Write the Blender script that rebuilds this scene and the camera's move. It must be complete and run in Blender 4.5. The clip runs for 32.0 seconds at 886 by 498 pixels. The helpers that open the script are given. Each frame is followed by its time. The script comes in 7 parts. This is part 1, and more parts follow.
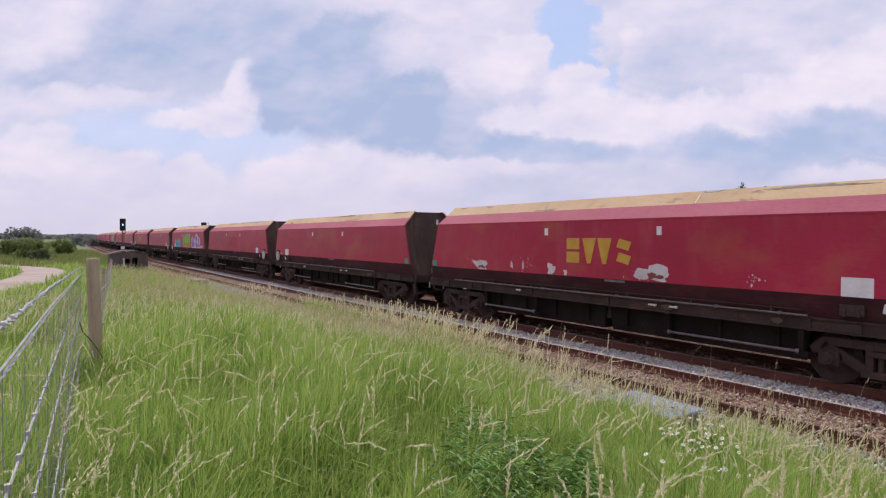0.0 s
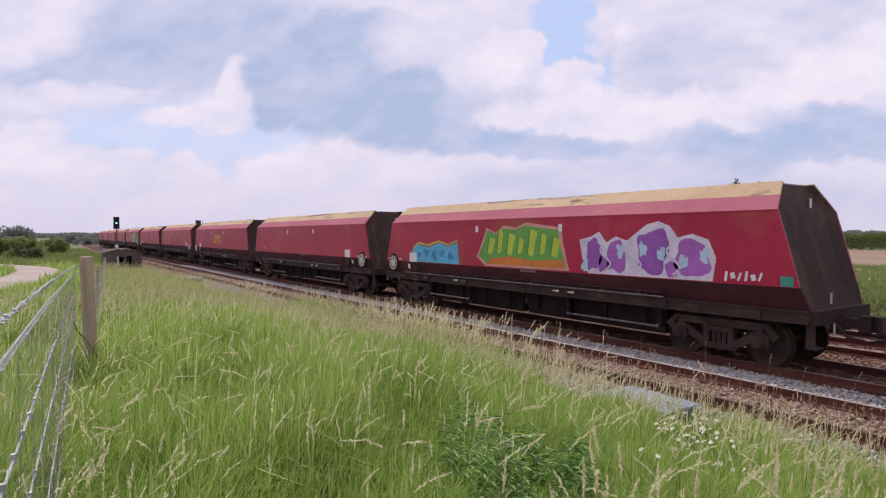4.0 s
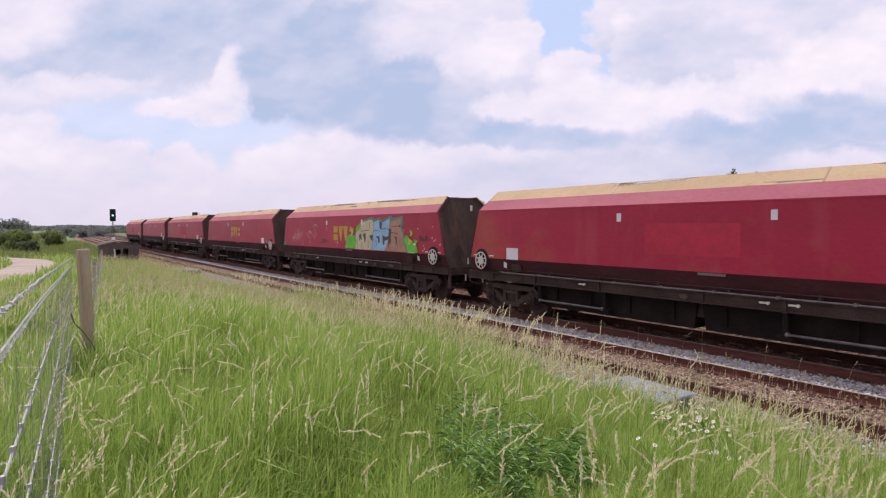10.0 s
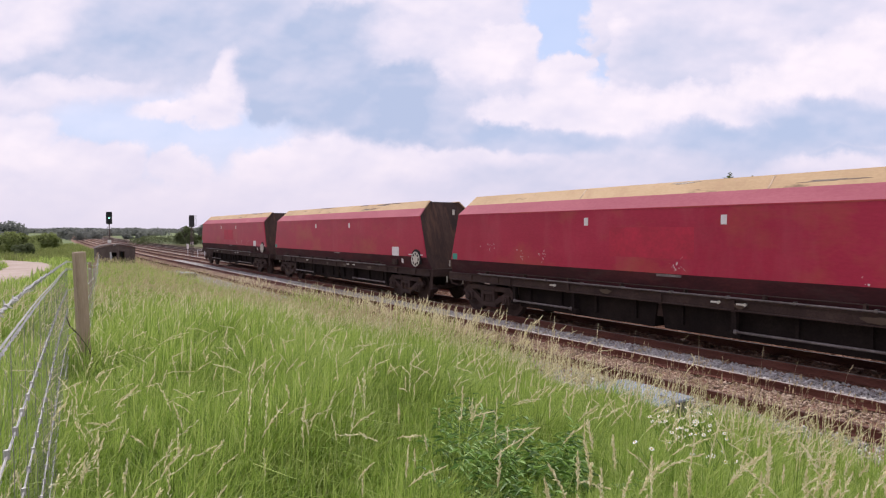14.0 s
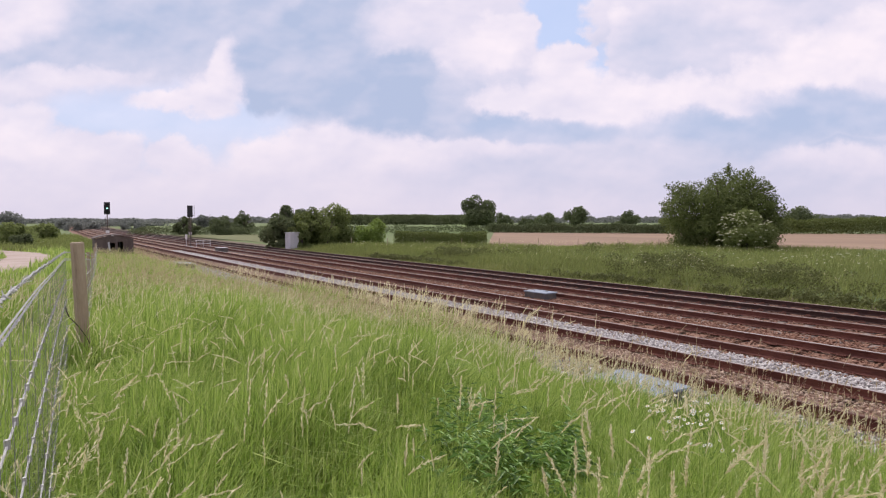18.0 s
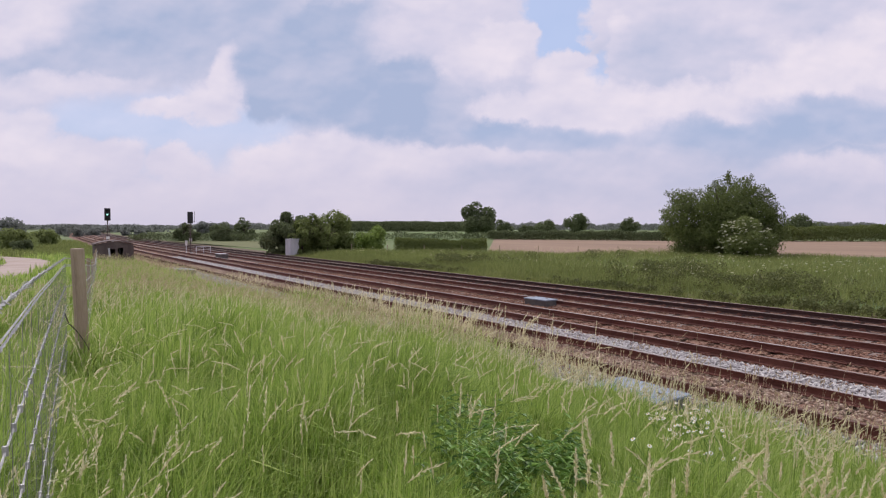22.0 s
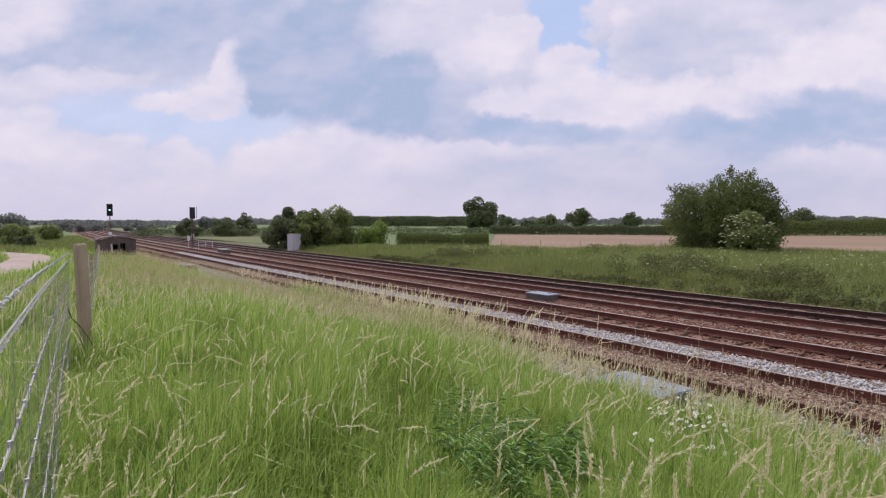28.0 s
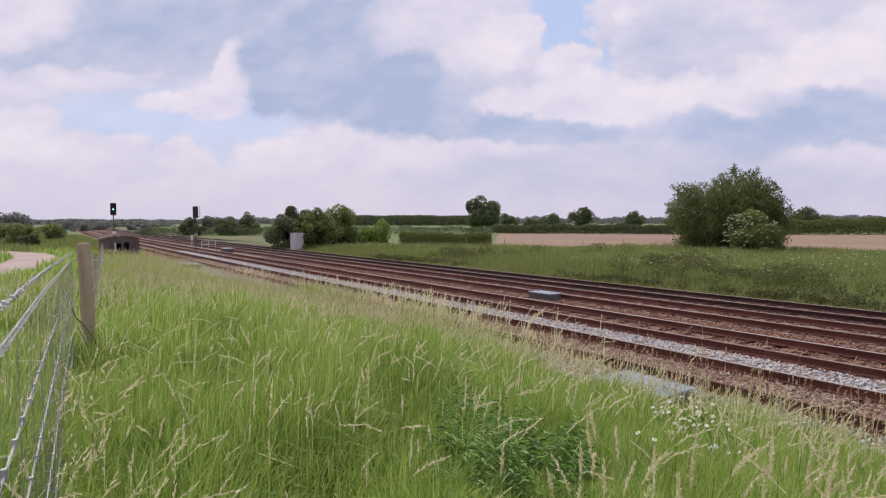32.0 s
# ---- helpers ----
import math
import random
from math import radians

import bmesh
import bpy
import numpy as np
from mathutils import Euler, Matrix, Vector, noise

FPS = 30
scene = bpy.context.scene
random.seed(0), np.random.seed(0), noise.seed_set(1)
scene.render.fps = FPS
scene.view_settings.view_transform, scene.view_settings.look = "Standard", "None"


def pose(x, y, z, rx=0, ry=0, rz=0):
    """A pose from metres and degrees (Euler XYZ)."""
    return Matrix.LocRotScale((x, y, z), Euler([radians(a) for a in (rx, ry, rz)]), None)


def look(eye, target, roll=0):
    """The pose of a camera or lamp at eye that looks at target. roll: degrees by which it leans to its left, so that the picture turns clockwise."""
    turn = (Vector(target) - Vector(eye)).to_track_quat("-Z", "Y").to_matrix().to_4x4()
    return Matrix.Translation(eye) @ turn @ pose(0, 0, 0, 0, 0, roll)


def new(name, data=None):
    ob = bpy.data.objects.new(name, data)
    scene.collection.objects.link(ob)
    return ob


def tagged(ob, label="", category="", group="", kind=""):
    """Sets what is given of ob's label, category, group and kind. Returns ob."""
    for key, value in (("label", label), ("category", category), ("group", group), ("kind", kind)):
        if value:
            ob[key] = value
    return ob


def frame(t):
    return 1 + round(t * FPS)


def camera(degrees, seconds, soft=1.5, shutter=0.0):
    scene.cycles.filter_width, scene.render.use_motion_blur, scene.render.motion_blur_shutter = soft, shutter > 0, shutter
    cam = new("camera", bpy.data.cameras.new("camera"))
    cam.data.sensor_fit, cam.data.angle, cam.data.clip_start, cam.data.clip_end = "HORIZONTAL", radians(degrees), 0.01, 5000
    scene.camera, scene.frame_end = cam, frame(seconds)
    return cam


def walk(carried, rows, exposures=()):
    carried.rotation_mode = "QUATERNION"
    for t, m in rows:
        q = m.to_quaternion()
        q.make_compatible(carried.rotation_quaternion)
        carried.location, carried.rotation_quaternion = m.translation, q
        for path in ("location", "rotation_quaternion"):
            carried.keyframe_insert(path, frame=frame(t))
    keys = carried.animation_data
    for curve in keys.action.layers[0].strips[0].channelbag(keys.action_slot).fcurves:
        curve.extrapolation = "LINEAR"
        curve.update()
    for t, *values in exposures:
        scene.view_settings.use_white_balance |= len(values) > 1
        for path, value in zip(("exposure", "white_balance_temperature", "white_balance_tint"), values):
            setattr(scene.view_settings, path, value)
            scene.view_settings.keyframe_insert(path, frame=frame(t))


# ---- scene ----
# ---------------------------------------------------------------- camera
EYE = (0.0, 0.0, 2.6)
cam = camera(73.5, 32.0, soft=1.2)
TURNS = [
    (0, 89.067, -0.376, 55.773),
    (0.5, 88.758, -0.424, 55.359),
    (1, 88.642, -0.434, 55.151),
    (1.5, 88.491, -0.469, 55.025),
    (2, 88.268, -0.683, 55.232),
    (2.5, 88.575, -0.536, 55.361),
    (3, 88.643, -0.339, 55.346),
    (3.5, 88.639, -0.224, 55.341),
    (5.5, 89.377, 0.088, 55.164),
    (6, 89.440, 0.004, 55.136),
    (6.5, 89.225, 0.061, 55.146),
    (7, 89.074, 0.081, 55.086),
    (7.5, 89.075, 0.078, 55.085),
    (8, 89.080, 0.054, 55.040),
    (8.5, 89.017, 0.137, 55.002),
    (9, 88.919, 0.054, 55.020),
    (9.5, 88.310, 0.093, 55.081),
    (10, 87.906, 0.101, 55.061),
    (10.5, 87.674, 0.065, 55.033),
    (11, 87.572, 0.044, 55.006),
    (11.5, 87.866, -0.005, 54.976),
    (12, 87.979, -0.015, 54.950),
    (12.5, 88.138, -0.022, 54.890),
    (13, 88.184, -0.044, 54.853),
    (13.5, 88.217, 0.126, 54.803),
    (14, 88.234, -0.002, 54.781),
    (14.5, 88.100, 0.085, 54.689),
    (16.5, 87.969, -0.018, 54.623),
    (17, 87.359, -0.093, 54.672),
    (17.5, 87.287, -0.087, 54.672),
    (18, 87.303, 0.002, 54.654),
    (18.5, 87.380, -0.011, 54.605),
    (19, 87.553, 0.022, 54.598),
    (19.5, 87.577, -0.017, 54.595),
    (20, 87.726, -0.063, 54.624),
    (20.5, 87.850, -0.066, 54.634),
    (21, 87.890, -0.068, 54.642),
    (21.5, 87.899, -0.133, 54.642),
    (22, 87.958, -0.115, 54.668),
    (22.5, 88.001, -0.071, 54.693),
    (23, 88.014, -0.187, 54.743),
    (23.5, 88.038, -0.098, 54.749),
    (24, 87.970, -0.102, 54.781),
    (24.5, 87.849, -0.106, 54.825),
    (25, 87.783, -0.129, 54.822),
    (25.5, 87.739, -0.052, 54.798),
    (27.5, 87.508, -0.044, 54.849),
    (28, 87.463, -0.004, 54.848),
    (28.5, 87.471, -0.081, 54.866),
    (29, 87.436, -0.061, 54.871),
    (29.5, 87.420, -0.083, 54.908),
    (30, 87.306, -0.006, 54.909),
    (30.5, 87.306, -0.006, 54.909),
    (31, 87.301, 0.044, 54.975),
    (31.5, 87.306, 0.014, 55.028),
    (32, 87.374, 0.016, 55.111),
]
EXPOSURE = [(0, 0.0, 6280, 13), (4, 0.04, 6350, 13), (8, 0.1, 6400, 12), (11, 0.16, 6500, 12), (14, 0.18, 6550, 12), (17, 0.18, 6620, 12), (18, 0.11, 6560, 12), (19, -0.12, 6400, 12), (20, -0.06, 6420, 12), (24, -0.16, 6230, 13), (25, -0.17, 6180, 13),
            (29, -0.05, 6330, 12), (32, -0.05, 6430, 12)]
walk(cam, [(t, pose(*EYE, a, b, c)) for t, a, b, c in TURNS], EXPOSURE)

# ---------------------------------------------------------------- light
SUN_FROM = Vector((-0.72, 0.12, 1.0)).normalized()


def sky():
    world = bpy.data.worlds.new("sky")
    scene.world = world
    world.use_nodes = True
    nt = world.node_tree
    nt.nodes.clear()
    N, L = nt.nodes.new, nt.links.new

    def math_(op, a, b=None, clamp=False):
        n = N("ShaderNodeMath")
        n.operation, n.use_clamp = op, clamp
        for i, x in enumerate((a, b)):
            if x is None:
                continue
            if isinstance(x, (int, float)):
                n.inputs[i].default_value = x
            else:
                L(x, n.inputs[i])
        return n.outputs[0]

    def dot(v, xyz):
        n = N("ShaderNodeVectorMath")
        n.operation = "DOT_PRODUCT"
        L(v, n.inputs[0])
        n.inputs[1].default_value = xyz
        return n.outputs["Value"]

    def mix(f, a, b):
        n = N("ShaderNodeMix")
        n.data_type = "RGBA"
        L(f, n.inputs[0])
        for i, x in ((6, a), (7, b)):
            if isinstance(x, tuple):
                n.inputs[i].default_value = (*x, 1)
            else:
                L(x, n.inputs[i])
        return n.outputs[2]

    way = N("ShaderNodeTexCoord").outputs["Generated"]
    ahead = math_("MAXIMUM", dot(way, (-0.8176, 0.5757, 0)), 0.12)
    u = math_("DIVIDE", dot(way, (0.5757, 0.8176, 0)), ahead)
    v = math_("DIVIDE", dot(way, (0, 0, 1)), ahead)

    def noise(scale, detail, rough, sx=1.0, sy=1.0, w=0.0, du=0.0, dv=0.0):
        c = N("ShaderNodeCombineXYZ")
        L(math_("MULTIPLY", math_("ADD", u, du), sx), c.inputs[0])
        L(math_("MULTIPLY", math_("ADD", v, dv), sy), c.inputs[1])
        c.inputs[2].default_value = w
        n = N("ShaderNodeTexNoise")
        n.inputs["Scale"].default_value = scale
        n.inputs["Detail"].default_value = detail
        n.inputs["Roughness"].default_value = rough
        L(c.outputs[0], n.inputs["Vector"])
        return n.outputs["Fac"]

    def wobbled(scale, detail, rough, amount, w):
        n = [math_("MULTIPLY", math_("SUBTRACT", noise(scale, detail, rough, w=w + k), 0.5), amount) for k in (0.0, 5.4)]
        return math_("ADD", u, n[0]), math_("ADD", v, n[1])

    puffy, soft = wobbled(15, 6, 0.58, 0.085, 1.3), wobbled(5, 6, 0.6, 0.13, 2.9)

    def cover(rows, field, blur):
        """How far a bank of cloud, made of overlapping ellipses, covers each direction."""
        total = None
        for x, y, rx, ry in rows:
            a = math_("DIVIDE", math_("SUBTRACT", field[0], x), rx)
            b = math_("DIVIDE", math_("SUBTRACT", field[1], y), ry)
            d = math_("SUBTRACT", 1.0, math_("ADD", math_("MULTIPLY", a, a), math_("MULTIPLY", b, b)))
            total = d if total is None else math_("MAXIMUM", total, d)
        r = N("ShaderNodeMapRange")
        r.interpolation_type = "SMOOTHSTEP"
        L(total, r.inputs[0])
        for i, x in ((1, -blur), (2, blur), (3, 0.0), (4, 1.0)):
            r.inputs[i].default_value = x
        return r.outputs[0]

    def over(below, value, mask):
        return math_("ADD", below, math_("MULTIPLY", math_("SUBTRACT", value, below), mask))

    # banks of cloud from the farthest to the nearest, by bearing and height: shade (0 sunlit, 1 grey underside) and share of blue
    BANKS = [
        (0.78, 0.0, soft, 0.9, [(-0.49, 0.33, 0.25, 0.105), (-0.64, 0.28, 0.15, 0.03), (-0.36, 0.30, 0.10, 0.06)]),
        (0.30, 0.0, soft, 0.9, [(-0.70, 0.36, 0.09, 0.05), (-0.62, 0.24, 0.13, 0.022)]),
        (0.45, 0.62, soft, 0.6, [(-0.46, 0.160, 0.25, 0.066), (-0.34, 0.125, 0.14, 0.05)]),
        (0.18, 0.0, puffy, 0.45, [(-0.71, 0.145, 0.075, 0.05), (-0.625, 0.108, 0.09, 0.045), (-0.555, 0.115, 0.06, 0.037), (-0.45, 0.105, 0.06, 0.032), (-0.27, 0.10, 0.09, 0.045),
                                  (-0.205, 0.125, 0.065, 0.046), (-0.13, 0.138, 0.085, 0.046), (-0.06, 0.11, 0.10, 0.055), (0.05, 0.10, 0.12, 0.045)]),
        (0.28, 0.0, soft, 0.6, [(-0.35, 0.03, 0.7, 0.07)]),
        (0.20, 0.0, soft, 0.6, [(-0.35, 0.245, 0.026, 0.046), (-0.365, 0.21, 0.055, 0.028), (-0.43, 0.207, 0.07, 0.017)]),
        (0.92, 0.0, soft, 0.42, [(-0.215, 0.26, 0.115, 0.09), (-0.10, 0.22, 0.125, 0.068), (0.0, 0.178, 0.105, 0.042), (-0.275, 0.222, 0.045, 0.05), (-0.15, 0.33, 0.13, 0.05)]),
        (0.30, 0.0, soft, 0.9, [(-0.045, 0.325, 0.085, 0.05), (0.03, 0.28, 0.06, 0.04)]),
        (0.40, 1.0, puffy, 0.30, [(0.190, 0.348, 0.058, 0.058), (0.262, 0.258, 0.017, 0.036), (0.215, 0.30, 0.03, 0.03)]),
        (0.16, 0.0, puffy, 0.50, [(0.100, 0.313, 0.052, 0.036), (0.128, 0.330, 0.026, 0.024), (0.07, 0.28, 0.066, 0.038), (0.205, 0.262, 0.050, 0.033), (0.236, 0.275, 0.02, 0.018), (0.30, 0.30, 0.03, 0.05)]),
        (0.62, 0.0, soft, 0.9, [(0.41, 0.28, 0.12, 0.06), (0.02, 0.19, 0.06, 0.05)]),
        (0.10, 0.0, puffy, 0.60, [(0.135, 0.20, 0.075, 0.036), (0.22, 0.205, 0.085, 0.047), (0.325, 0.19, 0.105, 0.043), (0.44, 0.20, 0.105, 0.043), (0.555, 0.232, 0.076, 0.052), (0.63, 0.27, 0.086, 0.052),
                                  (0.72, 0.295, 0.08, 0.057)]),
        (0.85, 0.12, soft, 0.75, [(0.20, 0.146, 0.11, 0.026), (0.11, 0.158, 0.08, 0.022), (0.49, 0.150, 0.16, 0.033), (0.66, 0.182, 0.15, 0.038), (0.60, 0.13, 0.2, 0.025)]),
        (0.26, 0.0, soft, 0.6, [(0.07, 0.108, 0.105, 0.028), (0.65, 0.108, 0.105, 0.03)]),
        (0.68, 0.0, soft, 0.9, [(0.35, 0.068, 0.40, 0.05)]),
    ]
    shade, gap = math_("ADD", 0.42, 0.0), math_("ADD", 0.0, 0.0)
    for value, blue, field, blur, rows in BANKS:
        mask = cover(rows, field, blur)
        shade, gap = over(shade, value, mask), over(gap, blue, mask)
    fine, puffs = noise(5, 5, 0.55, 1.0, 1.8, 3.1), noise(13, 4, 0.5, 1.0, 1.5, 8.8)
    shade = math_("ADD", shade, math_("MULTIPLY", math_("SUBTRACT", fine, 0.5), 0.75))
    shade = math_("ADD", shade, math_("MULTIPLY", math_("SUBTRACT", puffs, 0.5), 0.35))
    # billows lit from above
    for scale, step, gain in ((6, 0.020, 0.9), (15, 0.008, 0.45)):
        lit = math_("SUBTRACT", noise(scale, 2.5, 0.5, 1.0, 1.4, 4.4, -0.004, step), noise(scale, 2.5, 0.5, 1.0, 1.4, 4.4))
        shade = math_("ADD", shade, math_("MULTIPLY", lit, gain))
    shade = math_("ADD", shade, 0.0, clamp=True)
    nishita = N("ShaderNodeTexSky")
    nishita.sky_type, nishita.sun_disc = "NISHITA", False
    nishita.sun_elevation = math.asin(SUN_FROM.z)
    nishita.sun_rotation = math.atan2(SUN_FROM.x, SUN_FROM.y)
    nishita.air_density, nishita.dust_density = 1.0, 1.5
    ns = N("ShaderNodeVectorMath")
    ns.operation = "SCALE"
    L(nishita.outputs[0], ns.inputs[0])
    ns.inputs["Scale"].default_value = 0.12
    tone = N("ShaderNodeValToRGB")
    for k, (at, rgb) in enumerate([(0.0, (0.89, 0.815, 0.89)), (0.4, (0.725, 0.695, 0.825)), (1.0, (0.435, 0.51, 0.70))]):
        e = tone.color_ramp.elements[k] if k < 2 else tone.color_ramp.elements.new(at)
        e.position, e.color = at, (*rgb, 1)
    L(shade, tone.inputs[0])
    cloud = tone.outputs[0]
    clear = mix(math_("ADD", 0.72, 0.0), ns.outputs[0], (0.50, 0.63, 0.93))
    # haze towards the horizon
    low = math_("SUBTRACT", 1.0, math_("DIVIDE", v, 0.16), clamp=True)
    gap = math_("MULTIPLY", gap, 0.85, clamp=True)
    col = mix(gap, cloud, clear)
    col = mix(math_("MULTIPLY", low, 0.75), col, (0.655, 0.61, 0.735))
    bg = N("ShaderNodeBackground")
    L(col, bg.inputs["Color"])
    bg.inputs["Strength"].default_value = 1.0
    out = N("ShaderNodeOutputWorld")
    L(bg.outputs[0], out.inputs[0])


sky()
sun_data = bpy.data.lights.new("sun", "SUN")
sun_data.energy, sun_data.angle, sun_data.color = 2.9, radians(3), (1.0, 0.95, 0.88)
sun = new("sun", sun_data)
sun.matrix_world = look((0, 0, 60), Vector((0, 0, 60)) - SUN_FROM)

# ---------------------------------------------------------------- materials


def shader(name, colours, rough=0.8, metal=0.0, scale=3.0, stretch=(1, 1, 1), bump=0.2, bump_scale=40.0, fine=30.0, through_light=0.0,
           island=0.0, per_object=True, spec=0.5, streak=None, second=None):
    """Colours from dark to light along broad noise, a finer grain over it, bump, and a share of translucency for leaves."""
    m = bpy.data.materials.new(name)
    m.use_nodes = True
    nt = m.node_tree
    N, L = nt.nodes.new, nt.links.new
    p = nt.nodes["Principled BSDF"]
    p.inputs["Roughness"].default_value, p.inputs["Metallic"].default_value = rough, metal
    p.inputs["Specular IOR Level"].default_value = spec
    tc = N("ShaderNodeTexCoord").outputs["Object"]
    if per_object:
        info = N("ShaderNodeObjectInfo")
        mul = N("ShaderNodeMath")
        mul.operation = "MULTIPLY"
        L(info.outputs["Random"], mul.inputs[0])
        mul.inputs[1].default_value = 60
        add = N("ShaderNodeVectorMath")
        add.operation = "ADD"
        L(tc, add.inputs[0])
        L(mul.outputs[0], add.inputs[1])
        tc = add.outputs[0]
    mp = N("ShaderNodeMapping")
    mp.inputs["Scale"].default_value = stretch
    L(tc, mp.inputs[0])

    def noise(s, d, vec):
        n = N("ShaderNodeTexNoise")
        n.inputs["Scale"].default_value, n.inputs["Detail"].default_value = s, d
        n.inputs["Roughness"].default_value = 0.6
        L(vec, n.inputs["Vector"])
        return n.outputs["Fac"]

    broad, grain = noise(scale, 5, mp.outputs[0]), noise(fine, 3, mp.outputs[0])
    f = N("ShaderNodeMix")
    f.data_type = "FLOAT"
    f.inputs[0].default_value = 0.35
    L(broad, f.inputs[2]), L(grain, f.inputs[3])
    fac = f.outputs[0]
    if island:
        g = N("ShaderNodeNewGeometry").outputs["Random Per Island"]
        f2 = N("ShaderNodeMix")
        f2.data_type = "FLOAT"
        f2.inputs[0].default_value = island
        L(fac, f2.inputs[2]), L(g, f2.inputs[3])
        fac = f2.outputs[0]
    ramp = N("ShaderNodeValToRGB")
    lo, hi = (0.30, 0.70) if not island else (0.1, 0.9)
    els = ramp.color_ramp.elements
    while len(els) < len(colours):
        els.new(0.5)
    for i, c in enumerate(colours):
        els[i].position = lo + (hi - lo) * i / max(1, len(colours) - 1)
        els[i].color = (*c, 1)
    L(fac, ramp.inputs[0])
    col = ramp.outputs[0]
    for extra in (streak, second):
        if extra:
            c2, st, sc, at, soft, amount = extra
            mp2 = N("ShaderNodeMapping")
            mp2.inputs["Scale"].default_value = st
            L(tc, mp2.inputs[0])
            r2 = N("ShaderNodeValToRGB")
            r2.color_ramp.elements[0].position, r2.color_ramp.elements[1].position = at, at + soft
            r2.color_ramp.elements[1].color = (amount, amount, amount, 1)
            L(noise(sc, 6, mp2.outputs[0]), r2.inputs[0])
            mx = N("ShaderNodeMix")
            mx.data_type = "RGBA"
            L(r2.outputs[0], mx.inputs[0]), L(col, mx.inputs[6])
            mx.inputs[7].default_value = (*c2, 1)
            col = mx.outputs[2]
    L(col, p.inputs["Base Color"])
    if bump:
        b = N("ShaderNodeBump")
        b.inputs["Strength"].default_value, b.inputs["Distance"].default_value = bump, 0.02
        L(noise(bump_scale, 4, mp.outputs[0]), b.inputs["Height"])
        L(b.outputs[0], p.inputs["Normal"])
    if through_light:
        tr = N("ShaderNodeBsdfTranslucent")
        L(col, tr.inputs[0])
        ms = N("ShaderNodeMixShader")
        ms.inputs[0].default_value = through_light
        L(p.outputs[0], ms.inputs[1]), L(tr.outputs[0], ms.inputs[2])
        L(ms.outputs[0], nt.nodes["Material Output"].inputs[0])
    return m


def glow(name, rgb, strength):
    m = bpy.data.materials.new(name)
    m.use_nodes = True
    p = m.node_tree.nodes["Principled BSDF"]
    p.inputs["Base Color"].default_value = (*rgb, 1)
    p.inputs["Emission Color"].default_value = (*rgb, 1)
    p.inputs["Emission Strength"].default_value = strength
    return m


GRASS = shader("grass_blades", [(0.045, 0.083, 0.017), (0.200, 0.304, 0.054), (0.345, 0.474, 0.098), (0.485, 0.58, 0.170), (0.72, 0.70, 0.40)], 0.5, scale=0.5, island=0.52, bump=0, through_light=0.42, per_object=False, spec=0.35)
SEED = shader("seed_heads", [(0.58, 0.51, 0.29), (0.77, 0.70, 0.46), (0.93, 0.89, 0.69)], 0.9, scale=2, island=0.6, bump=0, through_light=0.5, per_object=False, spec=0.2)
SEED_TAN = shader("ripe_seed_heads", [(0.40, 0.31, 0.18), (0.54, 0.44, 0.28), (0.70, 0.60, 0.43)], 0.9, scale=2, island=0.6, bump=0, through_light=0.45, per_object=False, spec=0.2)
SOIL = shader("soil", [(0.075, 0.052, 0.032), (0.11, 0.08, 0.048), (0.15, 0.11, 0.07)], 0.95, scale=0.2, fine=3, bump=0.5, bump_scale=8, per_object=False)
MEADOW = shader("far_ground", [(0.065, 0.095, 0.025), (0.10, 0.14, 0.04), (0.15, 0.175, 0.065)], 0.95, scale=0.02, fine=0.6, bump=0.3, bump_scale=3, per_object=False)
PLOUGH = shader("bare_field", [(0.18, 0.115, 0.072), (0.235, 0.155, 0.10), (0.29, 0.20, 0.135)], 0.95, scale=0.06, stretch=(0.4, 1.6, 1), fine=2.5, bump=0.4, bump_scale=4, per_object=False)
GRAVEL = shader("pale_gravel", [(0.27, 0.205, 0.17), (0.36, 0.285, 0.245), (0.44, 0.365, 0.32)], 0.95, scale=0.5, fine=20, bump=0.4, per_object=False)
BED = shader("ballast_bed", [(0.13, 0.066, 0.045), (0.205, 0.112, 0.076), (0.28, 0.17, 0.122)], 0.95, scale=1.5, fine=25, bump=0.6, bump_scale=18, per_object=False)
STONE_BROWN = shader("rusty_ballast", [(0.13, 0.055, 0.034), (0.24, 0.122, 0.08), (0.38, 0.235, 0.165)], 0.92, scale=0.8, island=0.7, bump=0.2, per_object=False)
STONE_DUSTY = shader("dusty_ballast", [(0.22, 0.14, 0.1), (0.4, 0.29, 0.215), (0.6, 0.48, 0.38)], 0.92, scale=0.8, island=0.7, bump=0.2, per_object=False)
STONE_GREY = shader("clean_ballast", [(0.25, 0.232, 0.226), (0.43, 0.405, 0.395), (0.62, 0.59, 0.575)], 0.9, scale=0.8, island=0.7, bump=0.2, per_object=False)
RUST = shader("rail_rust", [(0.065, 0.02, 0.014), (0.12, 0.038, 0.026), (0.18, 0.066, 0.046)], 0.85, scale=2, stretch=(0.4, 1, 1), bump=0.2, per_object=False)
# darker copy of rail_rust: shade on the far track's rails put into the colour
SHADED_RUST = shader("shaded_rail_rust", [(0.022, 0.009, 0.008), (0.045, 0.018, 0.014), (0.075, 0.032, 0.024)], 0.85, scale=2, stretch=(0.4, 1, 1), bump=0.2, per_object=False)
SHINY = shader("polished_rail_head", [(0.24, 0.20, 0.19), (0.33, 0.29, 0.28), (0.42, 0.38, 0.37)], 0.75, metal=0.3, scale=2, stretch=(0.1, 4, 1), bump=0.05, per_object=False)
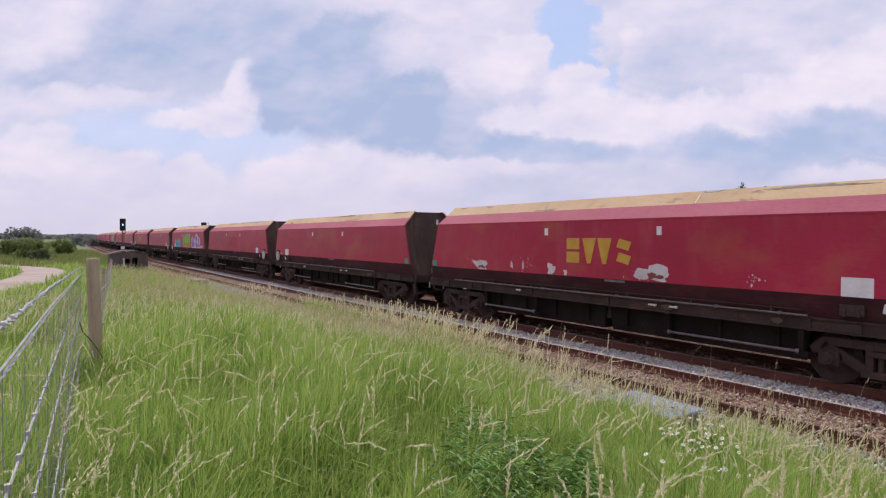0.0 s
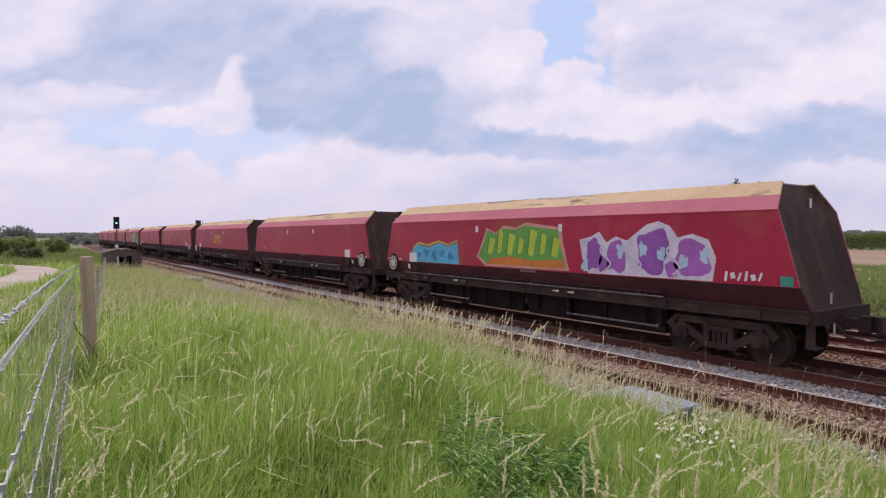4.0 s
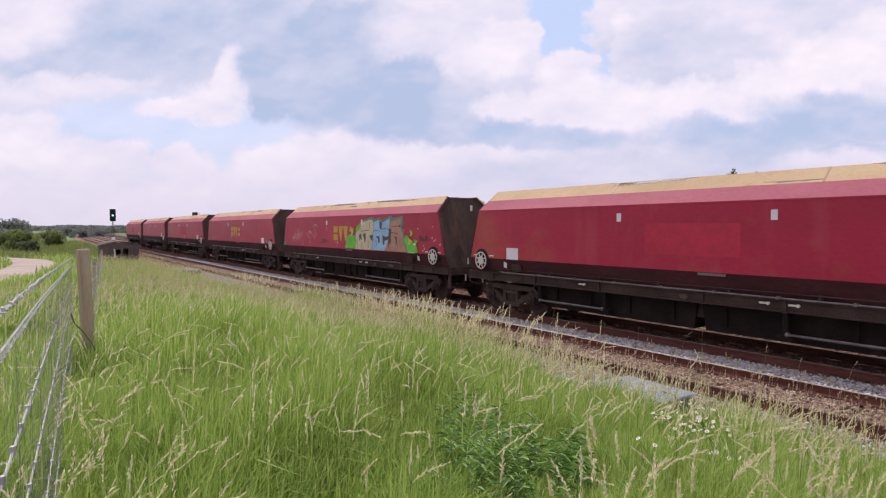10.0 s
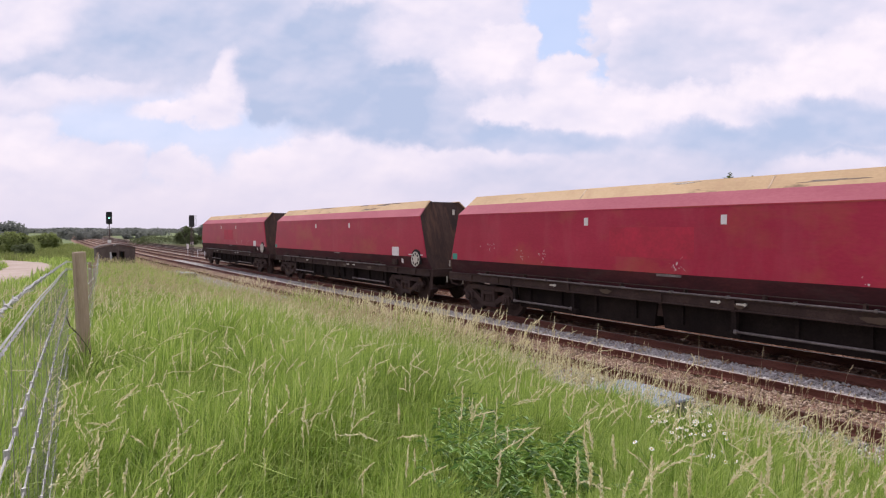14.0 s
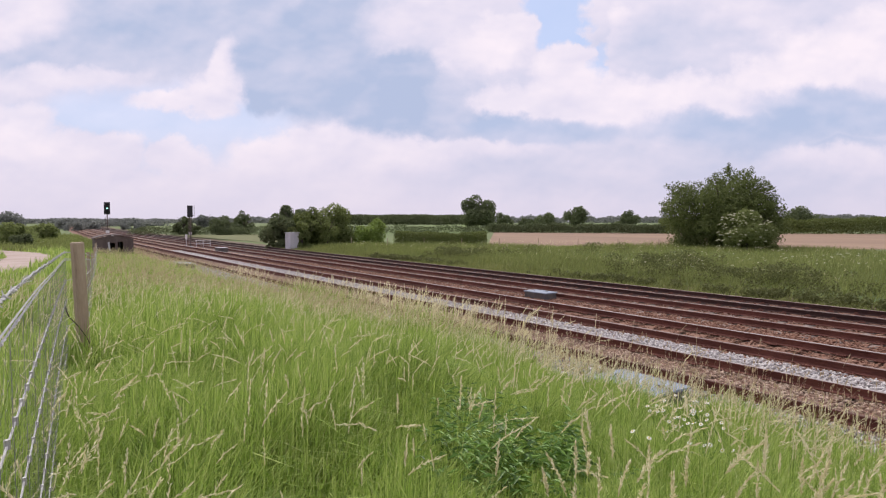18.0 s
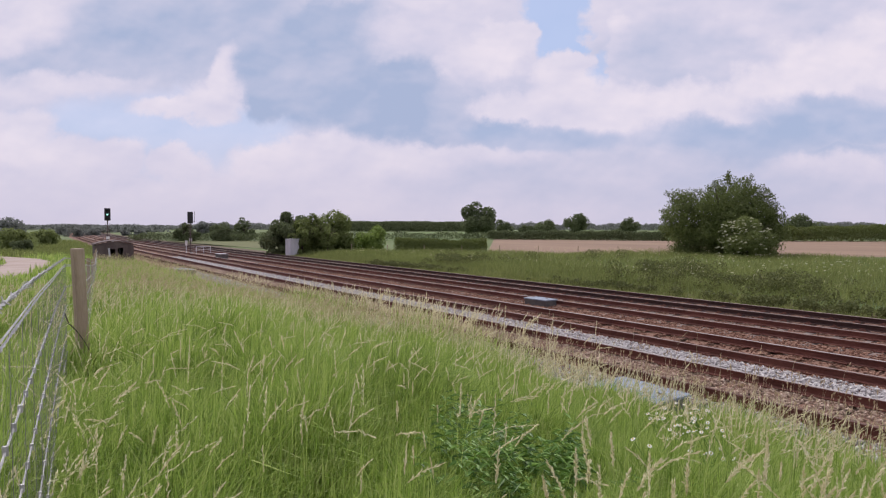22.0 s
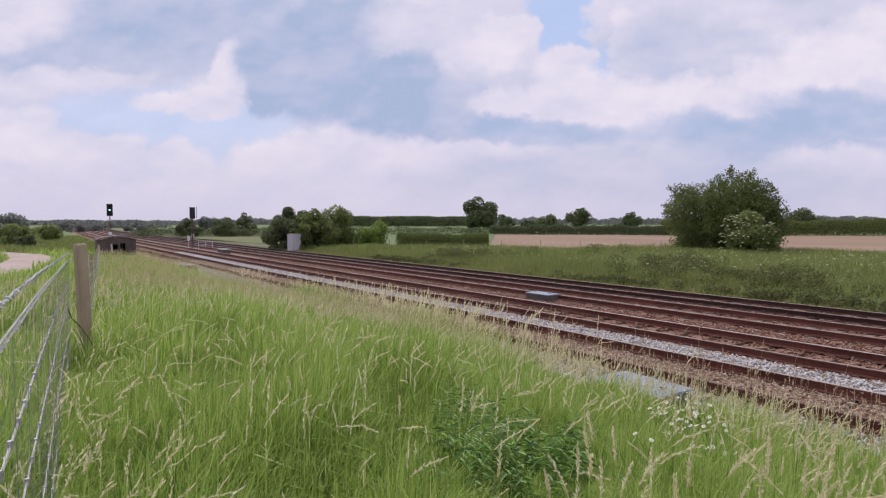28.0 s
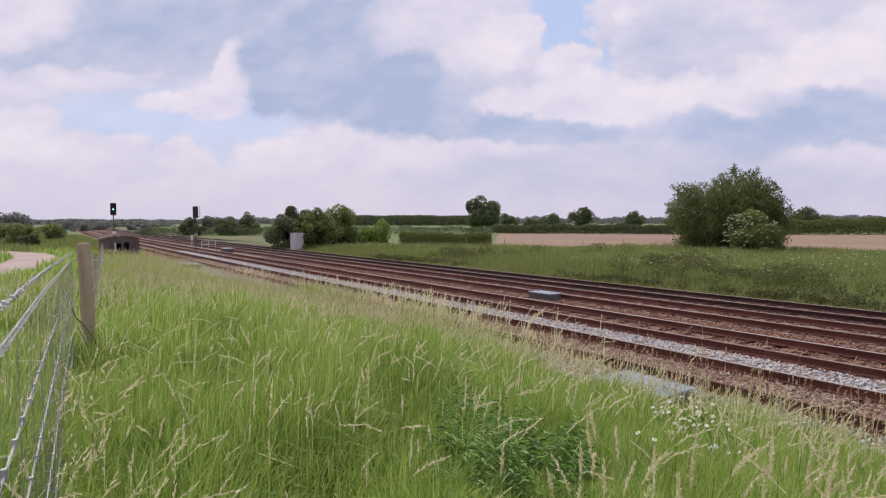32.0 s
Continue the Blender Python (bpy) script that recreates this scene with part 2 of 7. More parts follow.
STEEL = shader("rail_head", [(0.16, 0.11, 0.095), (0.24, 0.18, 0.165), (0.33, 0.27, 0.25)], 0.68, metal=0.35, scale=2, stretch=(0.1, 4, 1), bump=0.05, per_object=False)
DULL_HEAD = shader("worn_rail_head", [(0.07, 0.034, 0.025), (0.11, 0.058, 0.042), (0.16, 0.095, 0.075)], 0.85, metal=0.0, scale=2, stretch=(0.1, 4, 1), bump=0.05, per_object=False)
SLEEPER = shader("sleeper", [(0.07, 0.045, 0.035), (0.12, 0.08, 0.06), (0.17, 0.12, 0.095)], 0.9, scale=3, bump=0.4)
STAINED = shader("stained_concrete", [(0.13, 0.095, 0.08), (0.19, 0.15, 0.13), (0.27, 0.22, 0.20)], 0.85, scale=2, bump=0.3)
CONCRETE = shader("concrete", [(0.34, 0.33, 0.34), (0.46, 0.45, 0.46), (0.58, 0.57, 0.58)], 0.85, scale=2, bump=0.3)
RED_ARGS = dict(rough=0.42, scale=0.7, stretch=(0.5, 1, 1.2), fine=18, bump=0.05, bump_scale=5, spec=0.35)
RED_TONES = [(0.31, 0.012, 0.038), (0.395, 0.016, 0.052), (0.475, 0.025, 0.070)]
RED_FADE = ((0.47, 0.10, 0.125), (0.8, 1, 0.22), 1.7, 0.52, 0.3, 0.42)
RED = shader("maroon_paint", RED_TONES, streak=RED_FADE, second=((0.40, 0.13, 0.05), (0.5, 1, 0.75), 0.9, 0.53, 0.16, 0.42), **RED_ARGS)
RED_RUSTY = shader("rust_streaked_maroon_paint", RED_TONES, streak=RED_FADE, second=((0.46, 0.19, 0.06), (1.9, 1, 0.55), 1.0, 0.535, 0.14, 0.55), **RED_ARGS)
# paler and pinker than the side panels' maroon, for the sloping shoulders
PINK = shader("pinkish_maroon_paint", [(0.32, 0.085, 0.12), (0.38, 0.115, 0.15), (0.45, 0.155, 0.19)], 0.8, scale=0.8, stretch=(0.5, 1, 1), fine=20, bump=0.05, bump_scale=6, spec=0.15,
              streak=((0.42, 0.15, 0.15), (1.2, 1, 0.2), 2.5, 0.58, 0.2, 0.5))
TAN = shader("dusty_tan_paint", [(0.41, 0.275, 0.155), (0.50, 0.345, 0.20), (0.58, 0.42, 0.26)], 0.85, scale=1.0, stretch=(0.5, 1, 1), fine=25, bump=0.3, bump_scale=30,
             streak=((0.10, 0.06, 0.04), (0.5, 1, 2.0), 1.6, 0.63, 0.08, 0.8), second=((0.36, 0.20, 0.13), (1.5, 1, 0.3), 1.4, 0.55, 0.2, 0.4))
GRIME = shader("brake_dust", [(0.031, 0.019, 0.017), (0.053, 0.033, 0.029), (0.088, 0.057, 0.048)], 0.85, scale=1.6, fine=25, bump=0.25, spec=0.25, second=((0.14, 0.075, 0.035), (0.6, 1, 1.4), 2.2, 0.62, 0.1, 0.5))
# much darker than the brake_dust steel, for hoppers, stiffeners and brackets
NEAR_BLACK = shader("near_black_steel", [(0.012, 0.009, 0.009), (0.02, 0.015, 0.014), (0.034, 0.025, 0.022)], 0.95, scale=1.6, fine=25, bump=0.25, spec=0.08)
# far darker maroon than the side panels, with grey-brown blotches
LOWER = shader("dark_maroon", [(0.030, 0.010, 0.012), (0.055, 0.014, 0.018), (0.105, 0.026, 0.030)], 0.75, scale=1.2, stretch=(0.5, 1, 1.3), fine=20, bump=0.15, spec=0.25, second=((0.07, 0.05, 0.045), (0.5, 1, 1.5), 1.8, 0.52, 0.2, 0.5))
ENDS = shader("coal_stained_end", [(0.034, 0.022, 0.018), (0.060, 0.036, 0.029), (0.105, 0.060, 0.045)], 0.8, spec=0.25, scale=1.3, stretch=(1, 1.6, 0.35), fine=14, bump=0.2, second=((0.17, 0.085, 0.055), (1, 2.2, 0.35), 1.5, 0.56, 0.16, 0.6), streak=((0.02, 0.016, 0.015), (1, 1.2, 0.8), 0.9, 0.50, 0.2, 0.6))
WHITE = shader("white_plate", [(0.62, 0.58, 0.58), (0.74, 0.70, 0.70), (0.82, 0.79, 0.79)], 0.6, scale=4, bump=0.05)
GREEN = shader("green_plate", [(0.03, 0.24, 0.18), (0.045, 0.32, 0.24)], 0.6, scale=4, bump=0.05)
YELLOW = shader("yellow_lettering", [(0.48, 0.25, 0.025), (0.58, 0.32, 0.035), (0.66, 0.40, 0.07)], 0.6, scale=2.5, bump=0.05)
PIPE = shader("worn_steel_pipe", [(0.09, 0.075, 0.07), (0.17, 0.145, 0.14), (0.27, 0.24, 0.235)], 0.55, metal=0.4, scale=5, bump=0.1)
WOOD = shader("weathered_post", [(0.25, 0.185, 0.125), (0.39, 0.30, 0.215), (0.50, 0.40, 0.30)], 0.9, scale=4, stretch=(3, 3, 0.25), fine=60, bump=0.5, bump_scale=30, second=((0.17, 0.15, 0.09), (2, 2, 0.5), 2.0, 0.58, 0.12, 0.6))
DULL_WIRE = shader("dull_zinc_wire", [(0.16, 0.155, 0.15), (0.24, 0.235, 0.225), (0.33, 0.325, 0.31)], 0.7, metal=0.2, scale=20, bump=0)
WIRE = shader("galvanised_wire", [(0.28, 0.275, 0.27), (0.44, 0.43, 0.42), (0.62, 0.61, 0.59)], 0.5, metal=0.35, scale=20, bump=0.1)
HUTWALL = shader("tarred_timber", [(0.07, 0.05, 0.048), (0.11, 0.08, 0.075), (0.15, 0.115, 0.105)], 0.9, scale=3, stretch=(1, 1, 0.2), bump=0.3)
DARK = shader("dark_void", [(0.008, 0.008, 0.009), (0.014, 0.013, 0.014)], 0.9, bump=0)
BLACK = shader("black_paint", [(0.012, 0.012, 0.014), (0.022, 0.022, 0.025)], 0.6, scale=4, bump=0.1)
GREYPAINT = shader("grey_paint", [(0.40, 0.39, 0.42), (0.50, 0.49, 0.52), (0.58, 0.57, 0.60)], 0.6, scale=2, stretch=(2, 2, 0.3), bump=0.05)
SLAB = shader("pale_blue_cover", [(0.15, 0.18, 0.23), (0.22, 0.26, 0.32), (0.30, 0.34, 0.40)], 0.6, scale=3, fine=30, bump=0.15)
# grey-brown well below the lid's tone, the same on all four sides
SLAB_SIDE = shader("dark_box_side", [(0.05, 0.05, 0.055), (0.10, 0.09, 0.085), (0.15, 0.13, 0.11)], 0.8, scale=4, bump=0.2)
BARK = shader("bark", [(0.05, 0.04, 0.03), (0.09, 0.07, 0.055), (0.13, 0.11, 0.09)], 0.95, scale=3, stretch=(1, 1, 0.3), bump=0.6)
LEAF = shader("hawthorn_leaves", [(0.1, 0.12, 0.036), (0.155, 0.19, 0.055), (0.225, 0.27, 0.09)], 0.6, scale=0.5, island=0.5, bump=0, through_light=0.45, per_object=False, spec=0.3)
LEAF_PALE = shader("sunlit_shrub_leaves", [(0.14, 0.17, 0.06), (0.20, 0.24, 0.085), (0.27, 0.31, 0.125)], 0.7, scale=0.5, island=0.45, bump=0, through_light=0.55, per_object=False, spec=0.2)
LEAF_LIGHT = shader("elder_leaves", [(0.14, 0.2, 0.042), (0.22, 0.3, 0.07), (0.32, 0.41, 0.115)], 0.6, scale=0.5, island=0.5, bump=0, through_light=0.5, per_object=False, spec=0.3)
LEAF_DARK = shader("far_leaves", [(0.1, 0.125, 0.062), (0.14, 0.17, 0.082), (0.19, 0.22, 0.11)], 0.7, scale=0.2, island=0.4, bump=0, through_light=0.45, per_object=False, spec=0.2)
# leaf green greyed and lightened: distance haze is mixed into this colour
LEAF_HAZE = shader("haze_tinted_leaves", [(0.20, 0.215, 0.195), (0.24, 0.255, 0.235), (0.28, 0.295, 0.27)], 0.9, scale=0.05, island=0.3, bump=0, through_light=0.55, per_object=False, spec=0.1)
WEED = shader("verge_leaves", [(0.18, 0.125, 0.066), (0.18, 0.215, 0.066), (0.285, 0.32, 0.105), (0.46, 0.44, 0.205)], 0.7, scale=0.16, island=0.36, bump=0, through_light=0.3, per_object=False, spec=0.2)
CREAM = shader("grimy_cream_paint", [(0.45, 0.41, 0.34), (0.60, 0.56, 0.49), (0.70, 0.67, 0.60)], 0.6, scale=9, bump=0.1)
NETTLE = shader("nettle_leaves", [(0.040, 0.095, 0.015), (0.125, 0.25, 0.038), (0.28, 0.43, 0.10)], 0.5, scale=1.0, island=0.6, bump=0, through_light=0.28, per_object=False, spec=0.4)
PETAL = shader("white_petals", [(0.86, 0.86, 0.84), (0.92, 0.92, 0.9)], 0.7, bump=0)
ELDER = shader("elder_flowers", [(0.62, 0.62, 0.42), (0.78, 0.77, 0.58)], 0.8, island=0.5, bump=0, through_light=0.3, per_object=False)
POLLEN = shader("yellow_centre", [(0.6, 0.42, 0.04), (0.7, 0.5, 0.06)], 0.8, bump=0)

# ---------------------------------------------------------------- mesh helpers


class Shape:
    """Gathers boxes, prisms and tubes into one mesh."""

    def __init__(self):
        self.v, self.f = [], []

    def add(self, verts, faces):
        n = len(self.v)
        self.v += [tuple(p) for p in verts]
        self.f += [tuple(n + i for i in f) for f in faces]
        return self

    def box(self, x0, x1, y0, y1, z0, z1):
        return self.add([(x0, y0, z0), (x1, y0, z0), (x1, y1, z0), (x0, y1, z0), (x0, y0, z1), (x1, y0, z1), (x1, y1, z1), (x0, y1, z1)],
                        [(3, 2, 1, 0), (4, 5, 6, 7), (0, 1, 5, 4), (1, 2, 6, 5), (2, 3, 7, 6), (3, 0, 4, 7)])

    def prism(self, ring, offset):
        """A polygon ring of 3D points pushed along offset."""
        n = len(ring)
        a = [Vector(p) for p in ring]
        b = [p + Vector(offset) for p in a]
        return self.add(a + b, [tuple(range(n))[::-1], tuple(range(n, 2 * n))] + [(i, (i + 1) % n, n + (i + 1) % n, n + i) for i in range(n)])

    def beam(self, p, q, w, h, up=(0, 0, 1)):
        """A rectangular bar from p to q, w wide and h high."""
        p, q = Vector(p), Vector(q)
        d = (q - p).normalized()
        s = d.cross(Vector(up)).normalized() * (w / 2)
        t = s.cross(d).normalized() * (h / 2)
        ring = [p - s - t, p + s - t, p + s + t, p - s + t]
        return self.prism(ring, q - p)

    def tube(self, path, r, n=8, taper=None):
        path = [Vector(p) for p in path]
        rings, up = [], Vector((0, 0, 1))
        for i, p in enumerate(path):
            d = (path[min(i + 1, len(path) - 1)] - path[max(i - 1, 0)]).normalized()
            s = d.cross(up if abs(d.z) < 0.95 else Vector((1, 0, 0))).normalized()
            t = s.cross(d)
            k = r if taper is None else r + (taper - r) * i / (len(path) - 1)
            rings.append([p + (s * math.cos(a) + t * math.sin(a)) * k for a in (2 * math.pi * j / n for j in range(n))])
        faces = [(i * n + j, i * n + (j + 1) % n, (i + 1) * n + (j + 1) % n, (i + 1) * n + j) for i in range(len(path) - 1) for j in range(n)]
        faces += [tuple(range(n))[::-1], tuple(range((len(path) - 1) * n, len(path) * n))]
        return self.add([p for ring in rings for p in ring], faces)

    def disc(self, centre, axis, r, depth, n=24):
        c, a = Vector(centre), Vector(axis).normalized()
        return self.tube([c - a * depth / 2, c + a * depth / 2], r, n)

    def mesh(self, name, material, bevel=0.0, smooth=False):
        me = bpy.data.meshes.new(name)
        me.from_pydata(self.v, [], self.f)
        if bevel:
            bm = bmesh.new()
            bm.from_mesh(me)
            bmesh.ops.recalc_face_normals(bm, faces=bm.faces)
            bmesh.ops.bevel(bm, geom=[e for e in bm.edges], offset=bevel, segments=1, affect="EDGES")
            bm.to_mesh(me)
            bm.free()
        me.materials.append(material)
        me.polygons.foreach_set("use_smooth", [smooth] * len(me.polygons))
        return me


def soup(name, verts, tris, material):
    """A mesh from arrays of corners and triangles."""
    verts, tris = np.asarray(verts, np.float32), np.asarray(tris, np.int32)
    me = bpy.data.meshes.new(name)
    me.vertices.add(len(verts))
    me.vertices.foreach_set("co", verts.ravel())
    me.loops.add(tris.size)
    me.loops.foreach_set("vertex_index", tris.ravel())
    me.polygons.add(len(tris))
    me.polygons.foreach_set("loop_start", np.arange(0, tris.size, 3, dtype=np.int32))
    me.update(calc_edges=True)
    me.materials.append(material)
    return me


def part(name, mesh, parent, label="", at=None):
    ob = new(name, mesh)
    ob.parent = parent
    if at is not None:
        ob.matrix_basis = at
    return tagged(ob, label)


def thing(name, label, category, group="", kind="", at=None, mesh=None):
    ob = new(name, mesh)
    if at is not None:
        ob.matrix_basis = at
    return tagged(ob, label, category, group, kind)


rng = np.random.default_rng(7)

# ---------------------------------------------------------------- the lie of the land
TRACKS = {"near": 9.86, "train": 13.0, "third": 16.45, "far": 19.4}
GAUGE = 1.435 + 0.07
CURVE_FROM, CURVE_R, CURVE_TURN = 40.0, 4200.0, 0.05


def bend(x):
    """Sideways shift and heading of the line: straight beside the camera, a long curve in the distance."""
    d = np.maximum(0.0, -np.asarray(x, float) - CURVE_FROM)
    full = CURVE_R * CURVE_TURN
    inner = np.minimum(d, full)
    return inner ** 2 / (2 * CURVE_R) + np.maximum(0, d - full) * CURVE_TURN


def bank(x):
    return np.interp(-np.asarray(x, float), [-30, 5, 17, 35, 60, 120], [1.2, 1.2, 0.72, 0.42, 0.1, -0.1])


def height(x, y):
    """The ground: a grassy bank beside the camera, the track bed, level fields beyond."""
    x, y = np.asarray(x, float), np.asarray(y, float)
    w = y - bend(x)
    left = bank(x)
    z = np.where(w < 2.0, left, left + (-0.22 - left) * np.clip((w - 2.0) / 5.7, 0, 1))
    z = np.where(w > 7.9, -0.5, z)
    z = np.where(w > 21.6, np.clip(-0.5 + (w - 21.6) * 0.35, -0.5, 0.0), z)
    far = np.hypot(x, y)
    return z + np.clip((far - 300) / 1500, 0, 1) * 0.0


def ground():
    xs = np.concatenate([-np.geomspace(60, 4000, 40)[::-1], np.arange(-59, 25, 1.0), np.geomspace(25, 4000, 30)])
    ys = np.concatenate([-np.geomspace(10, 4000, 30)[::-1], np.arange(-9.5, 30, 0.5), np.geomspace(30, 4000, 40)])
    X, Y = np.meshgrid(xs, ys, indexing="ij")
    Z = height(X, Y)
    n, m = len(xs), len(ys)
    i, j = np.meshgrid(np.arange(n - 1), np.arange(m - 1), indexing="ij")
    a = (i * m + j).ravel()
    tris = np.concatenate([np.stack([a, a + m, a + m + 1], 1), np.stack([a, a + m + 1, a + 1], 1)])
    me = soup("ground", np.stack([X, Y, Z], -1).reshape(-1, 3), tris, MEADOW)
    thing("ground", "level green farmland with a grassy railway bank", "ground", kind="structure", mesh=me)


ground()


def strip(name, label, y0, y1, xs, lift, material, kind="structure", edge=0.0, rows=6):
    """A band along the line between two distances from it."""
    xs = np.asarray(xs, float)
    V, F = [], []
    for x in xs:
        o = float(bend(x))
        V += [(x, y0 + o - edge, lift - 0.3 * (edge > 0)), (x, y0 + o, lift), (x, y1 + o, lift), (x, y1 + o + edge, lift - 0.3 * (edge > 0))]
    for k in range(len(xs) - 1):
        b = 4 * k
        for c in range(3):
            F.append((b + c, b + 4 + c, b + 5 + c)), F.append((b + c, b + 5 + c, b + 1 + c))
    return thing(name, label, name.replace("_", " "), kind=kind, mesh=soup(name, V, F, material))


LINE_X = np.concatenate([-np.geomspace(60, 1500, 40)[::-1], np.arange(-58, 30, 4.0), np.array([60, 120, 250, 480])])
strip("verge_soil", "dark earthy cess at the foot of the far verge", 21.3, 24.5, LINE_X, -0.11, SOIL)
strip("ballast_bed", "rusty brown crushed stone bed under four tracks", 8.05, 21.2, LINE_X, -0.20, BED, edge=0.55)


def cess():
    """Sloping shoulder of pale stone between the bank's grass and the near rails."""
    xs, ws = np.arange(-40, 6.1, 1.0), np.array([6.0, 6.4, 6.8, 7.2, 7.5, 7.7, 7.85, 8.15])
    X, W = np.meshgrid(xs, ws, indexing="ij")
    Z = np.where(W < 7.9, height(X, W) + 0.02, -0.19)
    n, m = X.shape
    i, j = np.meshgrid(np.arange(n - 1), np.arange(m - 1), indexing="ij")
    a = (i * m + j).ravel()
    tris = np.concatenate([np.stack([a, a + m, a + m + 1], 1), np.stack([a, a + m + 1, a + 1], 1)])
    thing("stone_shoulder", "pale stony shoulder between grass and near rails", "stone shoulder", kind="structure", mesh=soup("stone_shoulder", np.stack([X, W, Z], -1).reshape(-1, 3), tris, STONE_GREY))


cess()

# ---------------------------------------------------------------- rails and sleepers


def rail_mesh(y, head, xs, rust):
    prof = [(-0.07, -0.16), (0.07, -0.16), (0.07, -0.145), (0.012, -0.125), (0.012, -0.045), (0.036, -0.035), (0.036, -0.006), (0.028, 0.0),
            (-0.028, 0.0), (-0.036, -0.006), (-0.036, -0.035), (-0.012, -0.045), (-0.012, -0.125), (-0.07, -0.145)]
    n = len(prof)
    V, F, M = [], [], []
    for x in xs:
        o = float(bend(x))
        V += [(x, y + o + a, b) for a, b in prof]
    for k in range(len(xs) - 1):
        for i in range(n):
            j = (i + 1) % n
            F.append((k * n + i, (k + 1) * n + i, (k + 1) * n + j, k * n + j))
            M.append(1 if i in (6, 7, 8) else 0)
    me = bpy.data.meshes.new("rail")
    me.from_pydata(V, [], F)
    me.materials.append(rust)
    me.materials.append(head)
    me.polygons.foreach_set("material_index", M)
    return me


def sleeper_mesh(material):
    top = -0.20 if material is SLEEPER else -0.183
    return Shape().prism([(-0.13, -1.28, -0.30), (0.13, -1.28, -0.30), (0.10, -1.28, top), (-0.10, -1.28, top)], (0, 2.56, 0)).mesh("sleeper", material)


def fastening_mesh():
    s = Shape()
    s.box(-0.09, 0.09, -0.13, 0.13, -0.168, -0.148)
    for k in (-1, 1):
        s.tube([(-0.06, k * 0.085, -0.15), (-0.03, k * 0.07, -0.115), (0.03, k * 0.07, -0.115), (0.06, k * 0.085, -0.15)], 0.011, 5)
    return s.mesh("rail_fastening", RUST)


def tracks():
    heads = {"near": DULL_HEAD, "train": STEEL, "third": STEEL, "far": STEEL}
    heads["near"] = SHINY
    for key, y in TRACKS.items():
        sleeper = SLEEPER if key in ("near", "train") else STAINED
        t = thing("railway_track", f"rusty steel rails on {'timber' if sleeper is SLEEPER else 'concrete'} sleepers in stone ballast", "railway track", "parallel railway tracks", at=pose(0, y, 0))
        for side in (-1, 1):
            part("rail", rail_mesh(side * GAUGE / 2, DULL_HEAD if (key == "near" and side < 0) else SHINY if (key == "train" and side > 0) else heads[key], LINE_X, SHADED_RUST if key == "far" else RUST), t)
        me, clip = sleeper_mesh(sleeper), fastening_mesh()
        for k in range(-26, 64):
            x = 1.0 - 0.68 * k
            o = float(bend(x))
            part("sleeper", me, t, at=pose(x, o, 0, 0, 0, 0.6 * math.sin(k * 7.3)))
        V, F = [], []
        for k in range(64, 420):
            x = 1.0 - 0.68 * k
            o = float(bend(x))
            b = len(V)
            V += [(x + i, o + j, h) for h in (-0.3, -0.20 if sleeper is SLEEPER else -0.183) for i, j in ((-0.12, -1.28), (0.12, -1.28), (0.12, 1.28), (-0.12, 1.28))]
            F += [(b + 4, b + 5, b + 6), (b + 4, b + 6, b + 7)] + [q for i in range(4) for q in ((b + i, b + (i + 1) % 4, b + 4 + (i + 1) % 4), (b + i, b + 4 + (i + 1) % 4, b + 4 + i))]
        tagged(part("distant_sleepers", soup("distant_sleepers", V, F, sleeper), t), kind="stuff")
        for k in range(-26, 52):
            x = 1.0 - 0.68 * k
            for side in (-1, 1):
                part("rail_fastening", clip, t, at=pose(x, side * GAUGE / 2 + float(bend(x)), 0))


tracks()


def stones(name, label, spots, size, material):
    """Loose angular stones: squashed, turned octahedra."""
    n = len(spots)
    base = np.array([(1, 0, 0), (0, 1, 0), (-1, 0, 0), (0, -1, 0), (0.2, 0.1, 1), (0, 0, -0.8)], float)
    faces = np.array([(0, 1, 4), (1, 2, 4), (2, 3, 4), (3, 0, 4), (1, 0, 5), (2, 1, 5), (3, 2, 5), (0, 3, 5)])
    P = base[None] * (1 + 0.35 * rng.standard_normal((n, 6, 3))) * rng.uniform(0.6, 1.25, (n, 1, 1)) * size * np.array([1, 1, 0.75])
    a = rng.uniform(0, 6.28, n)
    c, s = np.cos(a)[:, None], np.sin(a)[:, None]
    x, y = P[..., 0] * c - P[..., 1] * s, P[..., 0] * s + P[..., 1] * c
    V = np.stack([x, y, P[..., 2]], -1) + spots[:, None, :]
    F = (faces[None] + 6 * np.arange(n)[:, None, None]).reshape(-1, 3)
    return thing(name, label, "ballast", kind="stuff", mesh=soup(name, V.reshape(-1, 3), F, material))


def scatter(n, x0, x1, w0, w1, z, dense=1.6):
    x = x1 - (x1 - x0) * np.abs(rng.uniform(0, 1, n) ** dense)
    w = rng.uniform(w0, w1, n)
    return np.stack([x, w + bend(x), np.full(n, z) + rng.uniform(-0.02, 0.02, n)], 1)


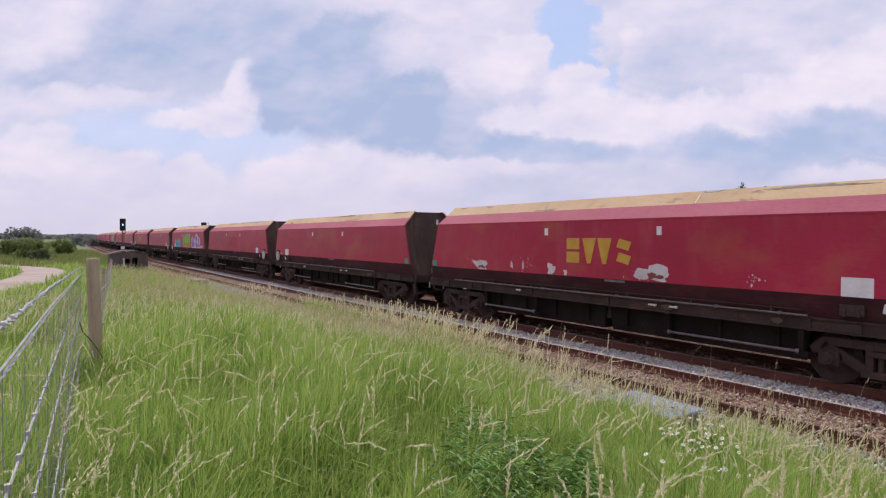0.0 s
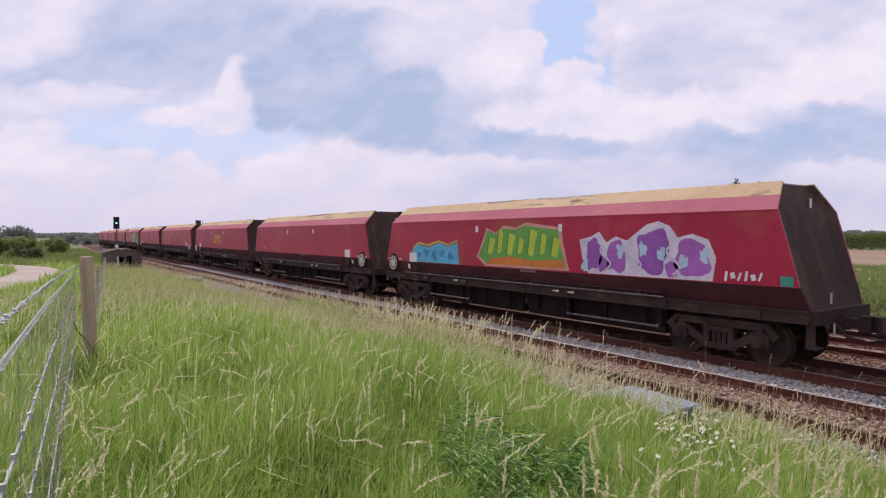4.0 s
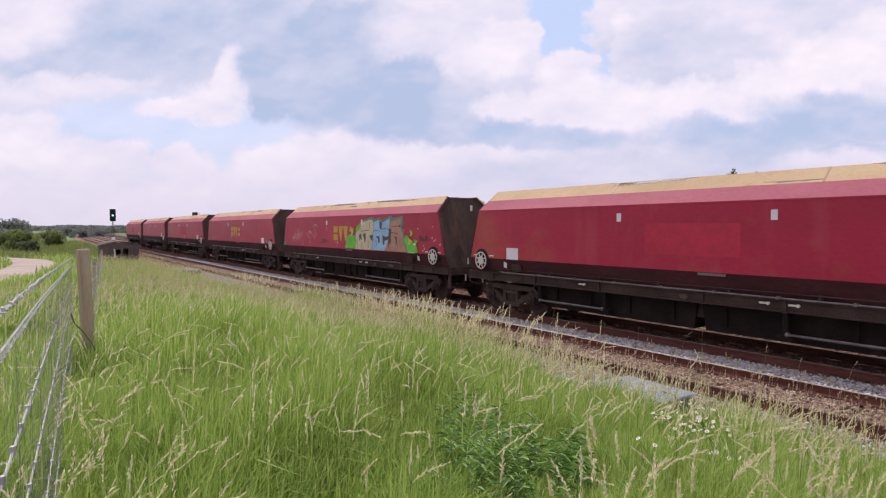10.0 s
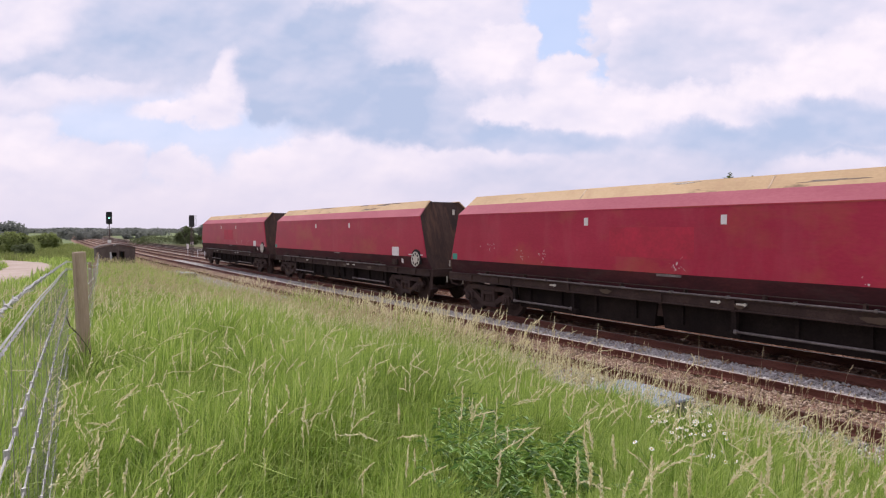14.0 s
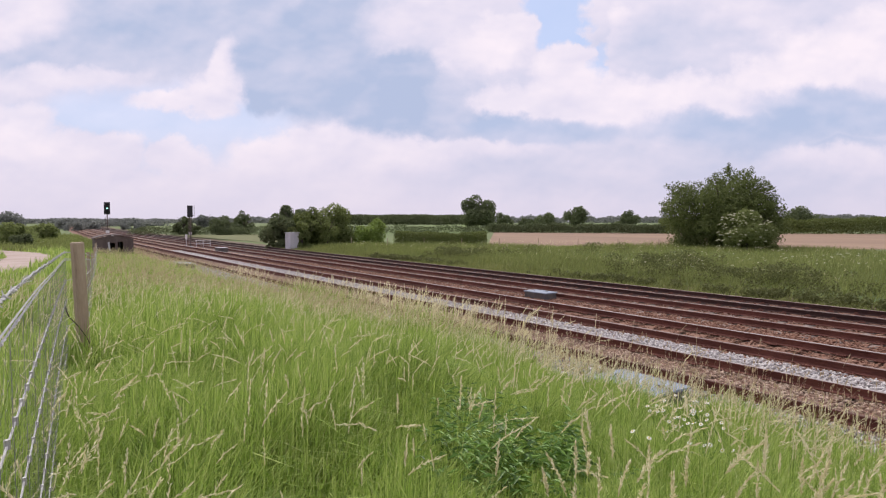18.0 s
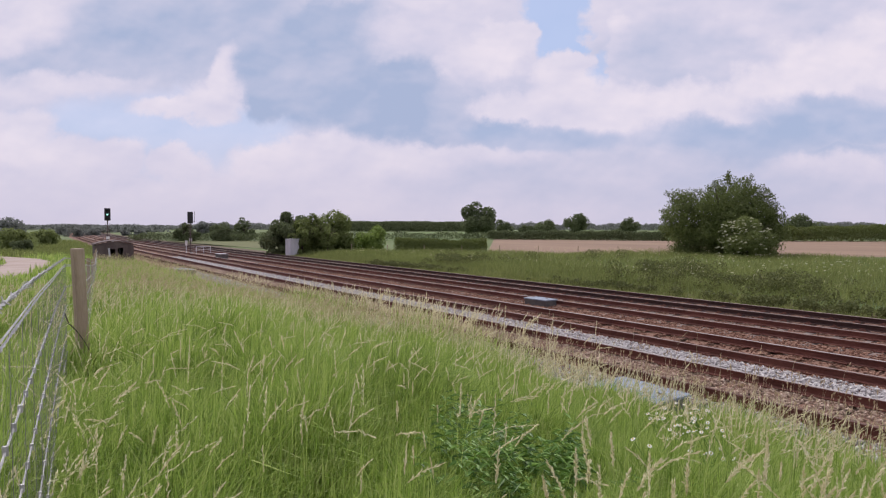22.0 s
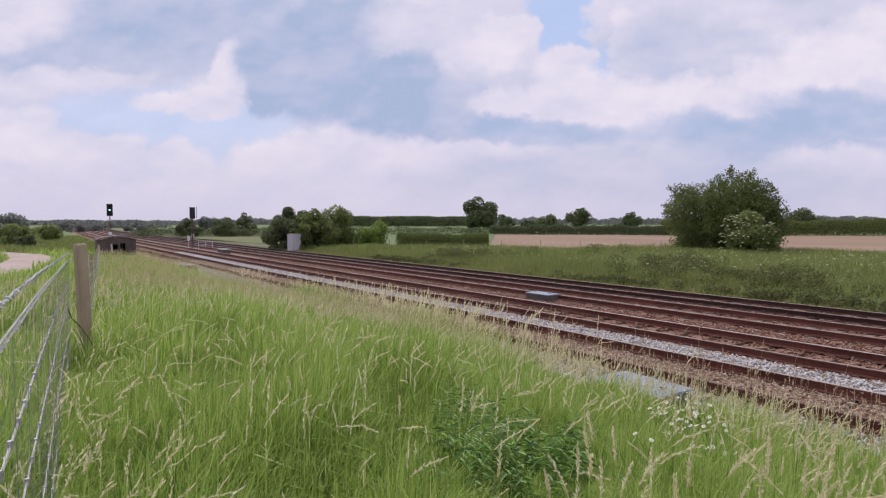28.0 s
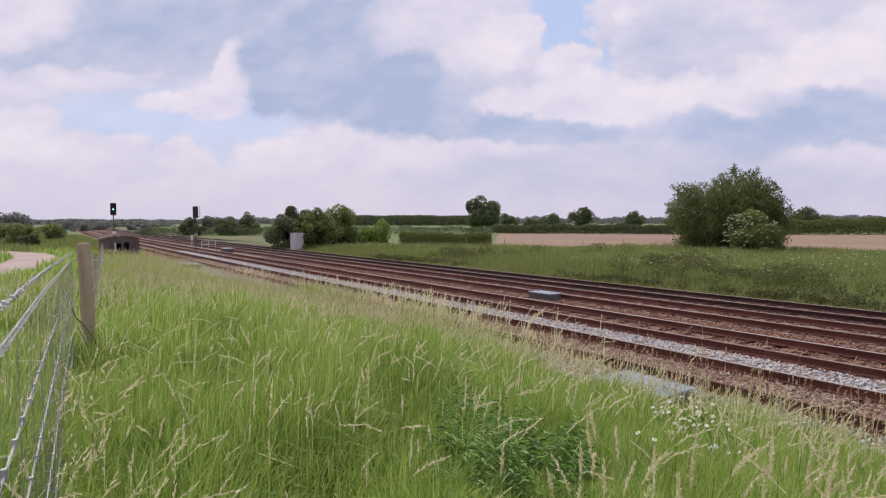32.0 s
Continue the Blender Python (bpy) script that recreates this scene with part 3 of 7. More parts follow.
def ballast():
    y = TRACKS
    brown = []
    dusty = [scatter(36000, -46, 4.0, y["near"] - 0.95, y["near"] + 1.0, -0.185)]
    stones("dusty_stones", "loose pale dusty brown ballast stones in the near track", np.concatenate(dusty), 0.027, STONE_DUSTY)
    for key, n in (("train", 14000), ("third", 8000), ("far", 5000)):
        brown.append(scatter(n, -46, 4.0, y[key] - 1.25, y[key] + 1.25, -0.19))
    brown.append(scatter(15000, -46, 4.0, y["train"] + 1.0, y["third"] - 1.0, -0.185))
    brown.append(scatter(3500, -46, 4.0, y["third"] + 1.0, y["far"] - 1.0, -0.185))
    brown.append(scatter(2500, -46, 4.0, y["far"] + 0.9, 21.6, -0.22))
    brown.append(scatter(3500, -46, 4.0, y["near"] + 2.0, y["train"] - 0.8, -0.19))
    stones("rusty_stones", "loose rust-brown ballast stones between the rails", np.concatenate(brown), 0.034, STONE_BROWN)
    shoulder = scatter(22000, -30, 4.0, 6.1, 8.0, 0.0, 2.2)
    shoulder[:, 2] = height(shoulder[:, 0], shoulder[:, 1]) + 0.02
    grey = [scatter(34000, -60, 4.0, y["near"] + 0.86, y["near"] + 2.15, -0.172), scatter(17000, -44, 4.0, 7.7, 9.05, -0.195), shoulder]
    stones("clean_stones", "loose pale grey ballast stones beside the near rails", np.concatenate(grey), 0.037, STONE_GREY)


ballast()

# ---------------------------------------------------------------- coal hopper wagons
PITCH, FIRST_TIP = 17.15, -19.84
WHEEL_R = 0.46
SIDE_Y, TOP_Y, Z_RED, Z_KINK, Z_TAN, Z_TOP = 1.28, 0.68, 1.64, 3.13, 3.43, 3.722
X_TOP, X_KINK, X_RED, X_LOW = 7.18, 7.38, 7.80, 7.94


def run(t):
    """How far the train has gone at t seconds."""
    return 12.03 * t + 0.025 * t * t


def cached(build):
    store = {}

    def call(*args):
        if args not in store:
            store[args] = build(*args)
        return store[args]
    return call


def slab(corners, thick, out):
    """A plate with its outer face on the corners, thick metres inwards."""
    return Shape().prism(corners, Vector(out) * -thick)


@cached
def side_mesh(s, paintwork):
    c = [(-X_RED, s * SIDE_Y, Z_RED), (X_RED, s * SIDE_Y, Z_RED), (X_KINK, s * SIDE_Y, Z_KINK), (-X_KINK, s * SIDE_Y, Z_KINK)]
    return slab(c, 0.05, (0, s, 0)).mesh("side_panel", paintwork)


def slope_at(z):
    f = (z - Z_KINK) / (Z_TOP - Z_KINK)
    return X_KINK + (X_TOP - X_KINK) * f, SIDE_Y + (TOP_Y - SIDE_Y) * f


@cached
def upper_mesh(s):
    x, y = slope_at(Z_TAN)
    c = [(-X_KINK, s * SIDE_Y, Z_KINK), (X_KINK, s * SIDE_Y, Z_KINK), (x, s * y, Z_TAN), (-x, s * y, Z_TAN)]
    return slab(c, 0.04, (0, s * 0.85, 0.5)).mesh("shoulder_panel", PINK)


@cached
def tan_mesh(s):
    x, y = slope_at(Z_TAN)
    c = [(-x, s * y, Z_TAN), (x, s * y, Z_TAN), (X_TOP, s * TOP_Y, Z_TOP), (-X_TOP, s * TOP_Y, Z_TOP)]
    sh = slab(c, 0.04, (0, s * 0.85, 0.5))
    return sh.mesh("rim_panel", TAN)


@cached
def rib_mesh(s):
    sh = Shape().box(-X_KINK, X_KINK, s * SIDE_Y - 0.012, s * SIDE_Y + 0.012, Z_KINK - 0.03, Z_KINK - 0.005)
    return sh.mesh("waist_rail", RED)


@cached
def end_mesh(d):
    """Sloping end wall, its middle set back between two slanting wings."""
    y1 = SIDE_Y - 0.052
    a = [(X_TOP - 0.11, 0.44, Z_TOP - 0.06), (X_KINK - 0.10, 0.86, Z_KINK), (X_RED - 0.08, 0.86, Z_RED), (X_LOW - 0.05, 0.74, 1.18)]
    b = [(X_TOP - 0.003, TOP_Y - 0.045, Z_TOP - 0.022), (X_KINK - 0.003, y1, Z_KINK - 0.012), (X_RED - 0.003, y1, Z_RED), (X_LOW - 0.003, 1.085, 1.18)]
    V, F = [], []
    rows = []
    for p, q in zip(a, b):
        rows.append([(d * q[0], -q[1], q[2]), (d * p[0], -p[1], p[2]), (d * p[0], p[1], p[2]), (d * q[0], q[1], q[2])])
    front = [p for r in rows for p in r]
    back = [(x - d * 0.06, y, z) for x, y, z in front]
    V = front + back
    n = len(front)
    for i in range(3):
        for j in range(3):
            q = (4 * i + j, 4 * i + j + 1, 4 * i + j + 5, 4 * i + j + 4)
            F += [q, tuple(n + k for k in q[::-1])]
    for j in range(3):
        F += [(j, j + 1, n + j + 1, n + j), (12 + j, 13 + j, n + 13 + j, n + 12 + j)]
    for i in range(3):
        F += [(4 * i, 4 * i + 4, n + 4 * i + 4, n + 4 * i), (4 * i + 3, 4 * i + 7, n + 4 * i + 7, n + 4 * i + 3)]
    sh = Shape().add(V, F)
    return sh.mesh("end_wall", ENDS)


@cached
def end_rim_mesh(d):
    return Shape().box(min(d * 7.03, d * 7.09), max(d * 7.03, d * 7.09), -0.46, 0.46, Z_TOP - 0.07, Z_TOP - 0.035).mesh("end_rim", PIPE)


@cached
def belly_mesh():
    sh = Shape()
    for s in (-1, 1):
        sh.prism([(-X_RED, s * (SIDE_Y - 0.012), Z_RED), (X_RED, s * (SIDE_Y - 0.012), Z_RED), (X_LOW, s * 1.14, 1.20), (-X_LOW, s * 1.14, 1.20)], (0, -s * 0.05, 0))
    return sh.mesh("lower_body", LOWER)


@cached
def floor_mesh():
    sh = Shape()
    sh.prism([(-6.9, -0.9, 3.0), (-2.2, -0.6, 1.35), (2.2, -0.6, 1.35), (6.9, -0.9, 3.0), (6.9, -0.9, 2.9), (2.2, -0.6, 1.25), (-2.2, -0.6, 1.25), (-6.9, -0.9, 2.9)], (0, 1.8, 0))
    for s in (-1, 1):
        sh.prism([(-7.0, s * 1.23, 2.6), (7.0, s * 1.23, 2.6), (7.0, s * 0.6, 1.3), (-7.0, s * 0.6, 1.3)], (0, -s * 0.05, 0.0))
    return sh.mesh("hopper_floor", ENDS)


@cached
def solebar_mesh(s):
    sh = Shape()
    sh.box(-X_LOW, X_LOW, s * 1.17 - 0.03, s * 1.17 + 0.03, 0.97, 1.20)
    sh.box(-X_LOW, X_LOW, s * 1.19 - 0.06, s * 1.19 + 0.06, 1.18, 1.205)
    sh.box(-X_LOW, X_LOW, s * 1.19 - 0.06, s * 1.19 + 0.06, 0.965, 0.99)
    for x in (-4.9, -2.6, 0.2, 1.9, 4.9):
        sh.box(x - 0.04, x + 0.04, s * 1.20 - 0.05, s * 1.20 + 0.05, 0.95, 1.21)
    for x in (-6.9, -5.6, 5.6, 6.9):
        sh.box(x - 0.16, x + 0.16, s * 1.205 - 0.035, s * 1.205 + 0.035, 1.0, 1.16)
    return sh.mesh("solebar", GRIME)


@cached
def pod_mesh(x0, x1):
    """A discharge hopper hanging between the bogies."""
    sh = Shape()
    sh.prism([(x0, -0.98, 1.2), (x1, -0.98, 1.2), (x1 - 0.12, -0.94, 0.35), (x0 + 0.12, -0.94, 0.35)], (0, 1.9, 0))
    return sh.mesh("discharge_hopper", NEAR_BLACK)


@cached
def stiffener_mesh():
    return Shape().box(-0.03, 0.03, -1.03, 1.03, 0.50, 1.19).mesh("stiffener", NEAR_BLACK)


PAINTS = {}


def paint(rgb):
    if rgb not in PAINTS:
        d, l = tuple(c * 0.75 for c in rgb), tuple(min(1, c * 1.25) for c in rgb)
        PAINTS[rgb] = shader("spray_paint", [d, rgb, l], 0.55, scale=2.2, fine=14, bump=0.03)
    return PAINTS[rgb]


@cached
def rust_mesh(w):
    ring = [(w / 2 * math.cos(a) * (1 + 0.2 * math.sin(3 * a)), 0, 0.06 * math.sin(a) * (1 + 0.2 * math.cos(5 * a))) for a in (2 * math.pi * i / 14 for i in range(14))]
    return Shape().prism(ring, (0, 0.003, 0)).mesh("rust_patch", paint((0.075, 0.045, 0.028)))


@cached
def valve_mesh():
    return Shape().box(-0.28, 0.28, -0.9, 0.9, 0.6, 1.2).mesh("valve_box", GRIME, bevel=0.02)


@cached
def bracket_mesh(s):
    y = s * 1.14
    sh = Shape().prism([(-0.05, y - 0.06, 0.99), (0.05, y - 0.06, 0.99), (0.05, y - 0.06, 0.54), (0.14, y - 0.06, 0.54), (0.14, y - 0.06, 0.44), (-0.14, y - 0.06, 0.44), (-0.14, y - 0.06, 0.54), (-0.05, y - 0.06, 0.54)], (0, 0.12, 0))
    return sh.mesh("hanging_bracket", NEAR_BLACK)


@cached
def rod_mesh(x0, x1, z, r):
    return Shape().tube([(x0, -1.2, z), (x1, -1.2, z)], r, 8).disc((x1, -1.2, z), (1, 0, 0), r * 1.7, 0.06, 10).disc((x0, -1.2, z), (1, 0, 0), r * 1.7, 0.06, 10).mesh("operating_rod", PIPE, smooth=True)


@cached
def pipe_mesh():
    sh = Shape()
    sh.tube([(-6.35, -1.275, 1.25), (-6.2, -1.275, 1.235), (4.9, -1.275, 1.235)], 0.02, 8)
    for k in range(9):
        x = -6.0 + 1.3 * k
        sh.box(x - 0.025, x + 0.025, -1.30, -1.20, 1.21, 1.27)
    return sh.mesh("brake_pipe", PIPE, smooth=False)


@cached
def handle_mesh():
    sh = Shape().box(-0.10, 0.07, -0.045, -0.015, -0.018, 0.018)
    sh.disc((0.07, -0.03, 0), (0, 1, 0), 0.032, 0.05, 10)
    return sh.mesh("valve_handle", CREAM)


@cached
def thin_pipe_mesh():
    sh = Shape().tube([(-6.5, -1.25, 1.33), (4.8, -1.25, 1.33)], 0.013, 6)
    for k in range(7):
        sh.box(-6 + 1.7 * k, -5.95 + 1.7 * k, -1.27, -1.16, 1.20, 1.345)
    return sh.mesh("thin_pipe", GRIME)


@cached
def tank_mesh():
    return Shape().tube([(-2.6, 0.55, 0.75), (-1.3, 0.55, 0.75)], 0.22, 14).mesh("air_tank", GRIME, smooth=False)


@cached
def headstock_mesh():
    sh = Shape()
    sh.box(-0.12, 0.12, -1.15, 1.15, 0.95, 1.22)
    sh.box(-0.05, 0.16, -0.25, 0.25, 0.80, 1.12)
    sh.tube([(0.1, -0.42, 0.98), (0.32, -0.45, 0.72), (0.58, -0.35, 0.66)], 0.028, 6)
    sh.tube([(0.1, 0.42, 0.98), (0.32, 0.45, 0.72), (0.58, 0.35, 0.66)], 0.028, 6)
    sh.box(-0.1, 0.06, -1.13, -1.09, 0.52, 1.0)
    sh.box(-0.1, 0.10, -1.16, -0.86, 0.50, 0.54)
    return sh.mesh("headstock", GRIME)


@cached
def coupler_mesh():
    sh = Shape().box(0.0, 0.46, -0.09, 0.09, 0.86, 1.04)
    sh.prism([(0.42, -0.17, 0.80), (0.62, -0.13, 0.80), (0.66, 0.03, 0.80), (0.54, 0.17, 0.80), (0.42, 0.15, 0.80)], (0, 0, 0.30))
    return sh.mesh("coupler", GRIME)


@cached
def bogie_mesh():
    sh = Shape().box(-0.22, 0.22, -0.95, 0.95, 0.55, 0.90)
    sh.disc((0, 0, 0.93), (0, 0, 1), 0.3, 0.1, 16)
    return sh.mesh("bogie", GRIME)


@cached
def frame_mesh(s):
    """Cast side frame: sloping arms round two openings, a spring nest in the middle."""
    y = s * 1.02
    up = (0, 1, 0)
    sh = Shape()
    sh.beam((-1.05, y, 0.79), (1.05, y, 0.79), 0.12, 0.16)
    for d in (-1, 1):
        sh.beam((d * 1.02, y, 0.72), (d * 0.30, y, 0.33), 0.13, 0.17)
        sh.beam((d * 0.27, y, 0.26), (d * 0.27, y, 0.82), 0.12, 0.15, up)
        sh.beam((d * 1.20, y, 0.58), (d * 0.93, y, 0.82), 0.13, 0.18)
        sh.beam((d * 0.68, y, 0.50), (d * 1.0, y, 0.44), 0.13, 0.16)
    sh.beam((-0.40, y, 0.29), (0.40, y, 0.29), 0.16, 0.13)
    for x in (-0.11, 0.0, 0.11):
        sh.disc((x, y + s * 0.01, 0.47), (0, 0, 1), 0.05, 0.26, 10)
    sh.box(-0.30, 0.30, y - 0.09, y + 0.09, 0.60, 0.70)
    return sh.mesh("side_frame", GRIME, bevel=0.008)


@cached
def axlebox_mesh(s):
    y = s * 1.05
    sh = Shape().box(-0.17, 0.17, y - 0.09, y + 0.09, 0.36, 0.62)
    sh.disc((0, y + s * 0.11, WHEEL_R + 0.03), (0, 1, 0), 0.115, 0.10, 14)
    sh.disc((0, y + s * 0.17, WHEEL_R + 0.03), (0, 1, 0), 0.06, 0.04, 10)
    return sh.mesh("axlebox", GRIME, bevel=0.006)


@cached
def wheelset_mesh():
    sh = Shape().tube([(0, -0.95, 0), (0, 0.95, 0)], 0.075, 12)
    for s in (-1, 1):
        y = s * 0.755
        rings = [(0.10, -0.10), (0.30, -0.05), (0.36, -0.065), (WHEEL_R, -0.07), (WHEEL_R, 0.05), (WHEEL_R + 0.03, 0.055), (WHEEL_R + 0.03, 0.075), (0.36, 0.07), (0.10, 0.09)]
        n = 28
        V = [(r * math.cos(2 * math.pi * j / n), y - s * o, r * math.sin(2 * math.pi * j / n)) for r, o in rings for j in range(n)]
        F = [(i * n + j, i * n + (j + 1) % n, (i + 1) * n + (j + 1) % n, (i + 1) * n + j) for i in range(len(rings) - 1) for j in range(n)]
        sh.add(V, F)
        for k in range(3):
            a = 2 * math.pi * k / 3
            sh.disc((0.24 * math.cos(a), y + s * 0.065, 0.24 * math.sin(a)), (0, 1, 0), 0.03, 0.03, 8)
    return sh.mesh("wheelset", GRIME)


@cached
def handwheel_mesh():
    """Thin rim and eight spokes round a broad flat hub."""
    sh = Shape()
    n, r, k = 28, 0.255, 0.020
    ring = [(r + k * math.cos(b), k * 0.8 * math.sin(b)) for b in (2 * math.pi * i / 6 for i in range(6))]
    V = [(q * math.cos(2 * math.pi * j / n), o, q * math.sin(2 * math.pi * j / n)) for j in range(n) for q, o in ring]
    F = [(j * 6 + i, j * 6 + (i + 1) % 6, ((j + 1) % n) * 6 + (i + 1) % 6, ((j + 1) % n) * 6 + i) for j in range(n) for i in range(6)]
    sh.add(V, F)
    sh.disc((0, 0, 0), (0, 1, 0), 0.14, 0.03, 8)
    sh.disc((0, -0.02, 0), (0, 1, 0), 0.05, 0.03, 12)
    for j in range(8):
        a = 2 * math.pi * (j + 0.5) / 8
        sh.beam((0.12 * math.cos(a), 0, 0.12 * math.sin(a)), (0.25 * math.cos(a), 0, 0.25 * math.sin(a)), 0.024, 0.034)
    return sh.mesh("handwheel", CREAM)


@cached
def arch_mesh():
    """Flat near-black plate behind the handwheel: the recess's shade as colour."""
    ring = [(-0.345, 0, -0.20)] + [(0.345 * math.cos(a), 0, 0.345 * math.sin(a)) for a in (math.pi - math.pi * i / 14 for i in range(15))] + [(0.345, 0, -0.20)]
    return Shape().prism(ring, (0, 0.01, 0)).mesh("wheel_recess", DARK)


@cached
def plate_mesh(w, h, which):
    return Shape().box(-w / 2, w / 2, -0.006, 0.006, -h / 2, h / 2).mesh("plate", {"w": WHITE, "g": GREEN, "p": PIPE}[which])


def flat(outline, z_of_y=0.0):
    return [(x, 0.0, z) for x, z in outline]


@cached
def mark_mesh(kind):
    """The yellow shapes of the owner's mark: two blocks, two wedges and two slanting blocks."""
    sh = Shape()
    t = (0, 0.006, 0)
    if kind == 0:
        for z in (-0.18, 0.18):
            sh.prism([(-0.24, 0, z - 0.145), (0.21, 0, z - 0.145), (0.21, 0, z + 0.145), (-0.24, 0, z + 0.145)], t)
    elif kind == 1:
        for x in (-0.25, 0.25):
            sh.prism([(x - 0.23, 0, 0.325), (x - 0.06, 0, -0.325), (x + 0.06, 0, -0.325), (x + 0.23, 0, 0.325)], t)
    else:
        for z in (-0.17, 0.17):
            sh.prism([(-0.22, 0, z - 0.06), (0.14, 0, z - 0.15), (0.22, 0, z + 0.06), (-0.14, 0, z + 0.15)], t)
    return sh.mesh("owner_mark", YELLOW)


def blob(parent, name, label, ring, rgb, lift):
    """A flat patch of sprayed paint on the near side."""
    sh = Shape().prism([(x, 0, z) for x, z in ring], (0, 0.004, 0))
    part(name, sh.mesh(name, paint(rgb)), parent, label, pose(0.1, -SIDE_Y - 0.002 - lift, 0))


def lines(parent, name, label, paths, rgb, r=0.018, lift=0.0):
    for path in paths:
        me = Shape().tube([(x, 0, z) for x, z in path], r, 4).mesh(name, paint(rgb))
        part(name, me, parent, label, Matrix.Translation((0.1, -SIDE_Y - 0.004 - lift, 0)) @ Matrix.Diagonal((1, 0.25, 1, 1)))


def wobble(cx, cz, rx, rz, seed, n=26, rough=0.16):
    r = random.Random(seed)
    ph = [r.uniform(0, 6.28) for _ in range(4)]
    out = []
    for i in range(n):
        a = 2 * math.pi * i / n
        k = 1 + rough * (math.sin(2 * a + ph[0]) * 0.5 + math.sin(3 * a + ph[1]) + 0.7 * math.sin(5 * a + ph[2]) + 0.5 * math.sin(7 * a + ph[3]))
        c, s = math.cos(a), math.sin(a)
        out.append((cx + rx * k * math.copysign(abs(c) ** 0.75, c), cz + rz * k * math.copysign(abs(s) ** 0.75, s)))
    return out


def loops(cx, cz, w, h, seed, n=3):
    """Looping hand-drawn lines."""
    r = random.Random(seed)
    paths = []
    for _ in range(n):
        a, b, c = r.uniform(1.6, 3.4), r.uniform(1.5, 3.0), r.uniform(0, 6)
        x0, z0 = cx + r.uniform(-0.25, 0.25) * w, cz + r.uniform(-0.2, 0.2) * h
        paths.append([(x0 + w * 0.33 * math.sin(a * q + c), z0 + h * 0.33 * math.sin(b * q)) for q in (i * 0.22 for i in range(26))])
    return paths


def scribble(cx, cz, w, h, j):
    """Rounded loops and curls like a quick one-line drawing."""
    def curl(x, z, rx, rz, a0, a1):
        return [(cx + w * (x + rx * math.cos(a)), cz + h * (z + rz * math.sin(a))) for a in (a0 + (a1 - a0) * i / 20 for i in range(21))]
    return [curl(0.0, -0.15, 0.55, 0.55, 0.6, 5.2), curl(-0.15, 0.55, 0.14, 0.42, -1.2, 4.4), curl(0.15, 0.55, 0.13, 0.45, -1.4, 4.2), curl(0.62, 0.35, 0.30, 0.30, -2.4, 2.6),
            curl(-0.62, 0.15, 0.12, 0.32, 0, 6.28), curl(-0.38, -0.1, 0.16, 0.22, 0.5, 6.0), curl(0.28, -0.62, 0.24, 0.24, 0, 6.28), curl(0.34, -0.66, 0.10, 0.12, 0, 6.28)]


def on_rim(x, f, lift=0.004):
    """A point on the near tan slope, f from its foot to its crest."""
    z = Z_TAN + (Z_TOP - Z_TAN) * f
    y = slope_at(z)[1]
    return (x, -y - lift * 0.70, z + lift * 0.71)


def rim_stain(w, x, f, length, tall, seed):
    """A flat dark crust of coal on the tan slope."""
    ring = [on_rim(a, min(0.99, max(0.02, b))) for a, b in wobble(x, f, length, tall, seed, 22, 0.30)]
    part("coal_crust", Shape().prism(ring, (0, 0.003, -0.003)).mesh("coal_crust", paint((0.105, 0.065, 0.045))), w, "dark flaking coal crust")


def rim_joint(w, x):
    sh = Shape().prism([on_rim(x, 0.0, 0.005), on_rim(x + 0.035, 0.0, 0.005), on_rim(x + 0.035, 0.99, 0.005), on_rim(x, 0.99, 0.005)], (0, 0.005, -0.005))
    part("panel_joint", sh.mesh("panel_joint", paint((0.33, 0.21, 0.12))), w)


@cached
def latch_mesh():
    sh = Shape().box(-0.19, 0.19, -0.05, 0.02, -0.10, 0.10)
    for x in (-0.11, 0.11):
        sh.box(x - 0.02, x + 0.02, -0.075, -0.05, -0.12, 0.06)
    return sh.mesh("latch_box", GRIME, bevel=0.006)


@cached
def lamp_bracket_mesh():
    return Shape().box(-0.012, 0.012, -0.022, 0.022, -0.10, 0.10).box(-0.02, 0.012, -0.035, 0.035, -0.115, -0.10).mesh("lamp_bracket", CREAM)


LIVERY = {0: "yellow owner mark and white peeled patches", 1: "plain sides", 2: "an overpainted red patch", 3: "green, purple and blue sprayed graffiti", 4: "plain sides",
          5: "yellow owner mark", 6: "yellow outline scribbles", 7: "an overpainted red patch", 8: "yellow owner mark and pastel graffiti",
          9: "yellow owner mark", 10: "an overpainted red patch", 11: "plain faded sides", 12: "an overpainted red patch"}
WAGONS, WHEELSETS = [], []


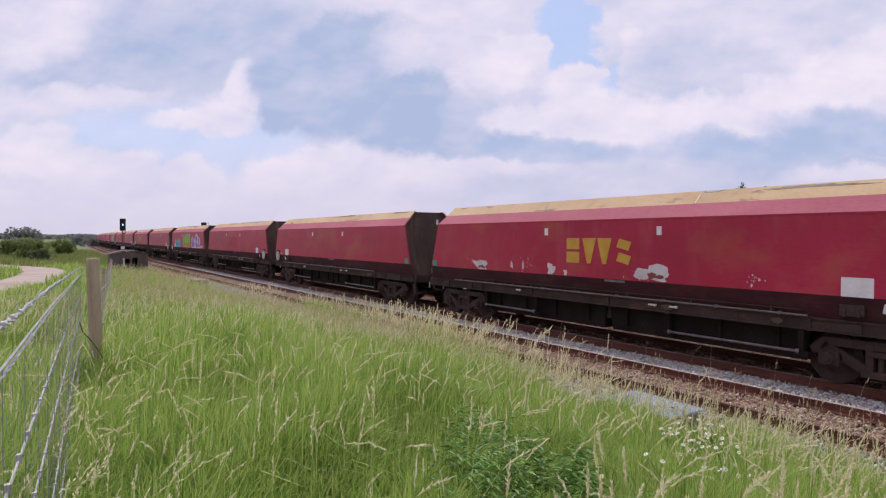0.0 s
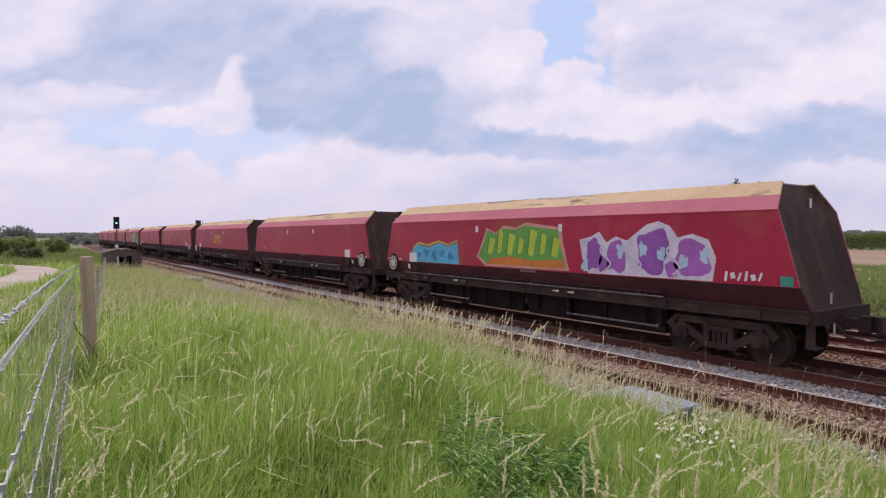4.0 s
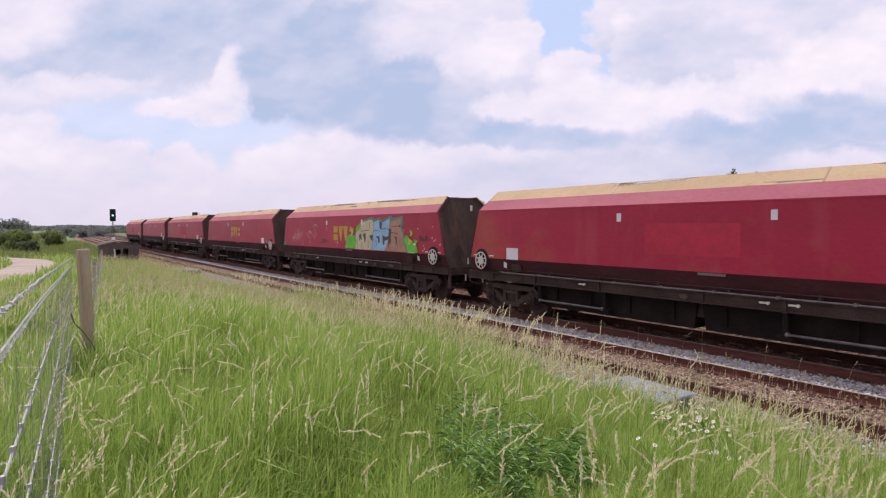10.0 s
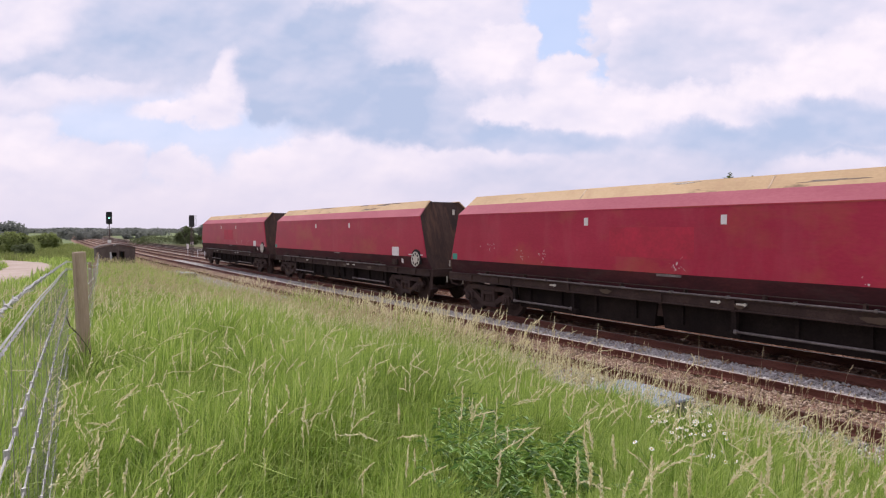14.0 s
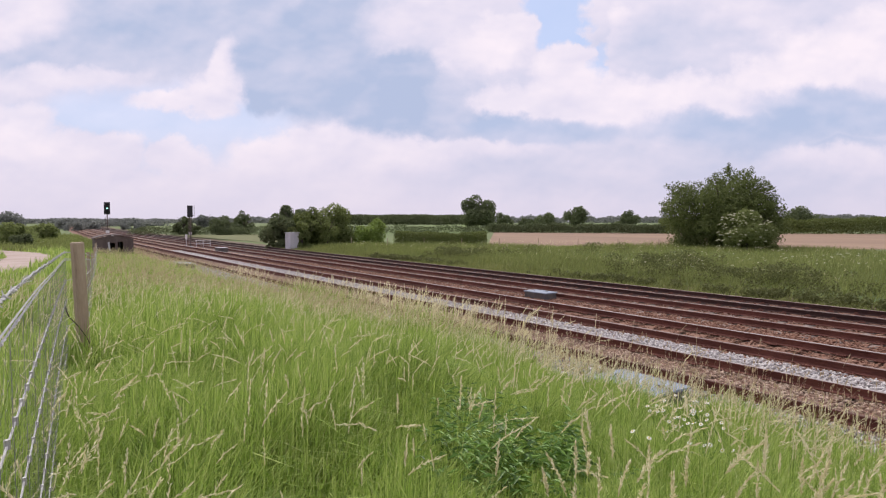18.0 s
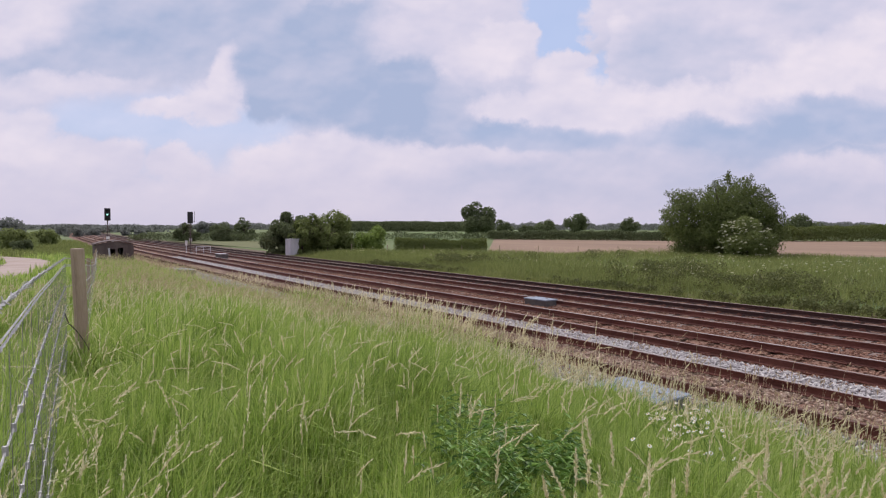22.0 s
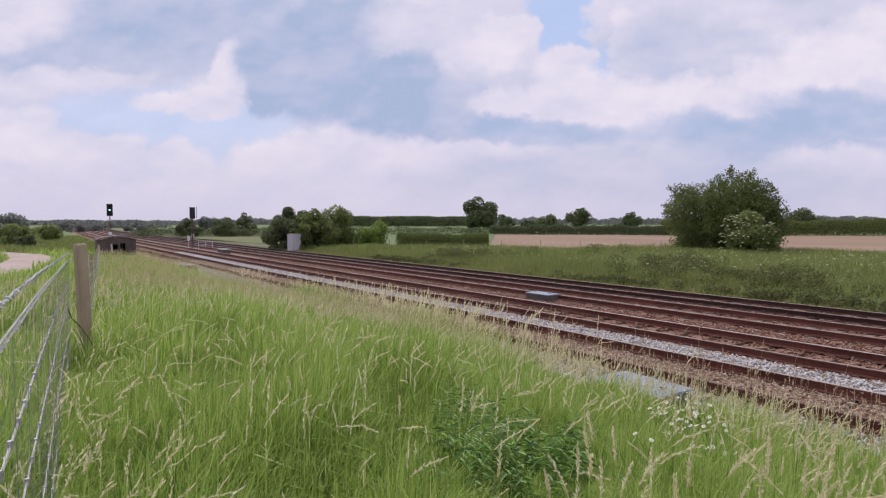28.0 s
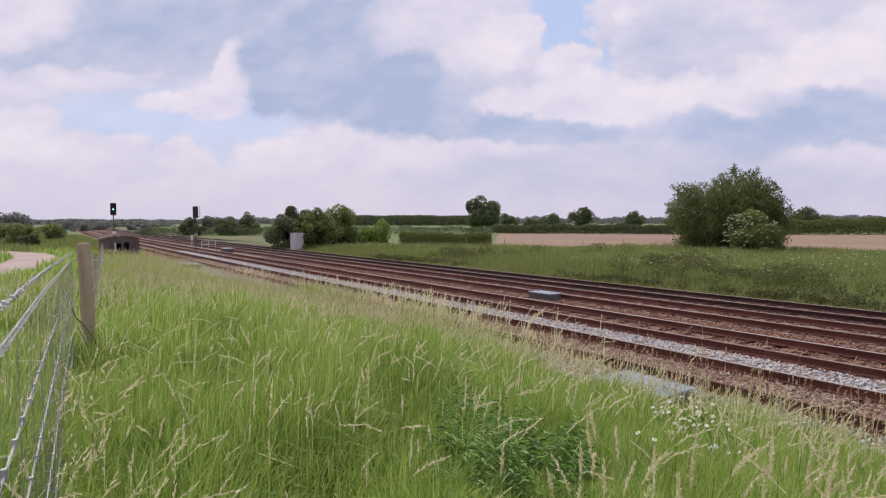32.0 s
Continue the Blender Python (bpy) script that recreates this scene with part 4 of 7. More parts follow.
def wagon(k):
    d = -1 if k in (1, 3, 5, 7) else 1      # which end carries the handwheel
    w = thing("hopper_wagon", f"maroon coal hopper wagon with {LIVERY[k]}", "wagon", "wagons of the coal train")
    for s in (-1, 1):
        part("side_panel", side_mesh(s, RED_RUSTY if k == 6 else RED), w)
        part("shoulder_panel", upper_mesh(s), w, "pale pinkish maroon")
        part("rim_panel", tan_mesh(s), w, "dusty tan")
        part("waist_rail", rib_mesh(s), w)
        part("end_wall", end_mesh(s), w, "coal-stained brown")
        part("end_rim", end_rim_mesh(s), w)
        part("solebar", solebar_mesh(s), w)
        part("end_tag", Shape().box(-0.005, 0.005, -0.05, 0.05, -0.10, 0.10).mesh("end_tag", CREAM), w, "small pale tag", pose(s * 7.255, s * 0.35, 3.30))
        part("headstock", headstock_mesh(), w, at=pose(s * 7.95, 0, 0, 0, 0, 0 if s > 0 else 180))
        part("coupler", coupler_mesh(), w, at=pose(s * 7.93, 0, 0, 0, 0, 0 if s > 0 else 180))
    part("lower_body", belly_mesh(), w, "very dark maroon")
    part("hopper_floor", floor_mesh(), w)
    for x0, x1 in ((-4.85, -0.02), (0.02, 4.85)):
        part("discharge_hopper", pod_mesh(x0, x1), w)
        for k_ in range(4):
            part("stiffener", stiffener_mesh(), w, at=pose(x0 + 0.6 + k_ * (x1 - x0 - 1.2) / 3, 0, 0))
    part("valve_box", valve_mesh(), w)
    r = random.Random(500 + k)
    for _ in range(3):
        part("rust_patch", rust_mesh(r.choice((0.22, 0.34, 0.5))), w, "rusty yellow-brown patch", pose(r.uniform(-7.2, 7.2), -1.252, r.uniform(1.06, 1.11)))
    part("air_tank", tank_mesh(), w)
    for x in (-4.75, -2.45, 1.9, 4.75):
        for s in (-1, 1):
            part("hanging_bracket", bracket_mesh(s), w, at=pose(x, 0, 0))
    part("operating_rod", rod_mesh(-4.7, -2.5, 0.54, 0.028), w, "worn bright steel")
    part("operating_rod", rod_mesh(1.95, 4.7, 0.54, 0.028), w, "worn bright steel")
    for x in (-3.1, 1.55, 2.1):
        part("valve_handle", handle_mesh(), w, "white valve handle", pose(x, -1.25, 1.12))
    part("brake_pipe", pipe_mesh(), w)
    part("thin_pipe", thin_pipe_mesh(), w)
    face = -SIDE_Y - 0.006
    hw = part("handwheel", handwheel_mesh(), w, "white spoked handwheel", pose(d * 7.18 - 0.06 * (d < 0), face - 0.035, 1.56))
    part("wheel_recess", arch_mesh(), w, "flat near-black plate for the shaded recess", pose(d * 7.18 - 0.06 * (d < 0), face, 1.58))
    part("sign_plate", plate_mesh(0.50, 0.34, "w"), w, "blank white plate", pose(d * 5.70 - 0.1 * (d < 0), face, 1.81))
    part("end_plate", plate_mesh(0.24, 0.19, "g"), w, "green plate", pose(-d * 7.58, face, 1.75))
    for x in (-1.94, 1.71):
        part("tag", plate_mesh(0.125, 0.20, "w"), w, "small white tag", pose(x, face, 2.83))
    part("handwheel_bar", plate_mesh(0.20, 0.035, "w"), w, at=pose(d * 6.76, face, 1.72))
    part("handwheel_bar", plate_mesh(0.16, 0.035, "w"), w, at=pose(d * 7.54, face, 1.72))
    for _ in range(2 + k % 3):
        rim_stain(w, r.uniform(-2.5, 6.5), r.uniform(0.80, 0.96), r.uniform(0.25, 1.1), r.uniform(0.05, 0.13), r.randint(0, 999))
    rim_stain(w, r.uniform(-6, 6), r.uniform(0.05, 0.4), r.uniform(0.3, 0.6), r.uniform(0.03, 0.08), r.randint(0, 999))
    for x in (-2.42, 2.42):
        rim_joint(w, x + r.uniform(-0.05, 0.05))
    part("latch_box", latch_mesh(), w, at=pose(d * 5.62, -1.245, 1.40))
    part("paper_label", plate_mesh(0.14, 0.17, "w"), w, "small tilted white label", pose(d * 6.15, -1.245, 1.46, 12, 14, 0))
    for s in (-1, 1):
        part("lamp_bracket", lamp_bracket_mesh(), w, "pale lamp bracket", pose(s * (X_LOW + 0.005), -0.32, 1.42))
        part("lamp_bracket", lamp_bracket_mesh(), w, "pale hose cock", pose(s * (X_LOW + 0.16), -0.55, 0.86))
    part("data_plate", plate_mesh(0.62, 0.055, "p"), w, "pale strip of unreadable lettering", pose(0.45, face, 1.60))
    for s in (-1, 1):
        b = part("bogie", bogie_mesh(), w, at=pose(s * 6.10, 0, 0))
        for side in (-1, 1):
            part("side_frame", frame_mesh(side), b)
            for x in (-0.9, 0.9):
                part("axlebox", axlebox_mesh(side), b, at=pose(x, 0, 0))
        for x in (-0.9, 0.9):
            WHEELSETS.append((part("wheelset", wheelset_mesh(), b, "steel wheels on an axle", pose(x, 0, WHEEL_R)), x, k))
    decorate(k, w)
    WAGONS.append((k, w))


def decorate(k, w):
    face = -SIDE_Y - 0.008
    if k in (0, 5, 8, 9):
        for i, x in enumerate((-0.92, -0.13, 0.72)):
            part("owner_mark", mark_mesh(i), w, "yellow painted shape", pose(x, face, 2.33))
    if k == 0:
        for j, (cx, cz, rx, rz) in enumerate([(-5.0, 1.80, 0.32, 0.15), (-1.85, 1.80, 0.13, 0.16), (-1.3, 1.72, 0.06, 0.08), (1.45, 1.84, 0.45, 0.18), (-3.5, 1.85, 0.05, 0.10), (-3.0, 1.85, 0.03, 0.12)]):
            ring = [(x, max(z, 1.655)) for x, z in wobble(cx, cz, rx, rz, 40 + j, 22, 0.2)]
            blob(w, "peeled_patch", "peeled white paint", ring, (0.62, 0.56, 0.56), 0.004)
            if j in (0, 3):
                blob(w, "peeled_patch", "maroon showing through", wobble(cx + 0.05, cz - 0.06, rx * 0.45, rz * 0.35, 60 + j, 18, 0.3), (0.22, 0.05, 0.05), 0.010)
    if k == 3:
        # blue piece, green piece with orange foot, purple piece with white outline
        blob(w, "graffiti", "sky blue sprayed block", [(-6.0, 1.66), (-3.0, 1.66), (-3.05, 2.0), (-3.1, 2.38), (-3.6, 2.24), (-4.2, 2.36), (-4.9, 2.2), (-5.6, 2.3), (-5.95, 2.1)], (0.10, 0.42, 0.62), 0.004)
        for j in range(5):
            blob(w, "graffiti", "darker blue sprayed patch", wobble(-5.5 + 0.5 * j, 1.92 + 0.08 * (j % 2), 0.16, 0.10 + 0.03 * (j % 3), 140 + j, 16, 0.25), (0.04, 0.22, 0.46), 0.008)
        lines(w, "graffiti", "yellow sprayed edge", [[(-5.9, 2.14), (-5.5, 2.36), (-4.9, 2.27), (-4.2, 2.42), (-3.6, 2.3), (-3.1, 2.45)]], (0.6, 0.5, 0.1), 0.03, 0.008)
        rim = [(-2.05, 1.95), (-1.75, 2.45), (-1.55, 2.86), (-1.1, 2.70), (-0.75, 2.92), (-0.2, 2.86), (0.25, 3.0), (1.1, 2.90), (1.65, 2.84), (1.72, 2.4), (1.95, 1.68), (0.2, 1.67), (-1.6, 1.67)]
        blob(w, "graffiti", "pink sprayed rim", rim, (0.62, 0.30, 0.24), 0.004)
        blob(w, "graffiti", "green sprayed filling", [(x * 0.94 - 0.02, 2.27 + (z - 2.27) * 0.88) for x, z in rim], (0.13, 0.36, 0.06), 0.008)
        blob(w, "graffiti", "orange sprayed foot", [(-1.5, 1.74), (1.78, 1.74), (1.7, 1.98), (0.5, 1.90), (-0.4, 2.0), (-1.3, 1.92)], (0.62, 0.20, 0.03), 0.012)
        for j in range(7):
            x, h = -1.5 + 0.46 * j, 0.30 + 0.12 * ((j * 5) % 3)
            blob(w, "graffiti", "lime sprayed wedge", [(x, 2.08), (x + 0.22, 2.02 + 0.1 * (j % 2)), (x + 0.40 - 0.1 * (j % 2), 2.2 + h), (x + 0.10, 2.28 + h)], (0.46, 0.58, 0.05), 0.014)
        lines(w, "graffiti", "dark green sprayed edge", [[(-1.5 + 0.46 * j, 2.06), (-1.4 + 0.46 * j, 2.58 + 0.12 * ((j * 5) % 3))] for j in range(7)], (0.04, 0.14, 0.04), 0.016, 0.014)
        hump = [(2.60, 1.66), (2.40, 2.05), (2.30, 2.52), (2.70, 2.60), (2.95, 2.72), (3.18, 2.45), (3.46, 2.60), (3.80, 2.50), (4.02, 2.66), (4.35, 2.88), (4.66, 2.95), (4.95, 2.84), (5.16, 2.58), (5.50, 2.66), (5.88, 2.54), (6.06, 2.15), (5.98, 1.66)]
        blob(w, "graffiti", "white sprayed rim", hump, (0.66, 0.60, 0.70), 0.004)
        for j, (cx, cz, rx, rz) in enumerate([(2.78, 2.14, 0.24, 0.40), (3.48, 2.10, 0.28, 0.38), (4.52, 2.26, 0.40, 0.52), (5.50, 2.12, 0.40, 0.40), (3.1, 1.92, 0.16, 0.20), (5.02, 1.88, 0.16, 0.18)]):
            blob(w, "graffiti", "purple sprayed filling", wobble(cx, cz, rx, rz, 160 + j, 24, 0.10), ((0.30, 0.09, 0.40), (0.40, 0.12, 0.46))[j % 2], 0.008)
        for j, (cx, cz) in enumerate([(2.5, 1.85), (3.6, 2.25), (4.25, 2.3), (4.75, 2.2), (5.3, 2.05), (5.8, 2.2)]):
            blob(w, "graffiti", "pale blue sprayed drop", wobble(cx, cz, 0.10, 0.16, 180 + j, 14, 0.2), (0.45, 0.60, 0.72), 0.012)
        lines(w, "graffiti", "white sprayed curl", [[(x + 0.16 * math.sin(0.5 * q), 1.75 + 0.055 * q) for q in range(13)] for x in (3.15, 4.05, 5.05)], (0.66, 0.60, 0.70), 0.028, 0.012)
        for i in range(6):
            part("graffiti", plate_mesh((0.05, 0.09, 0.04)[i % 3], (0.20, 0.12, 0.17)[i % 3], "w"), w, "white sprayed stroke", pose(6.38 + 0.14 * i, face, 1.79 + 0.02 * (i % 2), 0, (8, -14, 20)[i % 3], 0))
    if k == 6:
        for j, (cx, wide) in enumerate(((-5.55, 0.80), (-3.12, 0.62))):
            lines(w, "graffiti", "thin yellow sprayed loops", scribble(cx, 2.06, wide, 0.46, j), (0.62, 0.40, 0.20), 0.012)
        lines(w, "graffiti", "thin pale scrawl", [[(3.35 + 0.18 * math.cos(a), 2.50 + 0.17 * math.sin(a)) for a in (-1.4 + 0.2 * i for i in range(16))], [(1.85, 1.80), (1.95, 1.72), (2.1, 1.70)], [(2.95, 1.88), (3.0, 1.76), (2.92, 1.68)]], (0.62, 0.46, 0.42), 0.010)
    if k in (2, 7, 10, 12):
        blob(w, "repaint", "fresher red repaint", [(-1.3, 1.98), (0.95, 1.98), (0.95, 2.68), (-1.3, 2.68)], (0.46, 0.014, 0.048), 0.002)
    if k == 8:
        rim = [(0.92, 1.66), (0.94, 2.36), (1.50, 2.86), (2.52, 3.03), (2.71, 2.90), (3.14, 2.99), (3.38, 2.87), (4.12, 3.07), (4.15, 2.94), (4.97, 3.04), (5.02, 2.74), (4.90, 2.63), (5.08, 2.40), (5.14, 2.05), (5.36, 1.66)]
        blob(w, "graffiti", "sea-green sprayed outline", rim, (0.05, 0.27, 0.19), 0.004)
        for pts, col, label in [([(0.98, 1.66), (1.05, 2.34), (1.54, 2.80), (2.42, 2.93), (2.68, 2.82), (2.60, 2.23), (2.43, 1.66)], (0.58, 0.49, 0.31), "cream sprayed filling"),
                                ([(2.43, 1.66), (2.60, 2.23), (2.72, 2.82), (3.13, 2.91), (3.40, 2.79), (4.02, 2.96), (3.96, 2.57), (3.86, 2.07), (3.58, 1.67)], (0.28, 0.47, 0.66), "sky blue sprayed filling"),
                                ([(3.58, 1.67), (3.86, 2.07), (3.98, 2.82), (4.91, 2.95), (4.80, 2.62), (5.00, 2.38), (5.06, 2.05), (5.29, 1.67)], (0.44, 0.22, 0.15), "terracotta sprayed filling")]:
            blob(w, "graffiti", label, pts, col, 0.008)
        dark = (0.075, 0.055, 0.06)
        for pts in ([(3.16, 2.88), (3.39, 2.78), (3.34, 2.52), (3.20, 2.55)], [(1.72, 2.30), (1.95, 2.38), (1.98, 2.10), (1.88, 1.92), (1.80, 2.16)], [(1.35, 2.28), (1.55, 2.34), (1.62, 2.05), (1.48, 2.12), (1.40, 2.02)],
                    [(2.30, 2.26), (2.62, 2.30), (2.58, 2.02), (2.42, 2.12)], [(2.86, 2.22), (3.16, 2.26), (3.20, 2.00), (3.06, 1.94), (3.04, 2.14)], [(3.42, 2.30), (3.68, 2.22), (3.90, 2.26), (3.90, 2.12), (3.60, 2.06), (3.56, 1.88), (3.44, 1.92)],
                    [(3.95, 2.56), (4.12, 2.54), (4.10, 1.94), (3.98, 2.00), (3.92, 1.74), (3.88, 2.02)], [(4.34, 2.26), (4.58, 2.22), (4.56, 1.96), (4.46, 1.90), (4.48, 2.12)], [(4.62, 2.62), (4.84, 2.72), (4.82, 2.62)]):
            blob(w, "graffiti", "dark sprayed blot", pts, dark, 0.012)
        lines(w, "graffiti", "thin dark sprayed edge", [[(1.54, 2.44), (2.30, 2.48)], [(2.30, 2.48), (2.34, 2.86)], [(1.54, 2.44), (1.50, 2.76)], [(2.60, 2.40), (2.85, 2.50), (3.20, 2.44)], [(3.32, 2.52), (3.60, 2.56), (3.94, 2.52)], [(4.16, 2.62), (4.70, 2.66)], [(4.12, 2.40), (4.62, 2.36)],
                                                          [(2.90, 2.10), (2.92, 1.82)], [(1.60, 1.96), (1.62, 1.76)], [(4.62, 1.94), (4.60, 1.76)], [(2.20, 2.04), (2.22, 1.74)]], dark, 0.013, 0.012)
        lines(w, "graffiti", "thin paint run", [[(x, 2.0 + 0.3 * math.sin(7 * x)), (x + 0.02, 1.70 + 0.08 * math.sin(5 * x))] for x in (1.2, 1.9, 2.1, 2.8, 3.3, 4.3, 4.8)], (0.20, 0.17, 0.17), 0.006, 0.012)
        green = (0.13, 0.50, 0.035)
        for j, pts in enumerate([[(-0.02, 1.69), (0.10, 1.95), (0.20, 2.20), (0.50, 2.31), (0.70, 2.22), (0.92, 2.27), (1.14, 2.05), (1.04, 1.88), (0.92, 1.68)], [(1.06, 2.46), (1.14, 2.62), (1.46, 2.78), (1.44, 2.52), (1.22, 2.44)],
                                 [(5.36, 1.665), (5.24, 1.95), (5.10, 2.12), (5.20, 2.28), (5.42, 2.30), (5.48, 2.14), (5.70, 2.11), (5.82, 1.96), (6.03, 1.86), (6.09, 1.665)]]):
            blob(w, "graffiti", "bright green sprayed cloud", pts, green, 0.016 + 0.003 * j)
        for j, (cx, cz, rx, rz, col) in enumerate([(5.63, 2.38, 0.09, 0.10, (0.36, 0.50, 0.05)), (5.94, 2.07, 0.10, 0.08, green), (5.52, 2.07, 0.12, 0.10, (0.48, 0.52, 0.05)), (5.86, 1.97, 0.09, 0.05, (0.62, 0.62, 0.56)), (0.72, 2.40, 0.10, 0.16, (0.52, 0.52, 0.05))]):
            blob(w, "graffiti", "yellow-green sprayed blot", wobble(cx, cz, rx, rz, 220 + j, 16, 0.25), col, 0.026 + 0.001 * j)
        for cx in (6.30, 6.62):
            blob(w, "graffiti", "faint black sprayed smudge", wobble(cx, 2.18, 0.14, 0.10, int(cx * 10), 18, 0.3), (0.12, 0.02, 0.03), 0.004)
        blob(w, "graffiti", "faint dark sprayed smudge", wobble(-2.35, 1.95, 0.45, 0.09, 77, 18, 0.3), (0.16, 0.02, 0.035), 0.004)
        for j, (cx, cz) in enumerate([(6.06, 2.55), (7.01, 2.22), (7.11, 2.10), (6.44, 1.94), (6.57, 1.72), (7.50, 2.0), (7.03, 2.62), (6.5, 1.82), (6.4, 1.75), (5.10, 2.5), (7.2, 2.15), (-2.1, 2.62), (-2.0, 2.55), (-2.15, 2.5)]):
            blob(w, "chipped_paint", "pale chip in the paint", wobble(cx, cz, 0.018 + 0.008 * (j % 3), 0.024 + 0.007 * (j % 2), 400 + j, 8, 0.3), (0.62, 0.52, 0.52), 0.004)
        r = random.Random(71)
        arcs = []
        for _ in range(22):
            cx, cz, q, a0 = r.uniform(-6.7, -3.4), r.uniform(2.05, 2.55), r.uniform(0.08, 0.36), r.uniform(0, 6.28)
            arcs.append([(cx + q * math.cos(a0 + 0.22 * i), cz + 0.8 * q * math.sin(a0 + 0.22 * i)) for i in range(r.randint(7, 16))])
        lines(w, "graffiti", "thin pale scribble", arcs, (0.55, 0.38, 0.42), 0.012)
    if k in (0, 4, 8, 9, 10, 12):
        r = random.Random(300 + k)
        sh = Shape()
        for _ in range(6):
            cx, cz, spread = r.uniform(-6.5, 6.5), 1.78 + abs(r.gauss(0, 0.14)), r.uniform(0.06, 0.30)
            for _ in range(r.randint(3, 14)):
                x, z, a = cx + r.gauss(0, spread), max(1.68, cz + r.gauss(0, 0.09)), r.uniform(-0.9, 0.9)
                u, v = abs(r.gauss(0.006, 0.008)) + 0.004, abs(r.gauss(0.014, 0.014)) + 0.005
                sh.prism([(x + u * i * math.cos(a) + v * j * math.sin(a), 0, z - u * i * math.sin(a) + v * j * math.cos(a)) for i, j in ((-1, -0.6), (0.3, -1), (1, 0.4), (-0.4, 1))], (0, 0.002, 0))
        tagged(part("scratches", sh.mesh("scratches", paint((0.62, 0.52, 0.52))), w, "pale scratches", pose(0, face + 0.001, 0)), kind="stuff")


def build_train():
    for k in range(13):
        wagon(k)


build_train()


def wagon_pose(k, t):
    x = FIRST_TIP + run(t) - PITCH * (k - 1) - 7.46
    a, b = float(bend(x - 6.1)), float(bend(x + 6.1))
    return pose(x, TRACKS["train"] + (a + b) / 2, 0, 0, 0, math.degrees(math.atan2(b - a, 12.2)))


def motions():
    for k, w in WAGONS:
        walk(w, [(t, wagon_pose(k, t)) for t in range(33)])
    for ob, x, k in WHEELSETS:
        walk(ob, [(i / FPS, pose(x, 0, WHEEL_R) @ Matrix.Rotation(run(i / FPS) / WHEEL_R, 4, "Y")) for i in range(32 * FPS + 1)])

# ---------------------------------------------------------------- fields, path, far things
def sheet(name, label, category, ring, lift, material):
    me = bpy.data.meshes.new(name)
    me.from_pydata([(x, y, lift) for x, y in ring], [], [tuple(range(len(ring)))])
    me.materials.append(material)
    return thing(name, label, category, kind="structure", mesh=me)


CROP = shader("young_crop", [(0.085, 0.13, 0.032), (0.115, 0.17, 0.044), (0.15, 0.20, 0.065)], 0.95, scale=0.03, fine=0.8, bump=0.2, bump_scale=3, per_object=False)
PASTURE = shader("rough_pasture", [(0.085, 0.09, 0.030), (0.115, 0.125, 0.04), (0.16, 0.165, 0.065)], 0.95, scale=0.2, fine=3, bump=0.3, bump_scale=3, per_object=False)
sheet("ploughed_field", "bare pinkish-brown ploughed field beyond the verge", "field", [(-46.5, 38.5), (-12, 72), (40, 120), (-20, 175), (-48, 142), (-104, 88)], 0.03, PLOUGH)
sheet("crop_field", "bright green crop field", "field", [(-106, 92), (-60, 150), (-160, 330), (-330, 240), (-190, 92), (-120, 40), (-100, 60)], 0.04, CROP)
sheet("pasture", "rough olive pasture behind the railway", "field", [(-62, 24), (-64, 34), (-112, 38), (-122, 22)], 0.05, PASTURE)


def path():
    mid = [(2, -4.6), (-15, -2.7), (-25, -1.95), (-35, -0.55), (-42, 0.15), (-48, 0.30), (-53, -0.1), (-58, -1.2), (-66, -4.2), (-80, -11)]
    V, F = [], []
    pts = [Vector((x, y, 0)) for x, y in mid]
    fine = []
    for i in range(len(pts) - 1):
        for k in range(6):
            fine.append(pts[i].lerp(pts[i + 1], k / 6))
    for _ in range(3):
        fine = [fine[0]] + [(fine[i - 1] + fine[i] * 2 + fine[i + 1]) / 4 for i in range(1, len(fine) - 1)] + [fine[-1]]
    for i, p in enumerate(fine):
        d = (fine[min(i + 1, len(fine) - 1)] - fine[max(i - 1, 0)]).normalized()
        s = Vector((-d.y, d.x, 0))
        for o in (-1.25, -0.4, 0.4, 1.25):
            q = p + s * (o + 0.12 * math.sin(i * 1.7 + o))
            V.append((q.x, q.y, float(height(q.x, q.y)) + 0.03 + (0.02 if abs(o) < 1 else 0)))
    for i in range(len(fine) - 1):
        for c in range(3):
            b = 4 * i + c
            F += [(b, b + 1, b + 5), (b, b + 5, b + 4)]
    thing("gravel_path", "pale pinkish gravel farm track beside the fence", "path", kind="structure", mesh=soup("gravel_path", V, F, GRAVEL))


path()


def rod(name, p, q, r, material, n=8):
    return Shape().tube([p, q], r, n).mesh(name, material)


# ---------------------------------------------------------------- fence
def FENCE_Y(x):
    return np.where(np.asarray(x) > -6.0, 0.31 - 0.0645 * (x + 6.0), 0.31 - 0.0925 * (x + 6.0))


def WIRE_Y(x):
    """The wires run beside the fence line and end on the posts."""
    return float(FENCE_Y(x)) - 0.03 + (0.015 * min(1.0, max(0.0, (-x - 4.0) / 2.0)) if x > -6.01 else 0.13)


FENCE_POSTS = [-6.0, -14.0, -21.0, -29.0, -37.0, -46.0]


